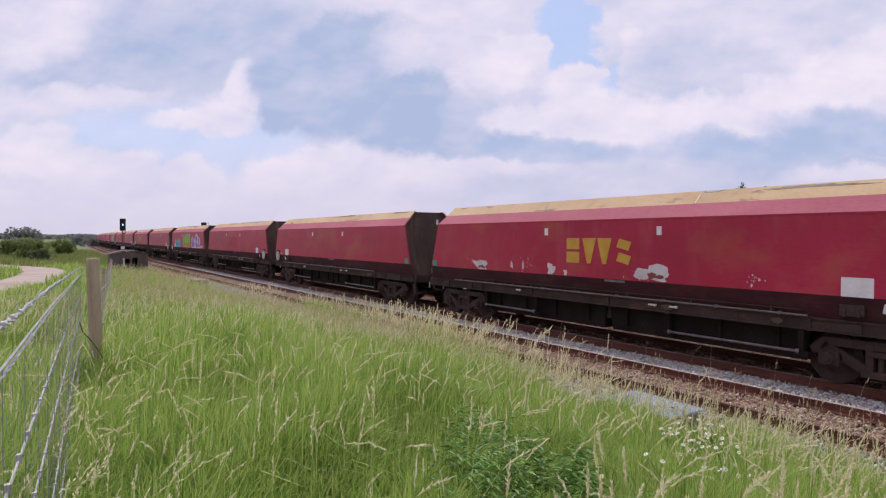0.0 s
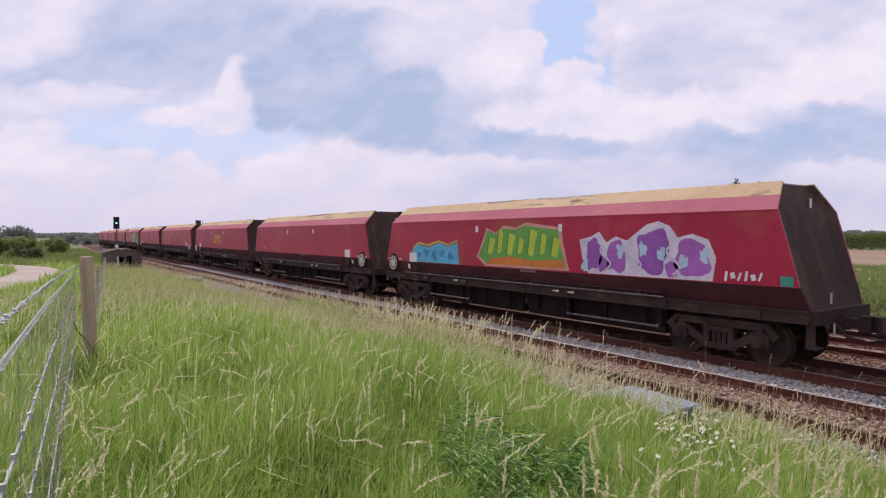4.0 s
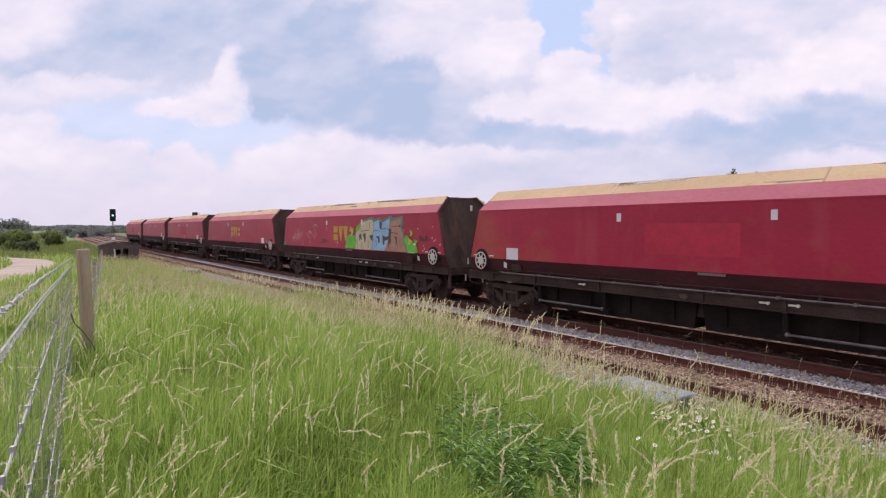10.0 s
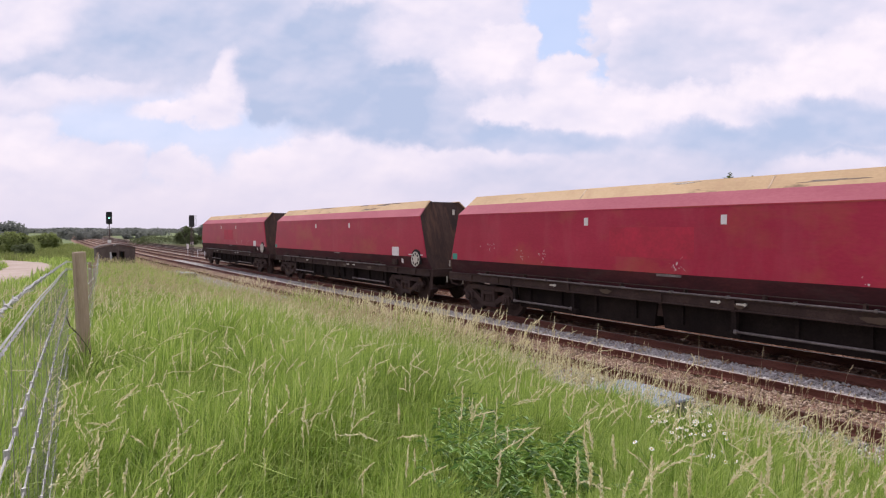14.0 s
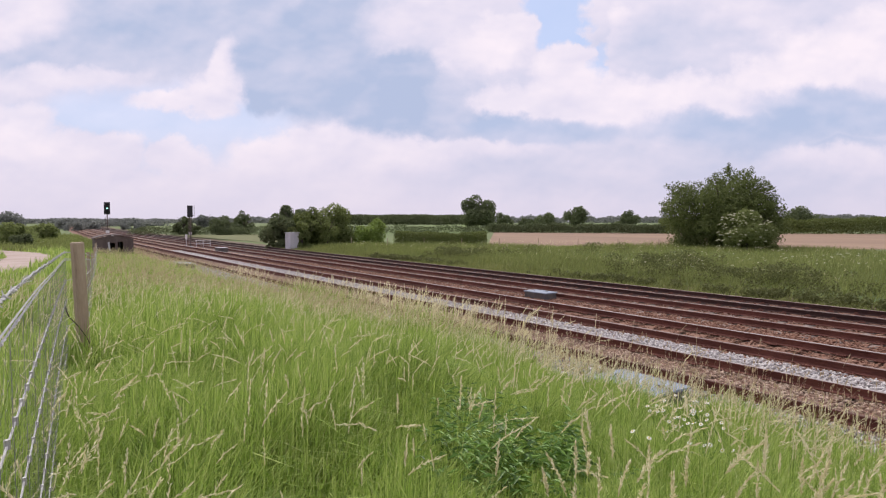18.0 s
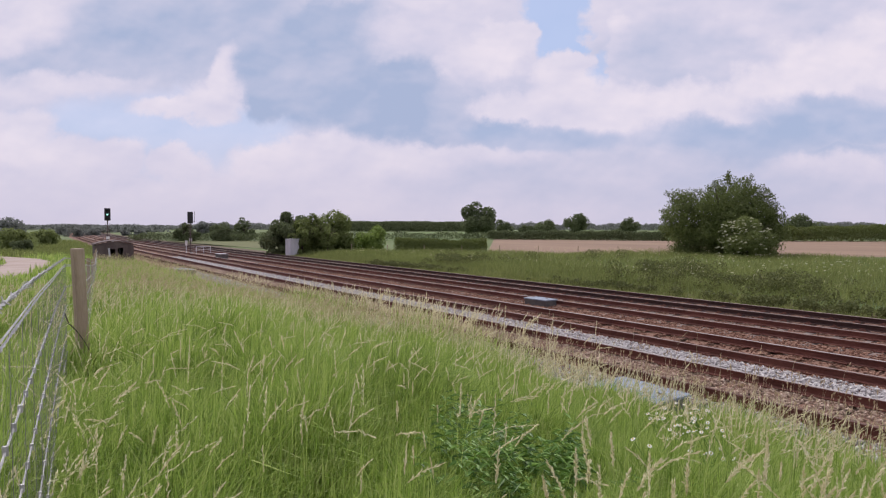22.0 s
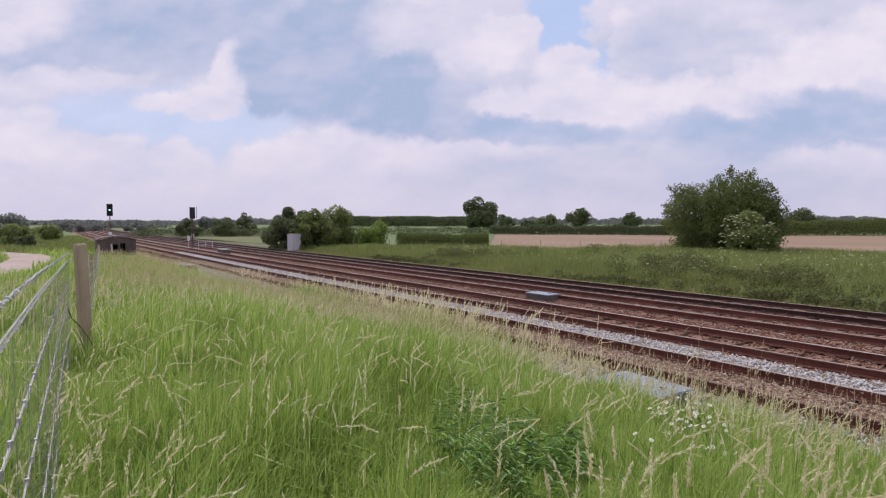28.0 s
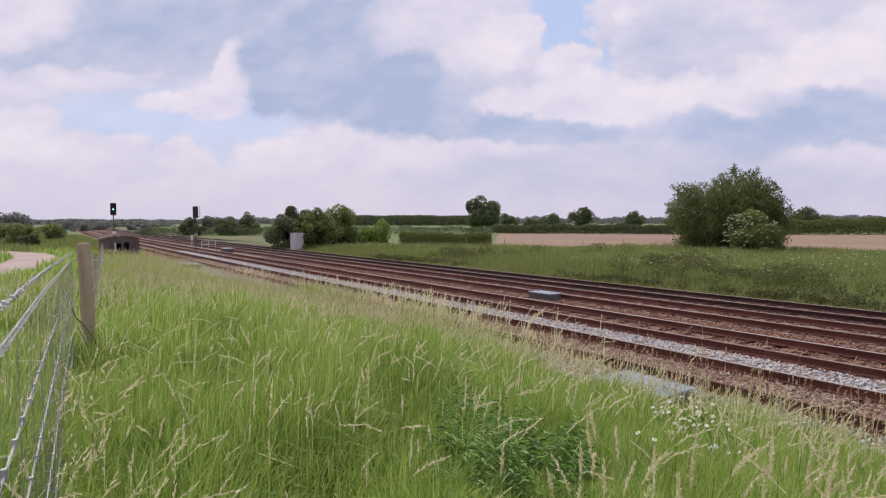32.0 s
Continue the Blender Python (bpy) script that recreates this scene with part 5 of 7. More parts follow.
def fence():
    f = thing("wire_fence", "galvanised stock-mesh fence with barbed top wire on timber posts", "fence")
    tops = {-6.0: 2.42, -14.0: 1.97, -21.0: 1.62, -29.0: 1.5, -37.0: 1.38, -46.0: 1.15}
    for i, x in enumerate(FENCE_POSTS):
        z0, z1, w = float(bank(x)) - 0.3, tops[x], 0.043 if i == 0 else 0.030
        sh = Shape()
        ring = [(-w, -w), (w, -w), (w, w), (-w, w)]
        levels = [(z0, 1.06), (z0 + (z1 - z0) * 0.45, 1.0), (z0 + (z1 - z0) * 0.8, 0.97), (z1 - 0.012, 0.98), (z1, 0.88)]
        V = [(a * k + 0.008 * math.sin(3 * z), b * k, z) for z, k in levels for a, b in ring]
        F = [(4 * l + j, 4 * l + (j + 1) % 4, 4 * l + 4 + (j + 1) % 4, 4 * l + 4 + j) for l in range(len(levels) - 1) for j in range(4)] + [(16, 17, 18, 19), (3, 2, 1, 0)]
        sh.add(V, F)
        part("post", sh.mesh("post", WOOD), f, "weathered square timber post", pose(x, float(FENCE_Y(x)) + (0.155 if i == 0 else 0.03), 0, 2.2 if i == 0 else 0, 0.6, 12 if i == 0 else 4))
        if i == 0:
            for z in (2.334, 2.273, 2.092, 1.925, 1.695, 1.525):
                part("staple", Shape().tube([(0, 0, -0.012), (0, -0.012, -0.008), (0, -0.012, 0.008), (0, 0, 0.012)], 0.0025, 5).mesh("staple", WIRE), f, at=pose(x + 0.03, WIRE_Y(x), z))

    def level(x, c):
        """Height of the wire that hangs c under the line of sight along the fence."""
        if x > -6:
            return 2.6 + 0.0292 * x - c
        return float(np.interp(x, [-46, -37, -29, -21, -14, -6], [1.15, 1.38, 1.5, 1.62, 1.97, 2.425])) - c

    def wire(name, c, r, label="", twist=0.0, x0=-46.0, knots=0.0, x1=1.5):
        sh = Shape()
        xs = list(np.arange(x1, -6.0, -0.045 if twist else -0.15)) + list(np.arange(-6, x0 - 0.1, -1.0))
        for ph in ((0, math.pi) if twist else (0,)):
            sh.tube([(x, WIRE_Y(x) + twist * math.cos(60 * x + ph), level(x, c) + twist * math.sin(60 * x + ph) + 0.004 * math.sin(2.1 * x)) for x in xs], r, 5)
        if knots:
            for x in np.arange(x1, -6, -knots):
                sh.tube([(x, WIRE_Y(x), level(x, c) - 0.008), (x, WIRE_Y(x), level(x, c) + 0.008)], r * 2.2, 6)
        return part(name, sh.mesh(name, WIRE), f, label)

    wire("barbed_wire", 0.091, 0.0021, "twisted two-strand barbed wire", twist=0.0034)
    sh = Shape()
    for k in range(66):
        x = 1.3 - 0.11 * k
        y, z = WIRE_Y(x), level(x, 0.091)
        for s in (-1, 1):
            a = 0.8 * s + 0.5 * k
            sh.tube([(x, y, z), (x + 0.005 * s, y + 0.010 * math.cos(a), z + 0.011 * math.sin(a) * s)], 0.0013, 4)
        sh.tube([(x - 0.006, y, z), (x + 0.006, y, z)], 0.0042, 6)
    tagged(part("barbs", sh.mesh("barbs", WIRE), f, "short sharp wire barbs"), kind="stuff")
    wire("line_wire", 0.146, 0.0020, "smooth top wire of the mesh")
    wire("line_wire", 0.158, 0.0018, "twisted top wire of the mesh", twist=0.0024)
    for c in (0.333, 0.50, 0.73, 0.90, 1.05, 1.16):
        wire("line_wire", c, 0.0022, knots=0.15)
    for x in np.arange(1.4, -6.0, -0.30):
        z1, z0 = level(x, 0.15), level(x, 1.16)
        y = WIRE_Y(x)
        part("stay_wire", Shape().tube([(x, y, z1), (x + 0.004, y + 0.003, (z0 + z1) / 2), (x, y, z0)], 0.0008, 3).mesh("stay_wire", DULL_WIRE), f)
    for x in np.arange(-6.3, -30, -0.5):
        part("stay_wire", Shape().tube([(x, WIRE_Y(x), level(x, 0.15)), (x, WIRE_Y(x), level(x, 1.0))], 0.0014, 3).mesh("stay_wire", WIRE), f)
    # hexagonal netting laid over the mesh, wavy wires twisted together at their crests
    cell, tall = 0.045, 0.036
    sh = Shape()
    for row in range(30):
        c0 = 0.17 + tall * row
        xs = np.arange(0.0, -6.0, -cell / 2)
        pts = []
        for i, x in enumerate(xs):
            up = 1 if ((i // 2) + row) % 2 else -1
            pts.append((x, WIRE_Y(x) + 0.006, level(x, c0 + up * tall * 0.5) + 0.002 * math.sin(9 * x + row)))
        sh.tube(pts, 0.00022, 3)
    tagged(part("netting", sh.mesh("netting", DULL_WIRE), f, "fine hexagonal wire netting"), kind="stuff")
    twig = Shape().tube([(-5.75, 0.27, 1.90), (-5.82, 0.30, 1.80), (-5.86, 0.36, 1.72), (-5.85, 0.42, 1.62), (-5.80, 0.46, 1.52)], 0.006, 5, 0.003)
    thing("dead_twig", "dry brown twig caught in the fence mesh", "twig", mesh=twig.mesh("dead_twig", BARK))


fence()


# ---------------------------------------------------------------- lineside things
def hut():
    h = thing("lineside_hut", "low dark timber platelayers' hut with arched felt roof", "hut", at=pose(-51.0, 5.66, 0.08, 0, 0, -2))
    w, top, eave = 1.3, 1.42, 1.14
    arc = [(0, -w + 2 * w * i / 12, eave + (top - eave) * (1 - ((i - 6) / 6) ** 2)) for i in range(13)]
    # front wall with two openings, in pieces
    for y0, y1, z0, z1 in ((-w, -0.28, 0, eave), (-0.28, 0.06, 0, 0.28), (0.06, 0.22, 0, eave), (0.58, w, 0, eave), (-0.28, 0.06, 0.88, eave), (0.22, 0.58, 0.95, eave)):
        part("wall_panel", Shape().box(-0.05, 0.05, y0, y1, z0, z1).mesh("wall_panel", HUTWALL), h, "dark weathered boarding")
    part("gable", Shape().prism([(-0.05, -w, eave)] + [(-0.05, y, z) for _, y, z in arc[1:-1]] + [(-0.05, w, eave)], (0.1, 0, 0)).mesh("gable", HUTWALL), h)
    for y in (-w + 0.04, w - 0.04):
        part("side_wall", Shape().box(-2.6, -0.05, y - 0.04, y + 0.04, 0, eave).mesh("side_wall", HUTWALL), h)
    part("back_wall", Shape().box(-2.68, -2.6, -w, w, 0, eave).mesh("back_wall", HUTWALL), h)
    roof = Shape().prism([(0.12, y * 1.06, z + 0.03) for _, y, z in arc] + [(0.12, y * 1.06, z + 0.09) for _, y, z in arc[::-1]], (-2.9, 0, 0))
    part("roof", roof.mesh("roof", HUTWALL), h, "curved felt-covered roof")
    part("door", Shape().box(-0.02, 0.02, -0.17, 0.17, 0, 0.9).mesh("door", DARK), h, "dark half-open door", pose(-0.10, 0.40, 0, 0, 0, 70))
    part("window_board", Shape().box(0.05, 0.07, -0.36, -0.24, 0.3, 0.95).mesh("window_board", GREYPAINT), h, "pale loose board", pose(0.02, 0, 0, 4, 0, 0))
    part("rail", Shape().tube([(0.3, -1.0, 0.0), (0.3, -0.2, 0.32), (0.3, 0.5, 0.02)], 0.03, 6).mesh("rail", HUTWALL), h)


hut()


def signal(x, y, turn, top, lit, name="colour_light_signal"):
    """Four-lamp head with hoods on a slim post."""
    s = thing(name, ("black colour-light signal showing green" if lit else "dark colour-light signal seen from behind") + " on a slim post", "signal", "lineside signals", at=pose(x, y, -0.2, 0, 0, turn))
    part("post", rod("post", (0, 0, 0), (0, 0, top - 0.55), 0.05, HUTWALL, 10), s)
    part("base", Shape().box(-0.25, 0.25, -0.25, 0.25, 0, 0.12).mesh("base", CONCRETE), s)
    z0 = top - 1.22
    head = part("head", Shape().box(-0.12, 0.12, -0.27, 0.27, z0, z0 + 1.22).mesh("head", BLACK, bevel=0.02), s, "black backboard")
    for i in range(3):
        z = z0 + 0.22 + 0.37 * i
        part("hood", Shape().prism([(0.12, 0.14 * math.cos(a), z + 0.14 * math.sin(a)) for a in (math.pi * k / 10 for k in range(-1, 12))] + [(0.12, 0.12 * math.cos(a), z + 0.12 * math.sin(a)) for a in (math.pi * k / 10 for k in range(11, -2, -1))], (0.28, 0, 0)).mesh("hood", BLACK), head)
        lens = glow("green_lamp", (0.40, 1.0, 0.85), 1.8) if (lit and i == 1) else BLACK
        part("lens", Shape().disc((0.125, 0, z), (1, 0, 0), 0.075 if lit and i == 1 else 0.105, 0.02, 16).mesh("lens", lens), head, "green lamp" if lit and i == 1 else "unlit lens")
    part("plate", Shape().box(0.07, 0.085, -0.16, 0.16, top - 3.1, top - 2.8).mesh("plate", WHITE), s, "white number plate")
    if not lit:
        part("rod", rod("rod", (0.0, -0.42, top - 1.1), (0.0, -0.42, top + 0.02), 0.02, BLACK, 6), s)
        part("bracket", rod("bracket", (0.0, -0.42, top - 1.05), (0.0, -0.2, top - 1.05), 0.02, BLACK, 6), s)
    part("telephone_box", Shape().box(-0.12, 0.12, 0.3, 0.52, 0.9, 1.4).mesh("telephone_box", WHITE, bevel=0.01), s, "small white case")
    part("case_post", Shape().box(-0.03, 0.03, 0.38, 0.44, 0, 0.9).mesh("case_post", GREYPAINT), s)
    for i in range(9):
        part("rung", rod("rung", (-0.4, -0.15, 0.5 + 0.3 * i), (-0.4, 0.15, 0.5 + 0.3 * i), 0.012, HUTWALL, 5), s)
    for k in (-0.15, 0.15):
        part("ladder_rail", rod("ladder_rail", (-0.4, k, 0), (-0.4, k, 3.2), 0.016, HUTWALL, 5), s)


signal(-67.6, 6.95, -6, 4.68, True)
signal(-66.4, 14.45, 168, 4.43, False)


def cabinet():
    c = thing("equipment_cabinet", "tall pale grey steel lineside cabinet with two doors", "cabinet", at=pose(-55.0, 21.2, -0.15, 0, 0, -62))
    part("body", Shape().box(-0.62, 0.62, -0.3, 0.3, 0.12, 1.62).mesh("body", GREYPAINT, bevel=0.015), c)
    part("plinth", Shape().box(-0.66, 0.66, -0.33, 0.33, 0, 0.12).mesh("plinth", CONCRETE), c)
    part("roof", Shape().box(-0.68, 0.68, -0.36, 0.36, 1.62, 1.67).mesh("roof", GREYPAINT, bevel=0.01), c)
    for s in (-1, 1):
        d = part("door", Shape().box(-0.29, 0.29, -0.02, 0.02, 0.2, 1.56).mesh("door", GREYPAINT, bevel=0.006), c, at=pose(s * 0.305, -0.32, 0))
        part("handle", Shape().box(-0.02, 0.02, -0.05, -0.02, 0.8, 0.98).mesh("handle", BLACK), d, at=pose(-s * 0.22, 0, 0))


cabinet()


def lid_box(label, x, y, z0, z1, lx, ly, turn, lid=SLAB):
    b = thing("cable_pit_cover", label, "cable cover", "covers beside the tracks", at=pose(x, y, 0, 0, 0, turn))
    part("box", Shape().box(-lx / 2 + 0.03, lx / 2 - 0.03, -ly / 2 + 0.03, ly / 2 - 0.03, z0, z1 - 0.04).mesh("box", SLAB_SIDE, bevel=0.008), b, "sides much darker than the lid")
    part("lid", Shape().box(-lx / 2, lx / 2, -ly / 2, ly / 2, z1 - 0.04, z1).mesh("lid", lid, bevel=0.008), b, "pale blue-grey lid")
    for k in (-1, 1):
        part("handle", Shape().tube([(k * lx * 0.3 - 0.06, 0, z1), (k * lx * 0.3 - 0.05, 0, z1 + 0.02), (k * lx * 0.3 + 0.05, 0, z1 + 0.02), (k * lx * 0.3 + 0.06, 0, z1)], 0.008, 6).mesh("handle", PIPE), b)


lid_box("broad pale blue-grey cover slab on a dark frame beside the rails", -5.72, 7.80, -0.3, 0.10, 1.30, 0.86, -2)
lid_box("low pale blue-grey cable pit cover between the tracks", -15.42, 15.26, -0.22, 0.06, 1.12, 0.62, 0)
lid_box("low pale cable pit cover at the ballast edge", -37.5, 7.9, -0.3, 0.12, 1.5, 0.7, 4)
lid_box("grey cable pit cover between distant tracks", -55.5, 16.6 - 1.9 + float(bend(-55.5)), -0.22, 0.22, 1.6, 0.8, 0, CONCRETE)


def low_rail():
    g = thing("guard_rail", "low white tubular steel guard rail between the tracks", "rail", at=pose(-66.5, 15.75, -0.2, 0, 0, 72))
    for x in (-0.7, 0.0, 0.7):
        part("post", rod("post", (x, 0, 0), (x, 0, 0.75), 0.03, GREYPAINT), g)
    for z in (0.4, 0.75):
        part("rail", rod("rail", (-0.75, 0, z), (0.75, 0, z), 0.025, GREYPAINT), g)


low_rail()


def far_fence():
    f = thing("post_fence", "short weathered timber posts along the far verge", "fence")
    me = Shape().tube([(0, 0, 0), (0, 0, 0.95)], 0.04, 7, 0.035).mesh("post", WOOD)
    for i in range(11):
        part("post", me, f, at=pose(-55.0 + 2.6 * i, 27.5 + 2.75 * i, -0.05, 0, 2 * math.sin(i * 2.3), 0))


far_fence()

# ---------------------------------------------------------------- plants


def blades(spots, h, w, lean, material, name, droop=0.55):
    """Curved tapering blades: one quad and a tip each. spots: n x 3."""
    n = len(spots)
    a = rng.uniform(0, 2 * np.pi, n)
    t = np.where(rng.uniform(0, 1, n) < 0.40, rng.normal(0.9, 0.9, n), rng.uniform(0, 2 * np.pi, n))
    side = np.stack([np.cos(a), np.sin(a), np.zeros(n)], 1) * (w / 2)[:, None]
    way = np.stack([np.cos(t), np.sin(t), np.zeros(n)], 1) * (lean * h)[:, None]
    up = np.array([0, 0, 1.0])
    mid = spots + way * 0.30 + up * (h * 0.58)[:, None]
    tip = spots + way + up * (h * (1 - droop * lean * lean))[:, None]
    V = np.stack([spots - side, spots + side, mid - side * 0.75, mid + side * 0.75, tip], 1).reshape(-1, 3)
    b = 5 * np.arange(n)[:, None]
    F = np.concatenate([b + [0, 1, 3], b + [0, 3, 2], b + [2, 3, 4]])
    return V, F


def field_noise(x, y, s, seed):
    """Cheap smooth unevenness from a few waves."""
    r = np.random.default_rng(seed)
    z = np.zeros_like(x)
    for _ in range(7):
        k, p = r.normal(0, s, 2), r.uniform(0, 6.28)
        z += np.sin(k[0] * x + k[1] * y + p)
    return z / 7


def in_view(x, y, slack=0.6):
    """Ground that the lens can take in, with some slack."""
    return (y > 0.03 * x - slack - 0.06 * np.abs(x)) & (x < -0.30 * y + slack)


WEED_SPOTS = [(-2.31, 2.08, 0.36), (-2.89, 2.34, 0.30), (-2.32, 2.50, 0.22), (-3.6, 3.25, 0.22)]


def near_grass():
    Vs, Fs, base = [], [], 0
    for n, r0, r1, hmin, hmax, w in ((95000, 0.9, 5.0, 0.26, 0.60, 0.0085), (95000, 4.6, 10.5, 0.28, 0.60, 0.0135), (80000, 10, 24, 0.30, 0.58, 0.024), (45000, 23, 62, 0.30, 0.55, 0.045)):
        r = np.sqrt(rng.uniform(r0 * r0, r1 * r1, n * 2)) if r1 < 12 else rng.uniform(r0, r1, n * 2)
        a = rng.uniform(math.radians(70), math.radians(190), n * 2)
        x, y = r * np.cos(a), r * np.sin(a)
        w_ = y - bend(x)
        edge = np.interp(-x, [1.5, 5, 8, 12], [6.25, 6.65, 7.30, 7.65]) + 0.45 * field_noise(x, y, 1.2, 3)
        keep = in_view(x, y) & (w_ < edge)
        if r0 > 9:
            keep &= ~((np.abs(y - np.interp(-x, [15, 25, 35, 42, 48, 53, 58, 66], [-2.7, -1.95, -0.55, 0.15, 0.3, -0.1, -1.2, -4.2])) < 1.15) & (x < -12))
        x, y = x[keep][:n], y[keep][:n]
        w_ = y - bend(x)
        m = len(x)
        tall = 0.85 + 0.75 * field_noise(x, y, 1.1, 5) + 0.6 * field_noise(x, y, 3.2, 8)
        for cx, cy, q in WEED_SPOTS:
            tall *= 1 - 0.55 * np.exp(-((x - cx) ** 2 + (y - cy) ** 2) / (q * q))
        h = rng.uniform(hmin, hmax, m) * np.clip(tall, 0.38, 1.55) * np.interp(w_, [5.9, 7.6], [1, 0.6])
        lean = np.clip(rng.normal(0.40, 0.32, m), 0.02, 1.2)
        spots = np.stack([x, y, height(x, y) - 0.02], 1)
        V, F = blades(spots, h, w * rng.uniform(0.6, 1.4, m), lean, GRASS, "")
        Vs.append(V), Fs.append(F + base)
        base += len(V)
    n = 150000
    r, a = np.concatenate([np.sqrt(rng.uniform(0.8, 11.0 ** 2, n // 2)), np.sqrt(rng.uniform(0.8, 28.0 ** 2, n // 2))]), rng.uniform(0, 2 * np.pi, n)
    x, y = r * np.cos(a), r * np.sin(a)
    keep = ~in_view(x, y, 0.3) & (y - bend(x) < 7.0) & (np.abs(y - np.interp(-x, [-2, 15, 25, 35], [-4.6, -2.7, -1.95, -0.55])) > 1.3) & ((y > -6) | (r < 14)) & (r > 0.9)
    x, y = x[keep], y[keep]
    V, F = blades(np.stack([x, y, height(x, y) - 0.02], 1), rng.uniform(0.2, 0.45, len(x)), rng.uniform(0.012, 0.03, len(x)), np.clip(rng.normal(0.5, 0.3, len(x)), 0, 1.2), GRASS, "")
    Vs.append(V), Fs.append(F + base)
    thing("grass", "tall bright green meadow grass on the railway bank", "grass", kind="stuff", mesh=soup("grass", np.concatenate(Vs), np.concatenate(Fs), GRASS))


near_grass()


def rough_grass():
    """Coarse olive growth beyond the hut and the farm track."""
    n = 26000
    r, a = rng.uniform(58, 135, n), rng.uniform(math.radians(165), math.radians(186), n)
    x, y = r * np.cos(a), r * np.sin(a)
    keep = (y - bend(x) < 7.5) & in_view(x, y) & (np.abs(y - np.interp(-x, [53, 58, 66, 80], [-0.1, -1.2, -4.2, -11])) > 1.2)
    x, y = x[keep], y[keep]
    V, F = blades(np.stack([x, y, height(x, y) - 0.02], 1), rng.uniform(0.3, 0.75, len(x)), rng.uniform(0.05, 0.1, len(x)), np.clip(rng.normal(0.5, 0.3, len(x)), 0, 1.2), WEED, "")
    thing("rough_grass", "coarse olive grass beyond the lineside hut", "grass", kind="stuff", mesh=soup("rough_grass", V, F, WEED))


rough_grass()


def seed_stalks(name, label, spots, h, size, material=SEED, heads=16, lean_to=0.34, spread=0.18, stem=None):
    """Thin bent stems, each with a loose head of spikelets."""
    n = len(spots)
    t = np.where(rng.uniform(0, 1, n) < 0.6, rng.normal(0.9, 0.7, n), rng.uniform(0, 6.28, n))
    lean = np.clip(rng.normal(lean_to, 0.18, n), 0.02, 0.9)
    way = np.stack([np.cos(t), np.sin(t), np.zeros(n)], 1)
    SEGS = 8
    ts = np.linspace(0, 1, SEGS + 1)
    curve = spots[:, None] + way[:, None] * (lean * h)[:, None, None] * (0.35 * ts + 0.65 * ts ** 2.8)[None, :, None] + np.array([0, 0, 1.0]) * (h[:, None] * (ts - 0.34 * lean[:, None] * ts ** 4.5))[:, :, None]
    V, F, base = [], [], 0
    across = np.stack([-np.sin(t), np.cos(t), np.zeros(n)], 1)
    for i in range(SEGS):
        k = (0.0016 - 0.00013 * i) * size
        q = np.stack([curve[:, i] - across * k, curve[:, i] + across * k, curve[:, i + 1] + across * k * 0.9, curve[:, i + 1] - across * k * 0.9], 1).reshape(-1, 3)
        b = base + 4 * np.arange(n)[:, None]
        V.append(q), F.append(np.concatenate([b + [0, 1, 2], b + [0, 2, 3]]))
        base += len(q)
    reach = rng.uniform(0.75, 1.2, n)
    for j in range(heads):
        f = 1 - 0.22 * reach * (j / heads)
        i0 = np.minimum(SEGS - 1, (f * SEGS).astype(int))
        u = (f * SEGS - i0)[:, None]
        p0, p1 = curve[np.arange(n), i0], curve[np.arange(n), i0 + 1]
        p = p0 * (1 - u) + p1 * u
        along = (p1 - p0) / np.linalg.norm(p1 - p0, axis=1)[:, None]
        # spikelets open most in the middle of the head
        wide = spread * (0.35 + 1.3 * math.sin(math.pi * min(1.0, (j + 1) / heads)))
        d = rng.normal(0, 1, (n, 3)) * wide + along
        d /= np.linalg.norm(d, axis=1)[:, None]
        s = np.cross(d, rng.normal(0, 1, (n, 3)))
        s /= np.linalg.norm(s, axis=1)[:, None]
        L_, W_ = 0.017 * size * rng.uniform(0.6, 1.4, (n, 1)), 0.0026 * size
        q = np.stack([p, p + d * L_ * 0.5 + s * W_, p + d * L_, p + d * L_ * 0.5 - s * W_], 1).reshape(-1, 3)
        b = base + 4 * np.arange(n)[:, None]
        V.append(q), F.append(np.concatenate([b + [0, 1, 2], b + [0, 2, 3]]))
        base += len(q)
    me = soup(name, np.concatenate(V), np.concatenate(F), material)
    me.materials.append(stem or GRASS)
    which = np.zeros(len(me.polygons), np.int32)
    which[:2 * SEGS * n] = 1
    me.polygons.foreach_set("material_index", which)
    return thing(name, label, "grass", kind="stuff", mesh=me)


def edge_tufts():
    """Tall green tufts where the bank meets the stones."""
    n = 5200
    x, w = -7.5 - 15 * rng.uniform(0, 1, n), rng.normal(7.35, 0.4, n)
    keep = field_noise(x, w, 1.0, 47) + rng.normal(0, 0.1, n) > 0.02
    x, w = x[keep], w[keep]
    y = w + bend(x)
    V, F = blades(np.stack([x, y, height(x, y) - 0.02], 1), np.interp(-x, [7, 10, 15, 23], [0.5, 1.0, 1.0, 0.75]) * rng.uniform(0.5, 1.1, len(x)), rng.uniform(0.012, 0.024, len(x)), np.clip(rng.normal(0.35, 0.2, len(x)), 0, 0.9), GRASS, "")
    thing("edge_tufts", "tall green grass tufts at the ballast edge", "grass", kind="stuff", mesh=soup("edge_tufts", V, F, GRASS))


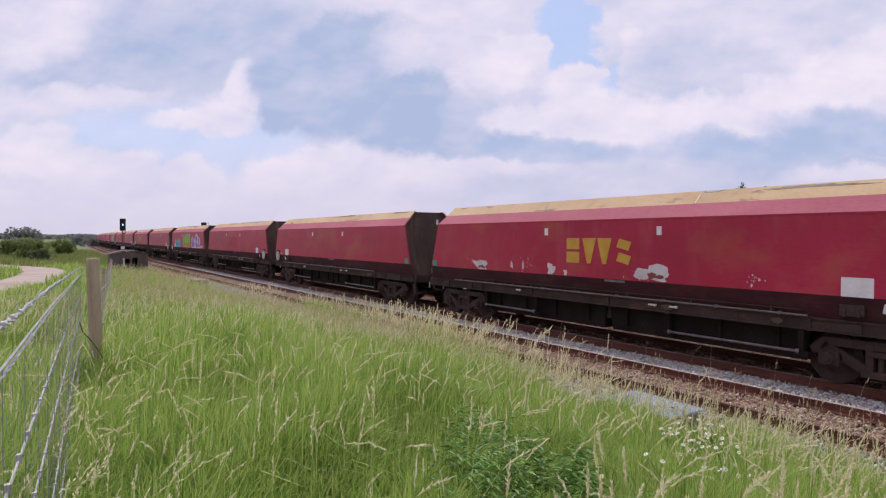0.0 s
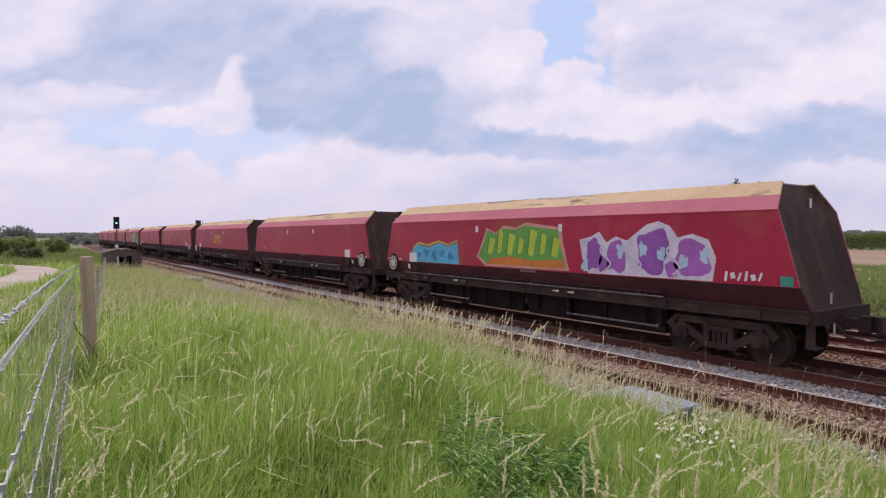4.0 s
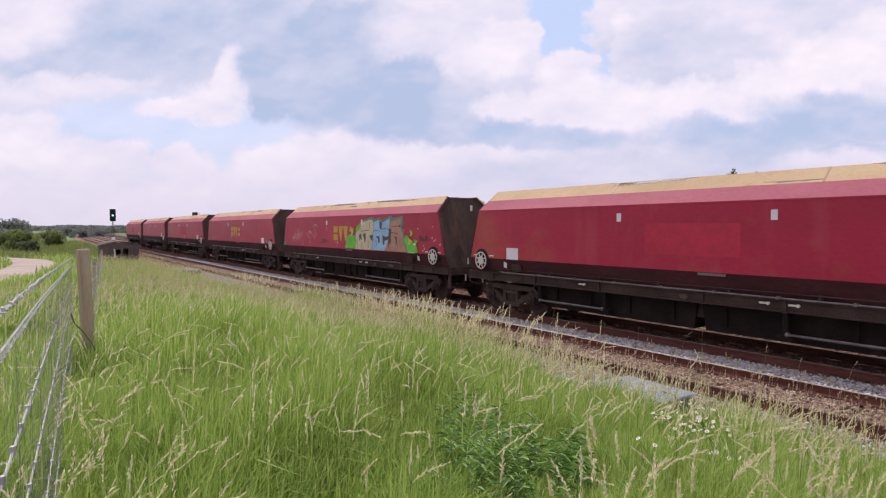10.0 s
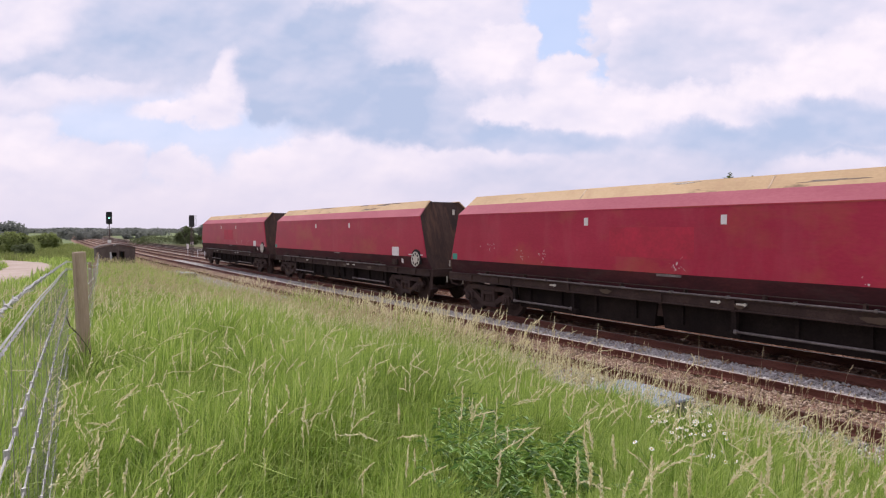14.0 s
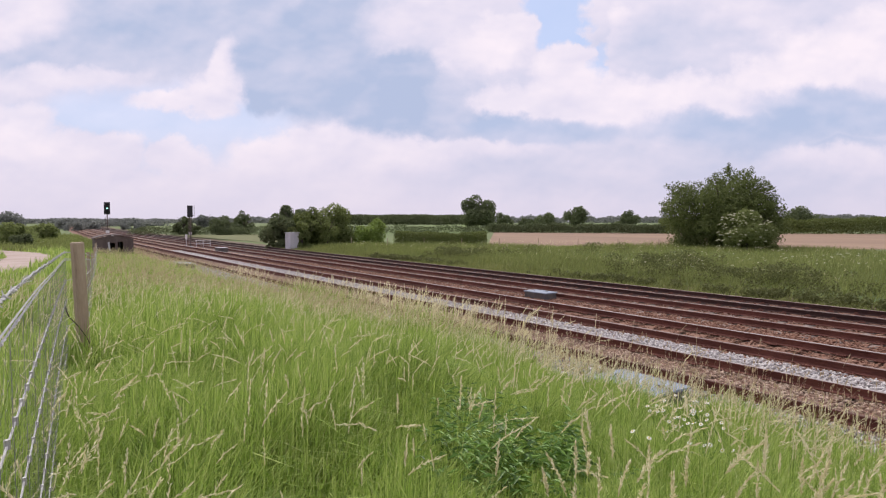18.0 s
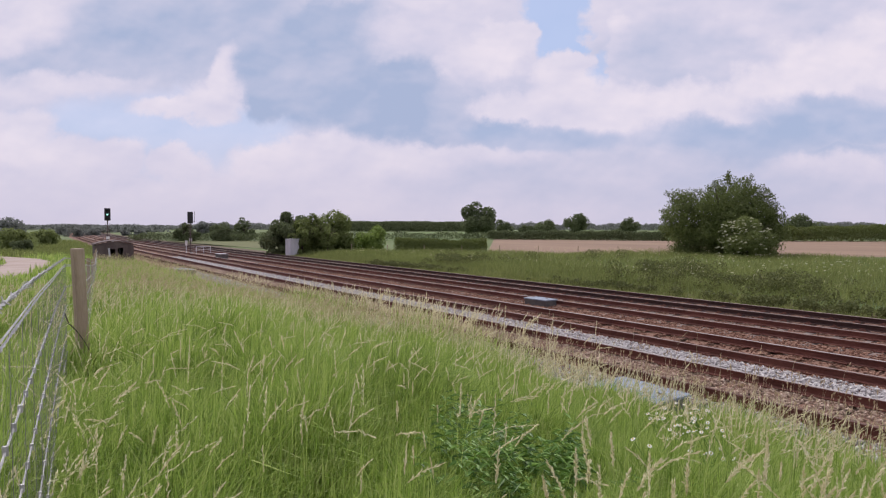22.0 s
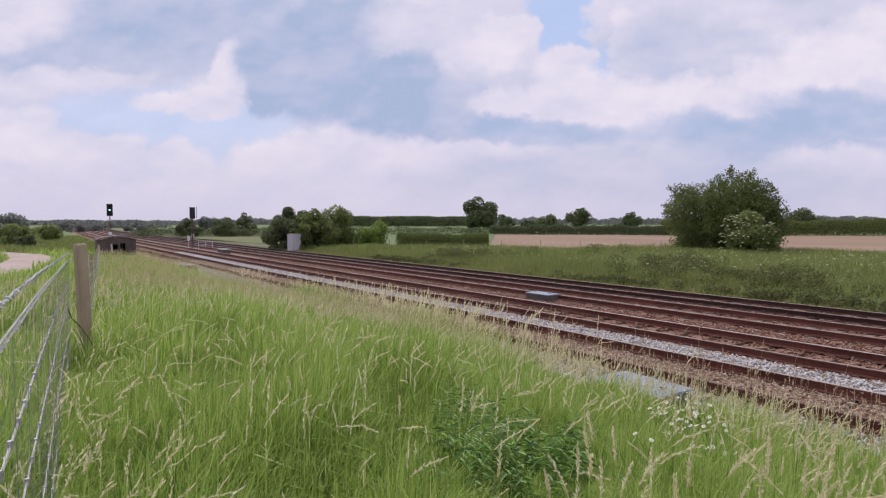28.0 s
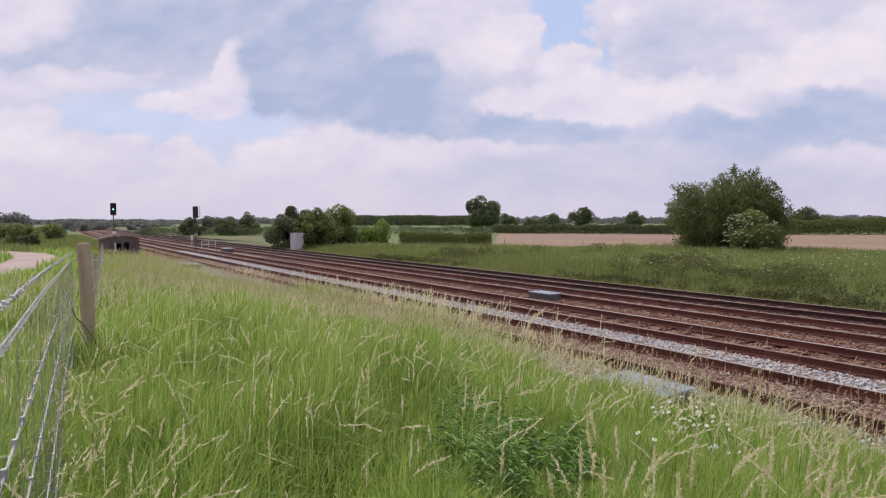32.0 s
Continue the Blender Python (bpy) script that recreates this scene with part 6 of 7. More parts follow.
def stalks():
    n = 20000
    r, a = np.sqrt(rng.uniform(1.7 ** 2, 15 ** 2, n)), rng.uniform(math.radians(80), math.radians(184), n)
    x, y = r * np.cos(a), r * np.sin(a)
    ok = in_view(x, y, 0.2) & (y - bend(x) < 7.6) & (field_noise(x, y, 0.9, 12) + rng.normal(0, 0.25, n) > -0.05)
    x, y = x[ok][:4600], y[ok][:4600]
    # fewer close by, where the green blades show
    ok = rng.uniform(0, 1, len(x)) < np.interp(np.hypot(x, y), [2, 4, 7, 11], [0.36, 0.45, 0.9, 1.0])
    x, y = x[ok], y[ok]
    seed_stalks("seeding_grass", "pale seeding grass heads over green blades", np.stack([x, y, height(x, y)], 1), rng.uniform(0.40, 0.78, len(x)), 1.0, heads=34, lean_to=0.14, spread=0.15)
    n = 300
    r, a = np.sqrt(rng.uniform(1.9 ** 2, 6 ** 2, n)), rng.uniform(math.radians(95), math.radians(182), n)
    x, y = r * np.cos(a), r * np.sin(a)
    ok = in_view(x, y, 0.1) & (y < 6.3)
    x, y = x[ok], y[ok]
    seed_stalks("nodding_grass", "arching feathery grass heads among the blades", np.stack([x, y, height(x, y)], 1), rng.uniform(0.5, 0.78, len(x)), 1.15, heads=46, lean_to=0.40, spread=0.17)
    n = 12500
    x, y = -9 - 51 * rng.uniform(0, 1, n) ** 1.3, rng.uniform(-0.6, 7.9, n)
    ok = in_view(x, y, 0.2) & (np.abs(y - FENCE_Y(x)) > -1) & ((y > FENCE_Y(x)) | (x > -14))
    x, y = x[ok], y[ok] + bend(x[ok])
    tan = field_noise(x, y, 0.45, 31) + rng.normal(0, 0.12, len(x)) > -0.14
    x, y = x[tan], y[tan]
    seed_stalks("distant_seeding_grass", "pale seeding grass far along the bank", np.stack([x, y, height(x, y)], 1), rng.uniform(0.5, 0.85, len(x)), 2.1, SEED_TAN, heads=12)
    # dry stems at the ballast edge and between the near rails
    n = 900
    x, w = -1.5 - 22 * rng.uniform(0, 1, n) ** 1.4, np.where(rng.uniform(0, 1, n) < 0.2, rng.normal(7.7, 0.4, n), rng.uniform(8.7, 10.55, n))
    seed_stalks("dry_weeds", "dry straw-coloured weeds along the ballast edge", np.stack([x, w + bend(x), np.where(w < 8, height(x, w), -0.2)], 1), rng.uniform(0.2, 0.55, n), 1.9, SEED_TAN, heads=22, lean_to=0.16, stem=SEED_TAN)
    n = 760
    x, w = -6.5 - 22 * rng.uniform(0, 1, n) ** 1.3, rng.normal(7.65, 0.25, n)
    ok = field_noise(x, w, 0.8, 41) > -0.15
    x, w = x[ok], w[ok]
    seed_stalks("edge_grass", "straw-coloured seeding grass along the ballast edge", np.stack([x, w + bend(x), height(x, w + bend(x))], 1), np.interp(-x, [6, 11, 20, 28], [0.55, 1.05, 1.05, 0.75]) * rng.uniform(0.5, 1.15, len(x)), 2.3, heads=22, lean_to=0.16, spread=0.18, stem=SEED)
    edge_tufts()
    n = 9
    x, w = np.array([-9.1, -8.3, -7.2, -6.9, -5.4, -4.9, -4.1, -3.6, -11.0]), rng.uniform(10.8, 11.4, n)
    seed_stalks("stray_stems", "single thin weed stems in the pale ballast", np.stack([x, w, np.full(n, -0.2)], 1), rng.uniform(0.45, 0.75, n), 2.2, SEED_TAN, heads=8, lean_to=0.2, stem=SEED_TAN)
    n = 330
    x, w = rng.normal(-10.8, 2.0, n), rng.normal(7.2, 0.45, n)
    seed_stalks("edge_grass", "tall straw-coloured grass tuft at the ballast edge", np.stack([x, w, height(x, w)], 1), rng.uniform(0.75, 1.3, n), 2.1, heads=26, lean_to=0.20, spread=0.2, stem=SEED)
    n = 90
    x, w = rng.uniform(-6.6, -4.5, n), rng.uniform(6.75, 7.3, n)
    seed_stalks("edge_grass", "thin green-stemmed grass before the cover slab", np.stack([x, w, height(x, w)], 1), rng.uniform(0.28, 0.62, n), 1.2, heads=18, lean_to=0.18)
    n = 48
    x = rng.uniform(-1.35, -0.62, n)
    y = 2.55 + 0.55 * x + 0.75 * (x + 1.0) + rng.normal(0, 0.12, n)
    seed_stalks("tall_seeding_grass", "tall ripe seeding grass close by", np.stack([x, y, height(x, y)], 1), rng.uniform(0.50, 0.76, n), 1.0, heads=80, lean_to=0.18, spread=0.26)
    n = 60
    x, y = rng.uniform(-3.4, -1.3, n), rng.uniform(2.9, 5.6, n)
    seed_stalks("tall_seeding_grass", "tall ripe seeding grass near the ballast", np.stack([x, y, height(x, y)], 1), rng.uniform(0.5, 0.75, n), 1.25, heads=44, lean_to=0.22, spread=0.20)
    n = 55
    x = rng.uniform(-7.5, -0.8, n)
    w = rng.normal(7.0, 0.5, n) + 0.08 * (-x - 4)
    seed_stalks("tall_seeding_grass", "straw-coloured seeding grass along the stony shoulder", np.stack([x, w, height(x, w)], 1), rng.uniform(0.35, 0.7, n), 1.7, SEED_TAN, heads=30, lean_to=0.16, stem=SEED_TAN)
    n = 90
    x = rng.uniform(-4.6, -1.6, n)
    y = FENCE_Y(x) + rng.uniform(-0.3, 0.2, n)
    seed_stalks("fence_weeds", "dry grass heads tangled in the fence mesh", np.stack([x, y, height(x, y)], 1), rng.uniform(0.45, 0.8, n), 1.2, heads=18)


stalks()


def leaf_cloud(centres, radii, n, size, squash=1.0, shell=0.55, tilt=0.7):
    """Small two-triangle leaves scattered through overlapping clumps."""
    centres, radii = np.asarray(centres, float), np.asarray(radii, float)
    vol = radii ** 2.2
    pick = rng.choice(len(centres), n, p=vol / vol.sum())
    d = rng.normal(0, 1, (n, 3))
    d /= np.linalg.norm(d, axis=1)[:, None]
    rad = radii[pick] * rng.uniform(shell, 1.0, n) ** 0.6
    p = centres[pick] + d * rad[:, None] * np.array([1, 1, squash])
    nrm = d + rng.normal(0, tilt, (n, 3))
    nrm /= np.linalg.norm(nrm, axis=1)[:, None]
    s = np.cross(nrm, rng.normal(0, 1, (n, 3)))
    s /= np.linalg.norm(s, axis=1)[:, None]
    t = np.cross(nrm, s)
    k = size * rng.uniform(0.55, 1.3, (n, 1))
    V = np.stack([p - s * k, p + t * k * 0.55, p + s * k, p - t * k * 0.55], 1).reshape(-1, 3)
    b = 4 * np.arange(n)[:, None]
    return V, np.concatenate([b + [0, 1, 2], b + [0, 2, 3]])


def crown_clumps(h, w, base, n, seed, ragged=0.16, puff=(0.12, 0.20)):
    """Clump centres filling an uneven dome from base height up to h."""
    r = np.random.default_rng(seed)
    C, R = [], []
    while len(C) < n:
        p = r.uniform(-1, 1, 3)
        if p[0] ** 2 + p[1] ** 2 + max(0, p[2]) ** 2 + (0.5 * min(0, p[2])) ** 2 > 1:
            continue
        k = 0.80 + ragged * math.sin(3.1 * math.atan2(p[1], p[0]) + seed) + r.uniform(-0.1, 0.1)
        zc = base + (h - base) * (0.42 + 0.52 * p[2] * k)
        C.append((p[0] * w / 2 * k * 0.86, p[1] * w / 2 * k * 0.86, zc)), R.append(w * r.uniform(*puff))
    return np.array(C), np.array(R)


def tree(name, label, category, x, y, h, w, leaf, size, count, base=0.0, clumps=34, seed=1, twigs=0, group="", puff=(0.12, 0.20), outline=None, ragged=0.16):
    g = float(height(x, y))
    t = thing(name, label, category, group, at=pose(x, y, g))
    sh = Shape()
    r = random.Random(seed)
    tr = max(0.05, 0.028 * h)
    sh.tube([(0, 0, -0.2), (0.03 * h * r.uniform(-1, 1), 0.02 * h, 0.25 * h), (0.05 * h * r.uniform(-1, 1), 0, 0.55 * h)], tr, 8, tr * 0.5)
    for i in range(9):
        a, f = 2.4 * i + r.uniform(0, 1), r.uniform(0.16, 0.5)
        q = (math.cos(a) * w * 0.33, math.sin(a) * w * 0.33, h * r.uniform(0.5, 0.82))
        sh.tube([(0, 0, f * h * 0.7), (q[0] * 0.4, q[1] * 0.4, (f * h * 0.7 + q[2]) / 2 + 0.04 * h), q], tr * 0.45, 6, tr * 0.1)
    part("trunk", sh.mesh("trunk", BARK), t, "dark branching trunk")
    C, R = crown_clumps(h, w, base, clumps, seed, ragged, puff)
    if outline:
        # an uneven top, by the distance across the line of sight
        across = np.array([-y, x]) / -math.hypot(x, y)
        side = np.clip((C[:, :2] @ across) / (w / 2), -1.1, 1.1)
        C[:, 2] *= np.interp(side, *outline) / np.interp(side, (-1.1, -0.8, -0.4, 0, 0.4, 0.8, 1.1), (0.35, 0.62, 0.88, 0.93, 0.88, 0.62, 0.35))
    V, F = leaf_cloud(C, R, count, size)
    if twigs:
        tops = C[np.argsort(C[:, 2] + 0.5 * np.hypot(C[:, 0], C[:, 1]))[-twigs:]]
        out = tops - np.array([0, 0, h * 0.45])
        out /= np.linalg.norm(out, axis=1)[:, None]
        reach = np.concatenate([tops + out * w * k for k in (0.03, 0.05, 0.07, 0.085)])
        V2, F2 = leaf_cloud(reach, np.full(len(reach), w * 0.022), len(reach) * 28, size * 0.8, shell=0.1)
        F = np.concatenate([F, F2 + len(V)])
        V = np.concatenate([V, V2])
    part("crown", soup("crown", V, F, leaf), t, "uneven leafy crown")
    return t


LEAF_HAW = shader("deep_hawthorn_leaves", [(0.078, 0.102, 0.034), (0.13, 0.16, 0.052), (0.20, 0.24, 0.085)], 0.6, scale=0.5, island=0.4, bump=0, through_light=0.45, per_object=False, spec=0.2)


def hawthorn():
    tree("hawthorn_tree", "broad dark green hawthorn tree with ragged twiggy crown", "tree", -31.0, 55.0, 7.8, 13.4, LEAF_HAW, 0.10, 72000, -0.6, 260, 3, twigs=70, puff=(0.055, 0.105), ragged=0.05,
         outline=((-1.1, -0.85, -0.55, -0.25, 0.0, 0.25, 0.5, 0.8, 1.1), (0.36, 0.66, 0.93, 1.02, 1.05, 0.93, 0.80, 0.62, 0.44)))
    e = tree("elder_bush", "rounded elder bush with creamy white flower heads", "bush", -26.7, 51.2, 3.9, 5.6, LEAF_PALE, 0.10, 16000, 0.1, 46, 5, puff=(0.09, 0.15))
    C, R = crown_clumps(4.1, 6.2, 0.2, 260, 9, 0.1)
    V, F = leaf_cloud(C + np.array([0.12, -0.55, 0.1]), np.full(260, 0.12), 4600, 0.042, 0.4, 0.2)
    tagged(part("flower_heads", soup("flower_heads", V, F, ELDER), e, "creamy white flower heads"), kind="stuff")


hawthorn()
FAR_TREES = [
    ("oak_tree", "spreading dark green oak at a field corner", "tree", -122, 97.6, 8.6, 10.6, LEAF_DARK, 0.34, 9000, 1.4, 44),
    ("hawthorn_bush", "dark dense hawthorn thicket by the railway", "bush", -58.5, 21.4, 4.5, 4.9, LEAF_DARK, 0.16, 6000, 0.1, 30),
    ("hawthorn_bush", "dark dense hawthorn thicket by the railway", "bush", -59.5, 23.4, 4.9, 4.6, LEAF_DARK, 0.16, 5500, 0.1, 30),
    ("hawthorn_bush", "dark dense hawthorn thicket by the railway", "bush", -57.4, 23.8, 4.6, 4.4, LEAF, 0.16, 5000, 0.1, 26),
    ("hawthorn_bush", "dark dense hawthorn thicket by the railway", "bush", -57.6, 26.8, 5.1, 5.7, LEAF_PALE, 0.16, 7000, 0.1, 34),
    ("elder_bush", "pale green elder bush before the thicket", "bush", -55.6, 22.4, 3.5, 3.2, LEAF_PALE, 0.12, 2600, 0.1, 20),
    ("elder_bush", "pale green elder bush before the thicket", "bush", -55.2, 24.9, 3.7, 3.4, LEAF_PALE, 0.12, 2600, 0.1, 20),
    ("round_bush", "bright green rounded bush at the field edge", "bush", -55.8, 30.3, 3.0, 4.0, LEAF_LIGHT, 0.13, 4500, 0.0, 26),
    ("field_tree", "distant dark hedgerow tree", "tree", -250, 278, 12.0, 15.5, LEAF_DARK, 0.8, 2200, 1.0, 24),
    ("field_tree", "distant dark hedgerow tree", "tree", -206, 207, 6.8, 12.5, LEAF_DARK, 0.7, 1800, 0.0, 22),
    ("field_tree", "distant dark hedgerow tree", "tree", -197, 172, 6.0, 7.2, LEAF_DARK, 0.6, 1200, 0.5, 18),
    ("field_tree", "distant dark hedgerow tree", "tree", -191, 180, 4.3, 5.8, LEAF_DARK, 0.6, 900, 0.0, 16),
    ("field_tree", "distant dark hedgerow tree", "tree", -183, 240, 7.4, 10.5, LEAF_DARK, 0.7, 1500, 0.0, 20),
    ("field_tree", "dark rounded tree in the field hedge", "tree", -69, 159, 6.0, 8.8, LEAF_DARK, 0.45, 2600, 0.0, 24),
    ("field_tree", "distant dark hedgerow tree", "tree", -114.5, 30.8, 3.8, 4.6, LEAF_DARK, 0.3, 1600, 0.0, 20),
    ("field_tree", "distant dark hedgerow tree", "tree", -117, 35.4, 4.6, 4.2, LEAF_DARK, 0.3, 1600, 0.0, 20),
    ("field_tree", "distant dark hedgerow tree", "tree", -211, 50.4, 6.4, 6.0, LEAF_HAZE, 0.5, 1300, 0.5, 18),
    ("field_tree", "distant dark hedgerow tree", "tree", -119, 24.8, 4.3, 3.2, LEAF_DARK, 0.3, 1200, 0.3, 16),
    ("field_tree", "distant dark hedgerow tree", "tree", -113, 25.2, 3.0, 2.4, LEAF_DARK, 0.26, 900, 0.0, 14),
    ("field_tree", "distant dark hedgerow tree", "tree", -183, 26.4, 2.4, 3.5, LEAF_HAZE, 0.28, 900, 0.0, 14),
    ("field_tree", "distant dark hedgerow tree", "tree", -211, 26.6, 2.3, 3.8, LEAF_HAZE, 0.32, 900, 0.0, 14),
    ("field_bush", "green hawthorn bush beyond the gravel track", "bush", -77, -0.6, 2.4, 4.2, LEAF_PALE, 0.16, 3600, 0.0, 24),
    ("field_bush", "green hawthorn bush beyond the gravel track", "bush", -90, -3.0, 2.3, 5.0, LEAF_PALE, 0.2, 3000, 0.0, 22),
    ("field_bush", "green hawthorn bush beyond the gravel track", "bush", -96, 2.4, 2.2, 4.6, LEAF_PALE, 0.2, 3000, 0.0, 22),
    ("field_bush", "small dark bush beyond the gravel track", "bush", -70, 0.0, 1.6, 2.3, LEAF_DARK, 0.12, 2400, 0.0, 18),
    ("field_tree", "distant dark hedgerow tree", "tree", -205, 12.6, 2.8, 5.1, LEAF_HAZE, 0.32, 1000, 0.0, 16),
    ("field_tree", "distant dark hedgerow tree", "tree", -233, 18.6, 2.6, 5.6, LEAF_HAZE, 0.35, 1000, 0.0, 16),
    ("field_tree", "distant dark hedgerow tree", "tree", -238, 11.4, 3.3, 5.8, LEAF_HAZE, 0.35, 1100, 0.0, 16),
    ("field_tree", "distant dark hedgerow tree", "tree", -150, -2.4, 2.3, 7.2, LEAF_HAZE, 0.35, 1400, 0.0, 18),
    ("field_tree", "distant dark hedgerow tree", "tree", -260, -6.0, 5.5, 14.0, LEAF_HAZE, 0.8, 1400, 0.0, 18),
]
for i, row in enumerate(FAR_TREES):
    far = row[0] == "field_tree"
    tree(*row[:6], row[6] * (1.25 if row[2] == "tree" else 1.0), row[7], row[8] * (0.62 if far else 0.8), int(row[9] * (2.4 if far else 1.6)), *row[10:], seed=20 + i,
         group="hedgerow trees" if far else "", puff=(0.09, 0.15) if row[0] == "oak_tree" else (0.11, 0.18))


def hedge(name, label, p, q, h, w, leaf, size, count, seed=0, rough=0.25, kind="stuff"):
    """A long hedge or belt of trees between two points, its top uneven."""
    size, count = size * 0.5, int(count * 2.8)
    p, q = np.array(p, float), np.array(q, float)
    run_, wide = np.linalg.norm(q - p), (q - p) / np.linalg.norm(q - p)
    f, o = rng.uniform(-0.01, 1.01, count), rng.normal(0, 0.3, count) * w
    s_ = f * run_ / h
    top = 1 + rough * 0.5 * (np.sin(0.9 * s_ + seed) + 0.7 * np.sin(2.1 * s_ + 2 * seed) + 0.5 * np.sin(4.7 * s_ + 3 * seed) + 0.3 * np.sin(9.1 * s_))
    z = h * np.clip(top, 0.35, 2) * np.sqrt(np.clip(1 - (o / (0.75 * w)) ** 2, 0.15, 1)) * rng.uniform(0, 1, count) ** 0.6
    c = p[None] + wide[None] * (f * run_)[:, None] + np.array([-wide[1], wide[0]])[None] * o[:, None]
    V, F = leaf_cloud(np.column_stack([c, z]), np.full(count, size * 0.4), count, size, tilt=0.3)
    thing(name, label, "hedge" if "hedge" in name else "wood", kind=kind, mesh=soup(name, V, F, leaf))


hedge("field_hedge", "dense green hedge at the field corner", (-55.2, 33.0), (-48.6, 40.0), 1.45, 2.2, LEAF, 0.11, 18000, 1, 0.12)
hedge("boundary_hedge", "long dark green hedge behind the bare field", (-103, 86), (-73, 107), 2.0, 3.0, LEAF_DARK, 0.26, 16000, 2, 0.15)
hedge("boundary_hedge", "long dark green hedge behind the bare field", (-73, 107), (-30, 158), 3.2, 4.0, LEAF, 0.3, 24000, 3, 0.12)
hedge("boundary_hedge", "long dark green hedge behind the bare field", (-30, 158), (60, 240), 3.4, 5.0, LEAF_DARK, 0.4, 18000, 4, 0.15)
hedge("boundary_hedge", "dark hedge beyond the railway pasture", (-125, 17), (-106, 38), 1.5, 2.4, LEAF_DARK, 0.22, 4500, 5, 0.2)
hedge("boundary_hedge", "dark hedge beyond the railway pasture", (-106, 38), (-104, 86), 1.6, 2.4, LEAF_DARK, 0.25, 5000, 6, 0.2)
hedge("boundary_hedge", "dark hedge beyond the gravel track", (-82, -0.5), (-150, 3.5), 1.6, 2.6, LEAF_PALE, 0.25, 5000, 7, 0.2)
hedge("distant_wood", "dark flat-topped plantation on the skyline", (-365, 175), (-330, 275), 7.0, 16, LEAF_DARK, 1.0, 16000, 8, 0.05)
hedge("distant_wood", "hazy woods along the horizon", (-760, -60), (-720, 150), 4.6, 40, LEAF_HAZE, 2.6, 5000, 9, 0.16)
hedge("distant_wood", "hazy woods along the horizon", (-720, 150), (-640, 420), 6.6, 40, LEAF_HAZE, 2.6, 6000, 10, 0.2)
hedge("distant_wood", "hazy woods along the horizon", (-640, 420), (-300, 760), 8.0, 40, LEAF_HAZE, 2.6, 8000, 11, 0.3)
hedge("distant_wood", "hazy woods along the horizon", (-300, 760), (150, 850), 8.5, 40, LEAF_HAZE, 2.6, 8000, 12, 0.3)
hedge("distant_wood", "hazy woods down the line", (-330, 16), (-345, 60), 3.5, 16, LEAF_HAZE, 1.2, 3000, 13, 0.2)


BRAMBLE = shader("bramble_leaves", [(0.075, 0.065, 0.032), (0.125, 0.14, 0.05), (0.21, 0.235, 0.085)], 0.7, scale=0.3, island=0.4, bump=0, through_light=0.35, per_object=False, spec=0.2)


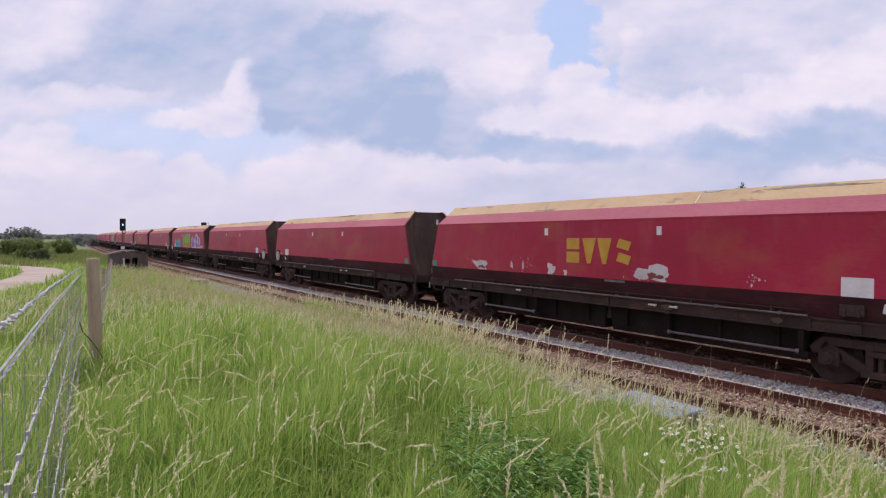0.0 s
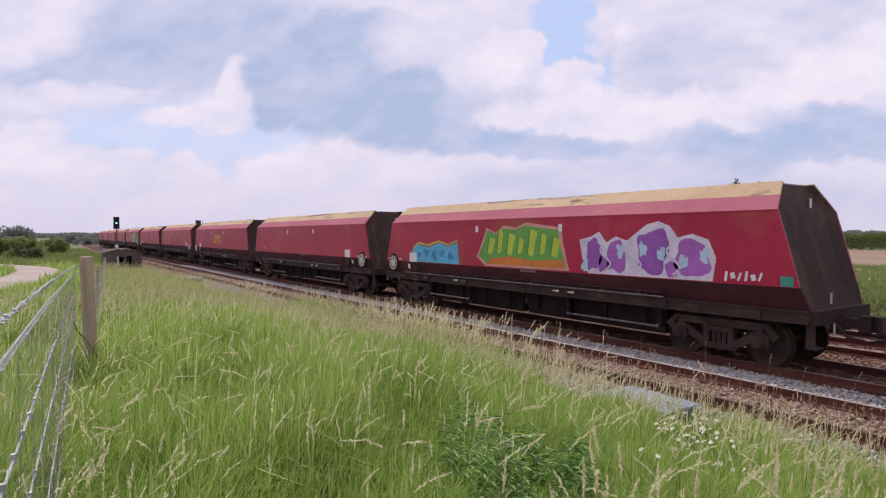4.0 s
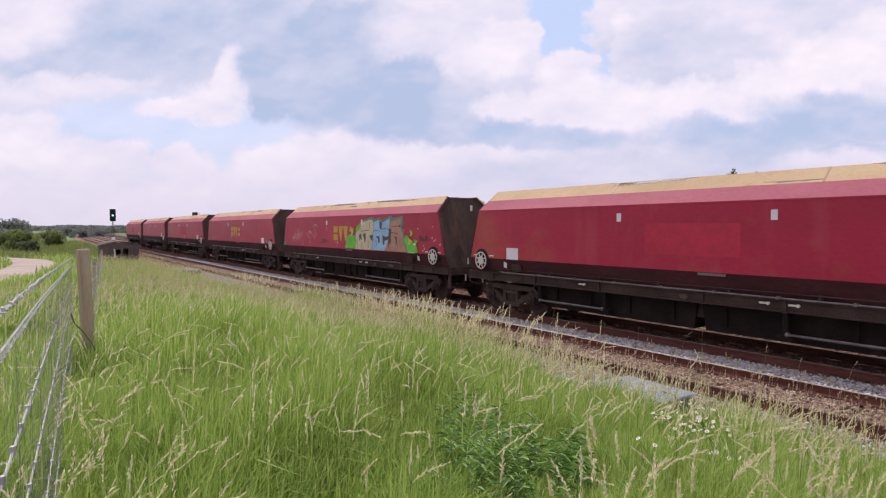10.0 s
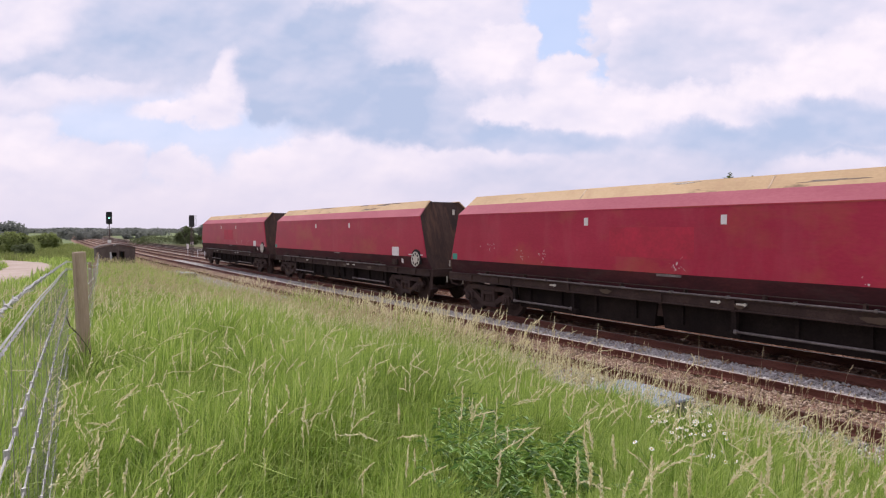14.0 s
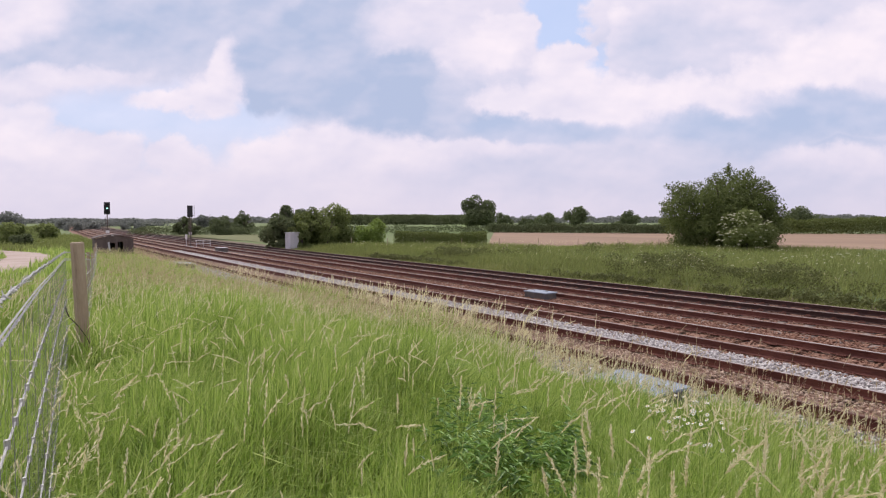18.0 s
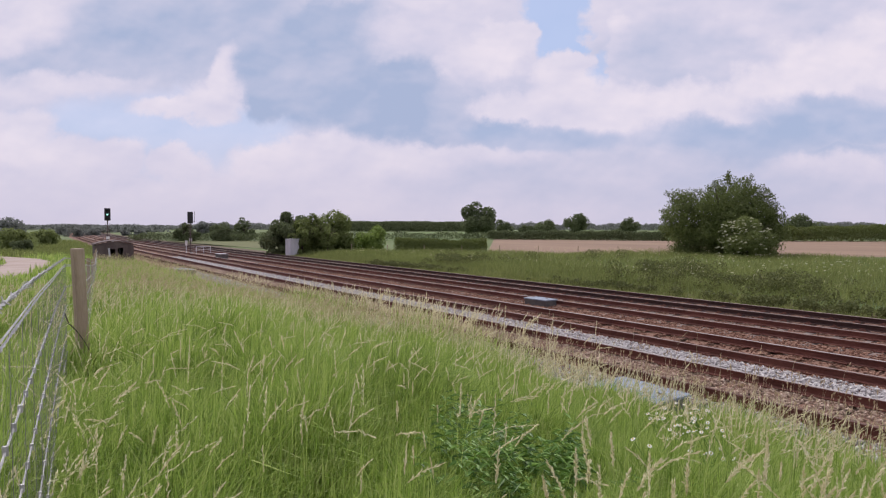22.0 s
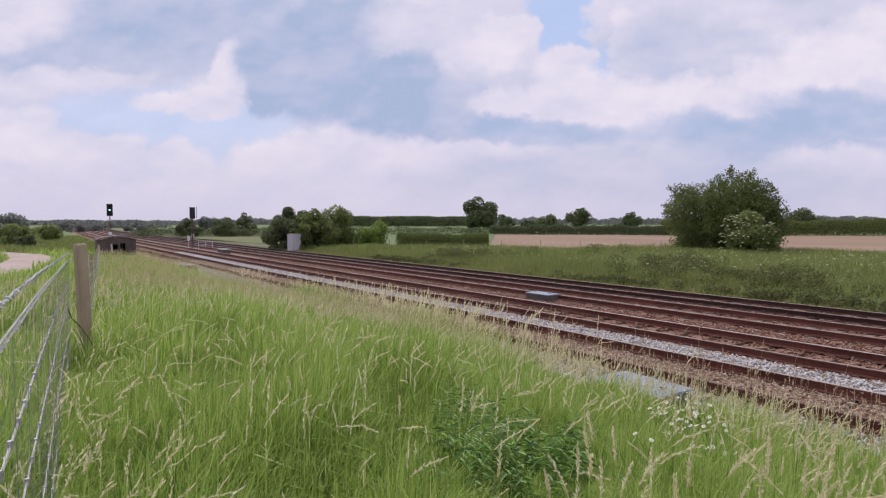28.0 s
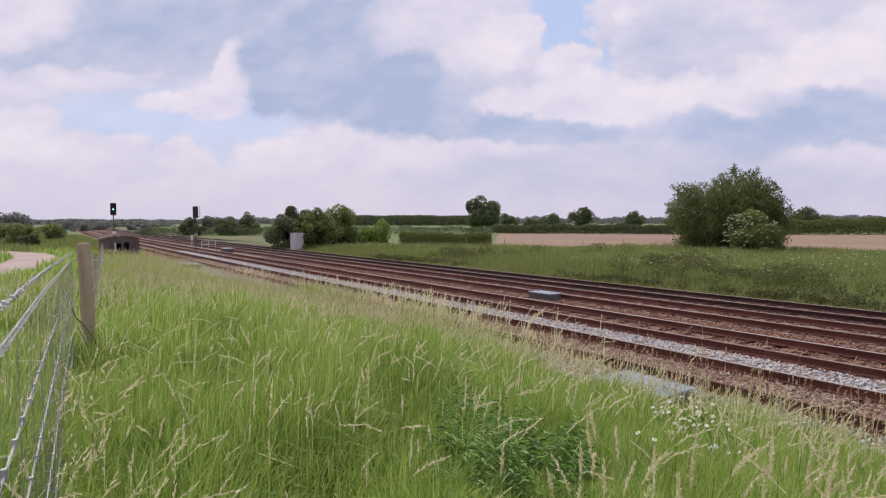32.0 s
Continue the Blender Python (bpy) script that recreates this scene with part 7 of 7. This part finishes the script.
def far_verge():
    n = 190000
    x = rng.uniform(-75, 4, n)
    w = 20.55 + rng.uniform(0, 1, n) ** 1.7 * 38
    y = w + bend(x)
    depth = -0.82 * x + 0.575 * y
    ok = in_view(x, y, 3) & (depth < 60) & (depth > 14)
    x, y, depth = x[ok], y[ok], depth[ok]
    w = y - bend(x)
    tall = np.clip(0.75 + 0.6 * field_noise(x, y, 0.35, 17) + 0.4 * field_noise(x, y, 1.3, 18), 0.3, 1.6)
    h = rng.uniform(0.35, 0.75, len(x)) * tall * np.interp(w, [20.55, 22.2], [0.35, 1])
    V, F = blades(np.stack([x, y, np.where(w < 24.4, np.maximum(height(x, y), -0.12), height(x, y)) - 0.02], 1), h, rng.uniform(0.015, 0.04, len(x)), np.clip(rng.normal(0.4, 0.25, len(x)), 0, 1), WEED, "")
    thing("verge_grass", "rough grass and weeds on the far railway verge", "grass", kind="stuff", mesh=soup("verge_grass", V, F, WEED))
    n = 1300
    x, w = rng.uniform(-48, 2, n), rng.uniform(22.0, 40, n)
    y = w + bend(x)
    keep = in_view(x, y, 2) & (field_noise(x, y, 0.25, 25) + rng.normal(0, 0.10, n) > 0.20) & (-0.82 * x + 0.575 * y < 52)
    x, y = x[keep], y[keep]
    R = rng.uniform(0.18, 0.62, len(x))
    C = np.stack([x, y, height(x, y) + R * 0.8], 1)
    V, F = leaf_cloud(C, R, 170 * len(C), 0.05, 0.8)
    thing("bramble_patches", "low dark bramble clumps on the far verge", "bramble", kind="stuff", mesh=soup("bramble_patches", V, F, BRAMBLE))
    n = 420
    x, w = rng.uniform(-42, 1, n), rng.normal(21.5, 0.35, n)
    keep = field_noise(x, w, 0.5, 52) + rng.normal(0, 0.1, n) > -0.05
    x, w = x[keep], np.maximum(w[keep], 20.9)
    R = rng.uniform(0.10, 0.26, len(x))
    V, F = leaf_cloud(np.stack([x, w + bend(x), -0.12 + R * 0.7], 1), R, 90 * len(x), 0.045, 0.9)
    thing("verge_scrub", "low brown and green scrub at the verge foot", "scrub", kind="stuff", mesh=soup("verge_scrub", V, F, BRAMBLE))
    n = 420
    x, w = rng.uniform(-44, -2, n), rng.uniform(24, 40, n)
    keep = in_view(x, w, 1) & (field_noise(x, w, 0.2, 61) + rng.normal(0, 0.15, n) + 0.02 * (x + 20) > 0.22)
    x, w = x[keep], w[keep]
    V, F = leaf_cloud(np.stack([x, w, height(x, w) + rng.uniform(0.45, 0.8, len(x))], 1), np.full(len(x), 0.07), 22 * len(x), 0.019, 0.3, 0.1)
    thing("verge_umbels", "creamy white umbel flowers on the far verge", "flowers", kind="stuff", mesh=soup("verge_umbels", V, F, ELDER))
    n = 1100
    x, w = rng.uniform(-60, 0, n), rng.uniform(23, 46, n)
    y = w + bend(x)
    keep = in_view(x, y, 1) & (-0.82 * x + 0.575 * y < 56)
    x, y = x[keep], y[keep]
    seed_stalks("verge_seed_heads", "pale dry seed heads on the far verge", np.stack([x, y, height(x, y)], 1), rng.uniform(0.6, 1.0, len(x)), 2.6, heads=7)


far_verge()


def nettles():
    """A clump of broad-leaved dark weeds in the near grass."""
    spots = []
    for cx, cy, r, n in ((-2.31, 2.08, 0.40, 46), (-2.89, 2.34, 0.30, 22), (-2.32, 2.50, 0.22, 12), (-3.6, 3.25, 0.14, 8)):
        a, q = rng.uniform(0, 6.28, n), r * np.sqrt(rng.uniform(0, 1, n))
        spots += [(cx + q[i] * math.cos(a[i]), cy + q[i] * math.sin(a[i])) for i in range(n)]
    V, F, b = [], [], 0
    for x, y in spots:
        z0, h, lx, ly = float(height(x, y)), rng.uniform(0.18, 0.42), *rng.normal(0, 0.09, 2)
        for k in range(9):
            f = 0.25 + 0.75 * k / 8
            p = np.array([x + lx * f, y + ly * f, z0 + h * f])
            for s in (0, math.pi):
                a = k * 1.57 + s + rng.uniform(-0.3, 0.3)
                L_ = 0.100 * (1.15 - 0.55 * f) * rng.uniform(0.7, 1.3)
                d = np.array([math.cos(a), math.sin(a), rng.uniform(-0.2, 0.75)])
                e = np.array([-math.sin(a), math.cos(a), rng.uniform(-0.4, 0.4)]) * L_ * 0.12
                V += [p, p + d * L_ * 0.45 + e, p + d * L_ - np.array([0, 0, L_ * 0.35]), p + d * L_ * 0.45 - e]
                F += [(b, b + 1, b + 2), (b, b + 2, b + 3)]
                b += 4
        V += [np.array([x - 0.003, y, z0]), np.array([x + 0.003, y, z0]), np.array([x + lx, y + ly, z0 + h])]
        F.append((b, b + 1, b + 2))
        b += 3
    thing("nettle_clump", "dark green broad-leaved nettles among the grass", "weeds", kind="stuff", mesh=soup("nettle_clump", V, F, NETTLE))


nettles()


def daisy_mesh(kind):
    sh = Shape()
    if kind == "petal":
        for k in range(11):
            a = 2 * math.pi * k / 11
            c, s = math.cos(a), math.sin(a)
            sh.prism([(0.0035 * c, 0.0035 * s, 0), (0.009 * c - 0.004 * s, 0.009 * s + 0.004 * c, 0.003), (0.0155 * c, 0.0155 * s, 0.0), (0.009 * c + 0.004 * s, 0.009 * s - 0.004 * c, 0.003)], (0, 0, 0.0012))
        return sh.mesh("petals", PETAL)
    if kind == "eye":
        return sh.disc((0, 0, 0.004), (0, 0, 1), 0.0045, 0.005, 8).mesh("centre", POLLEN)
    return sh.tube([(0.02, 0.01, -0.42), (0.01, 0.0, -0.2), (0, 0, 0)], 0.0022, 4).mesh("stem", NETTLE)


def daisies():
    petal, eye, stem = daisy_mesh("petal"), daisy_mesh("eye"), daisy_mesh("stem")
    r = random.Random(4)
    for i in range(66):
        f = r.betavariate(2.0, 2.4)
        x, y = -1.75 - 2.0 * f + r.gauss(0, 0.16), 2.85 + 2.9 * f + r.gauss(0, 0.16)
        if i > 54:
            x, y = r.gauss(-4.9, 0.4), r.gauss(6.9, 0.25)
        z = float(height(x, y)) + r.uniform(0.36, 0.52)
        d = thing("daisy", "white ox-eye daisy with yellow centre in the grass", "flower", "daisies in the grass", at=pose(x, y, z, r.uniform(0, 45), r.uniform(-30, 30), r.uniform(-30, 30)))
        part("petals", petal, d)
        part("centre", eye, d, "yellow centre")
        part("stem", stem, d)


daisies()

motions()
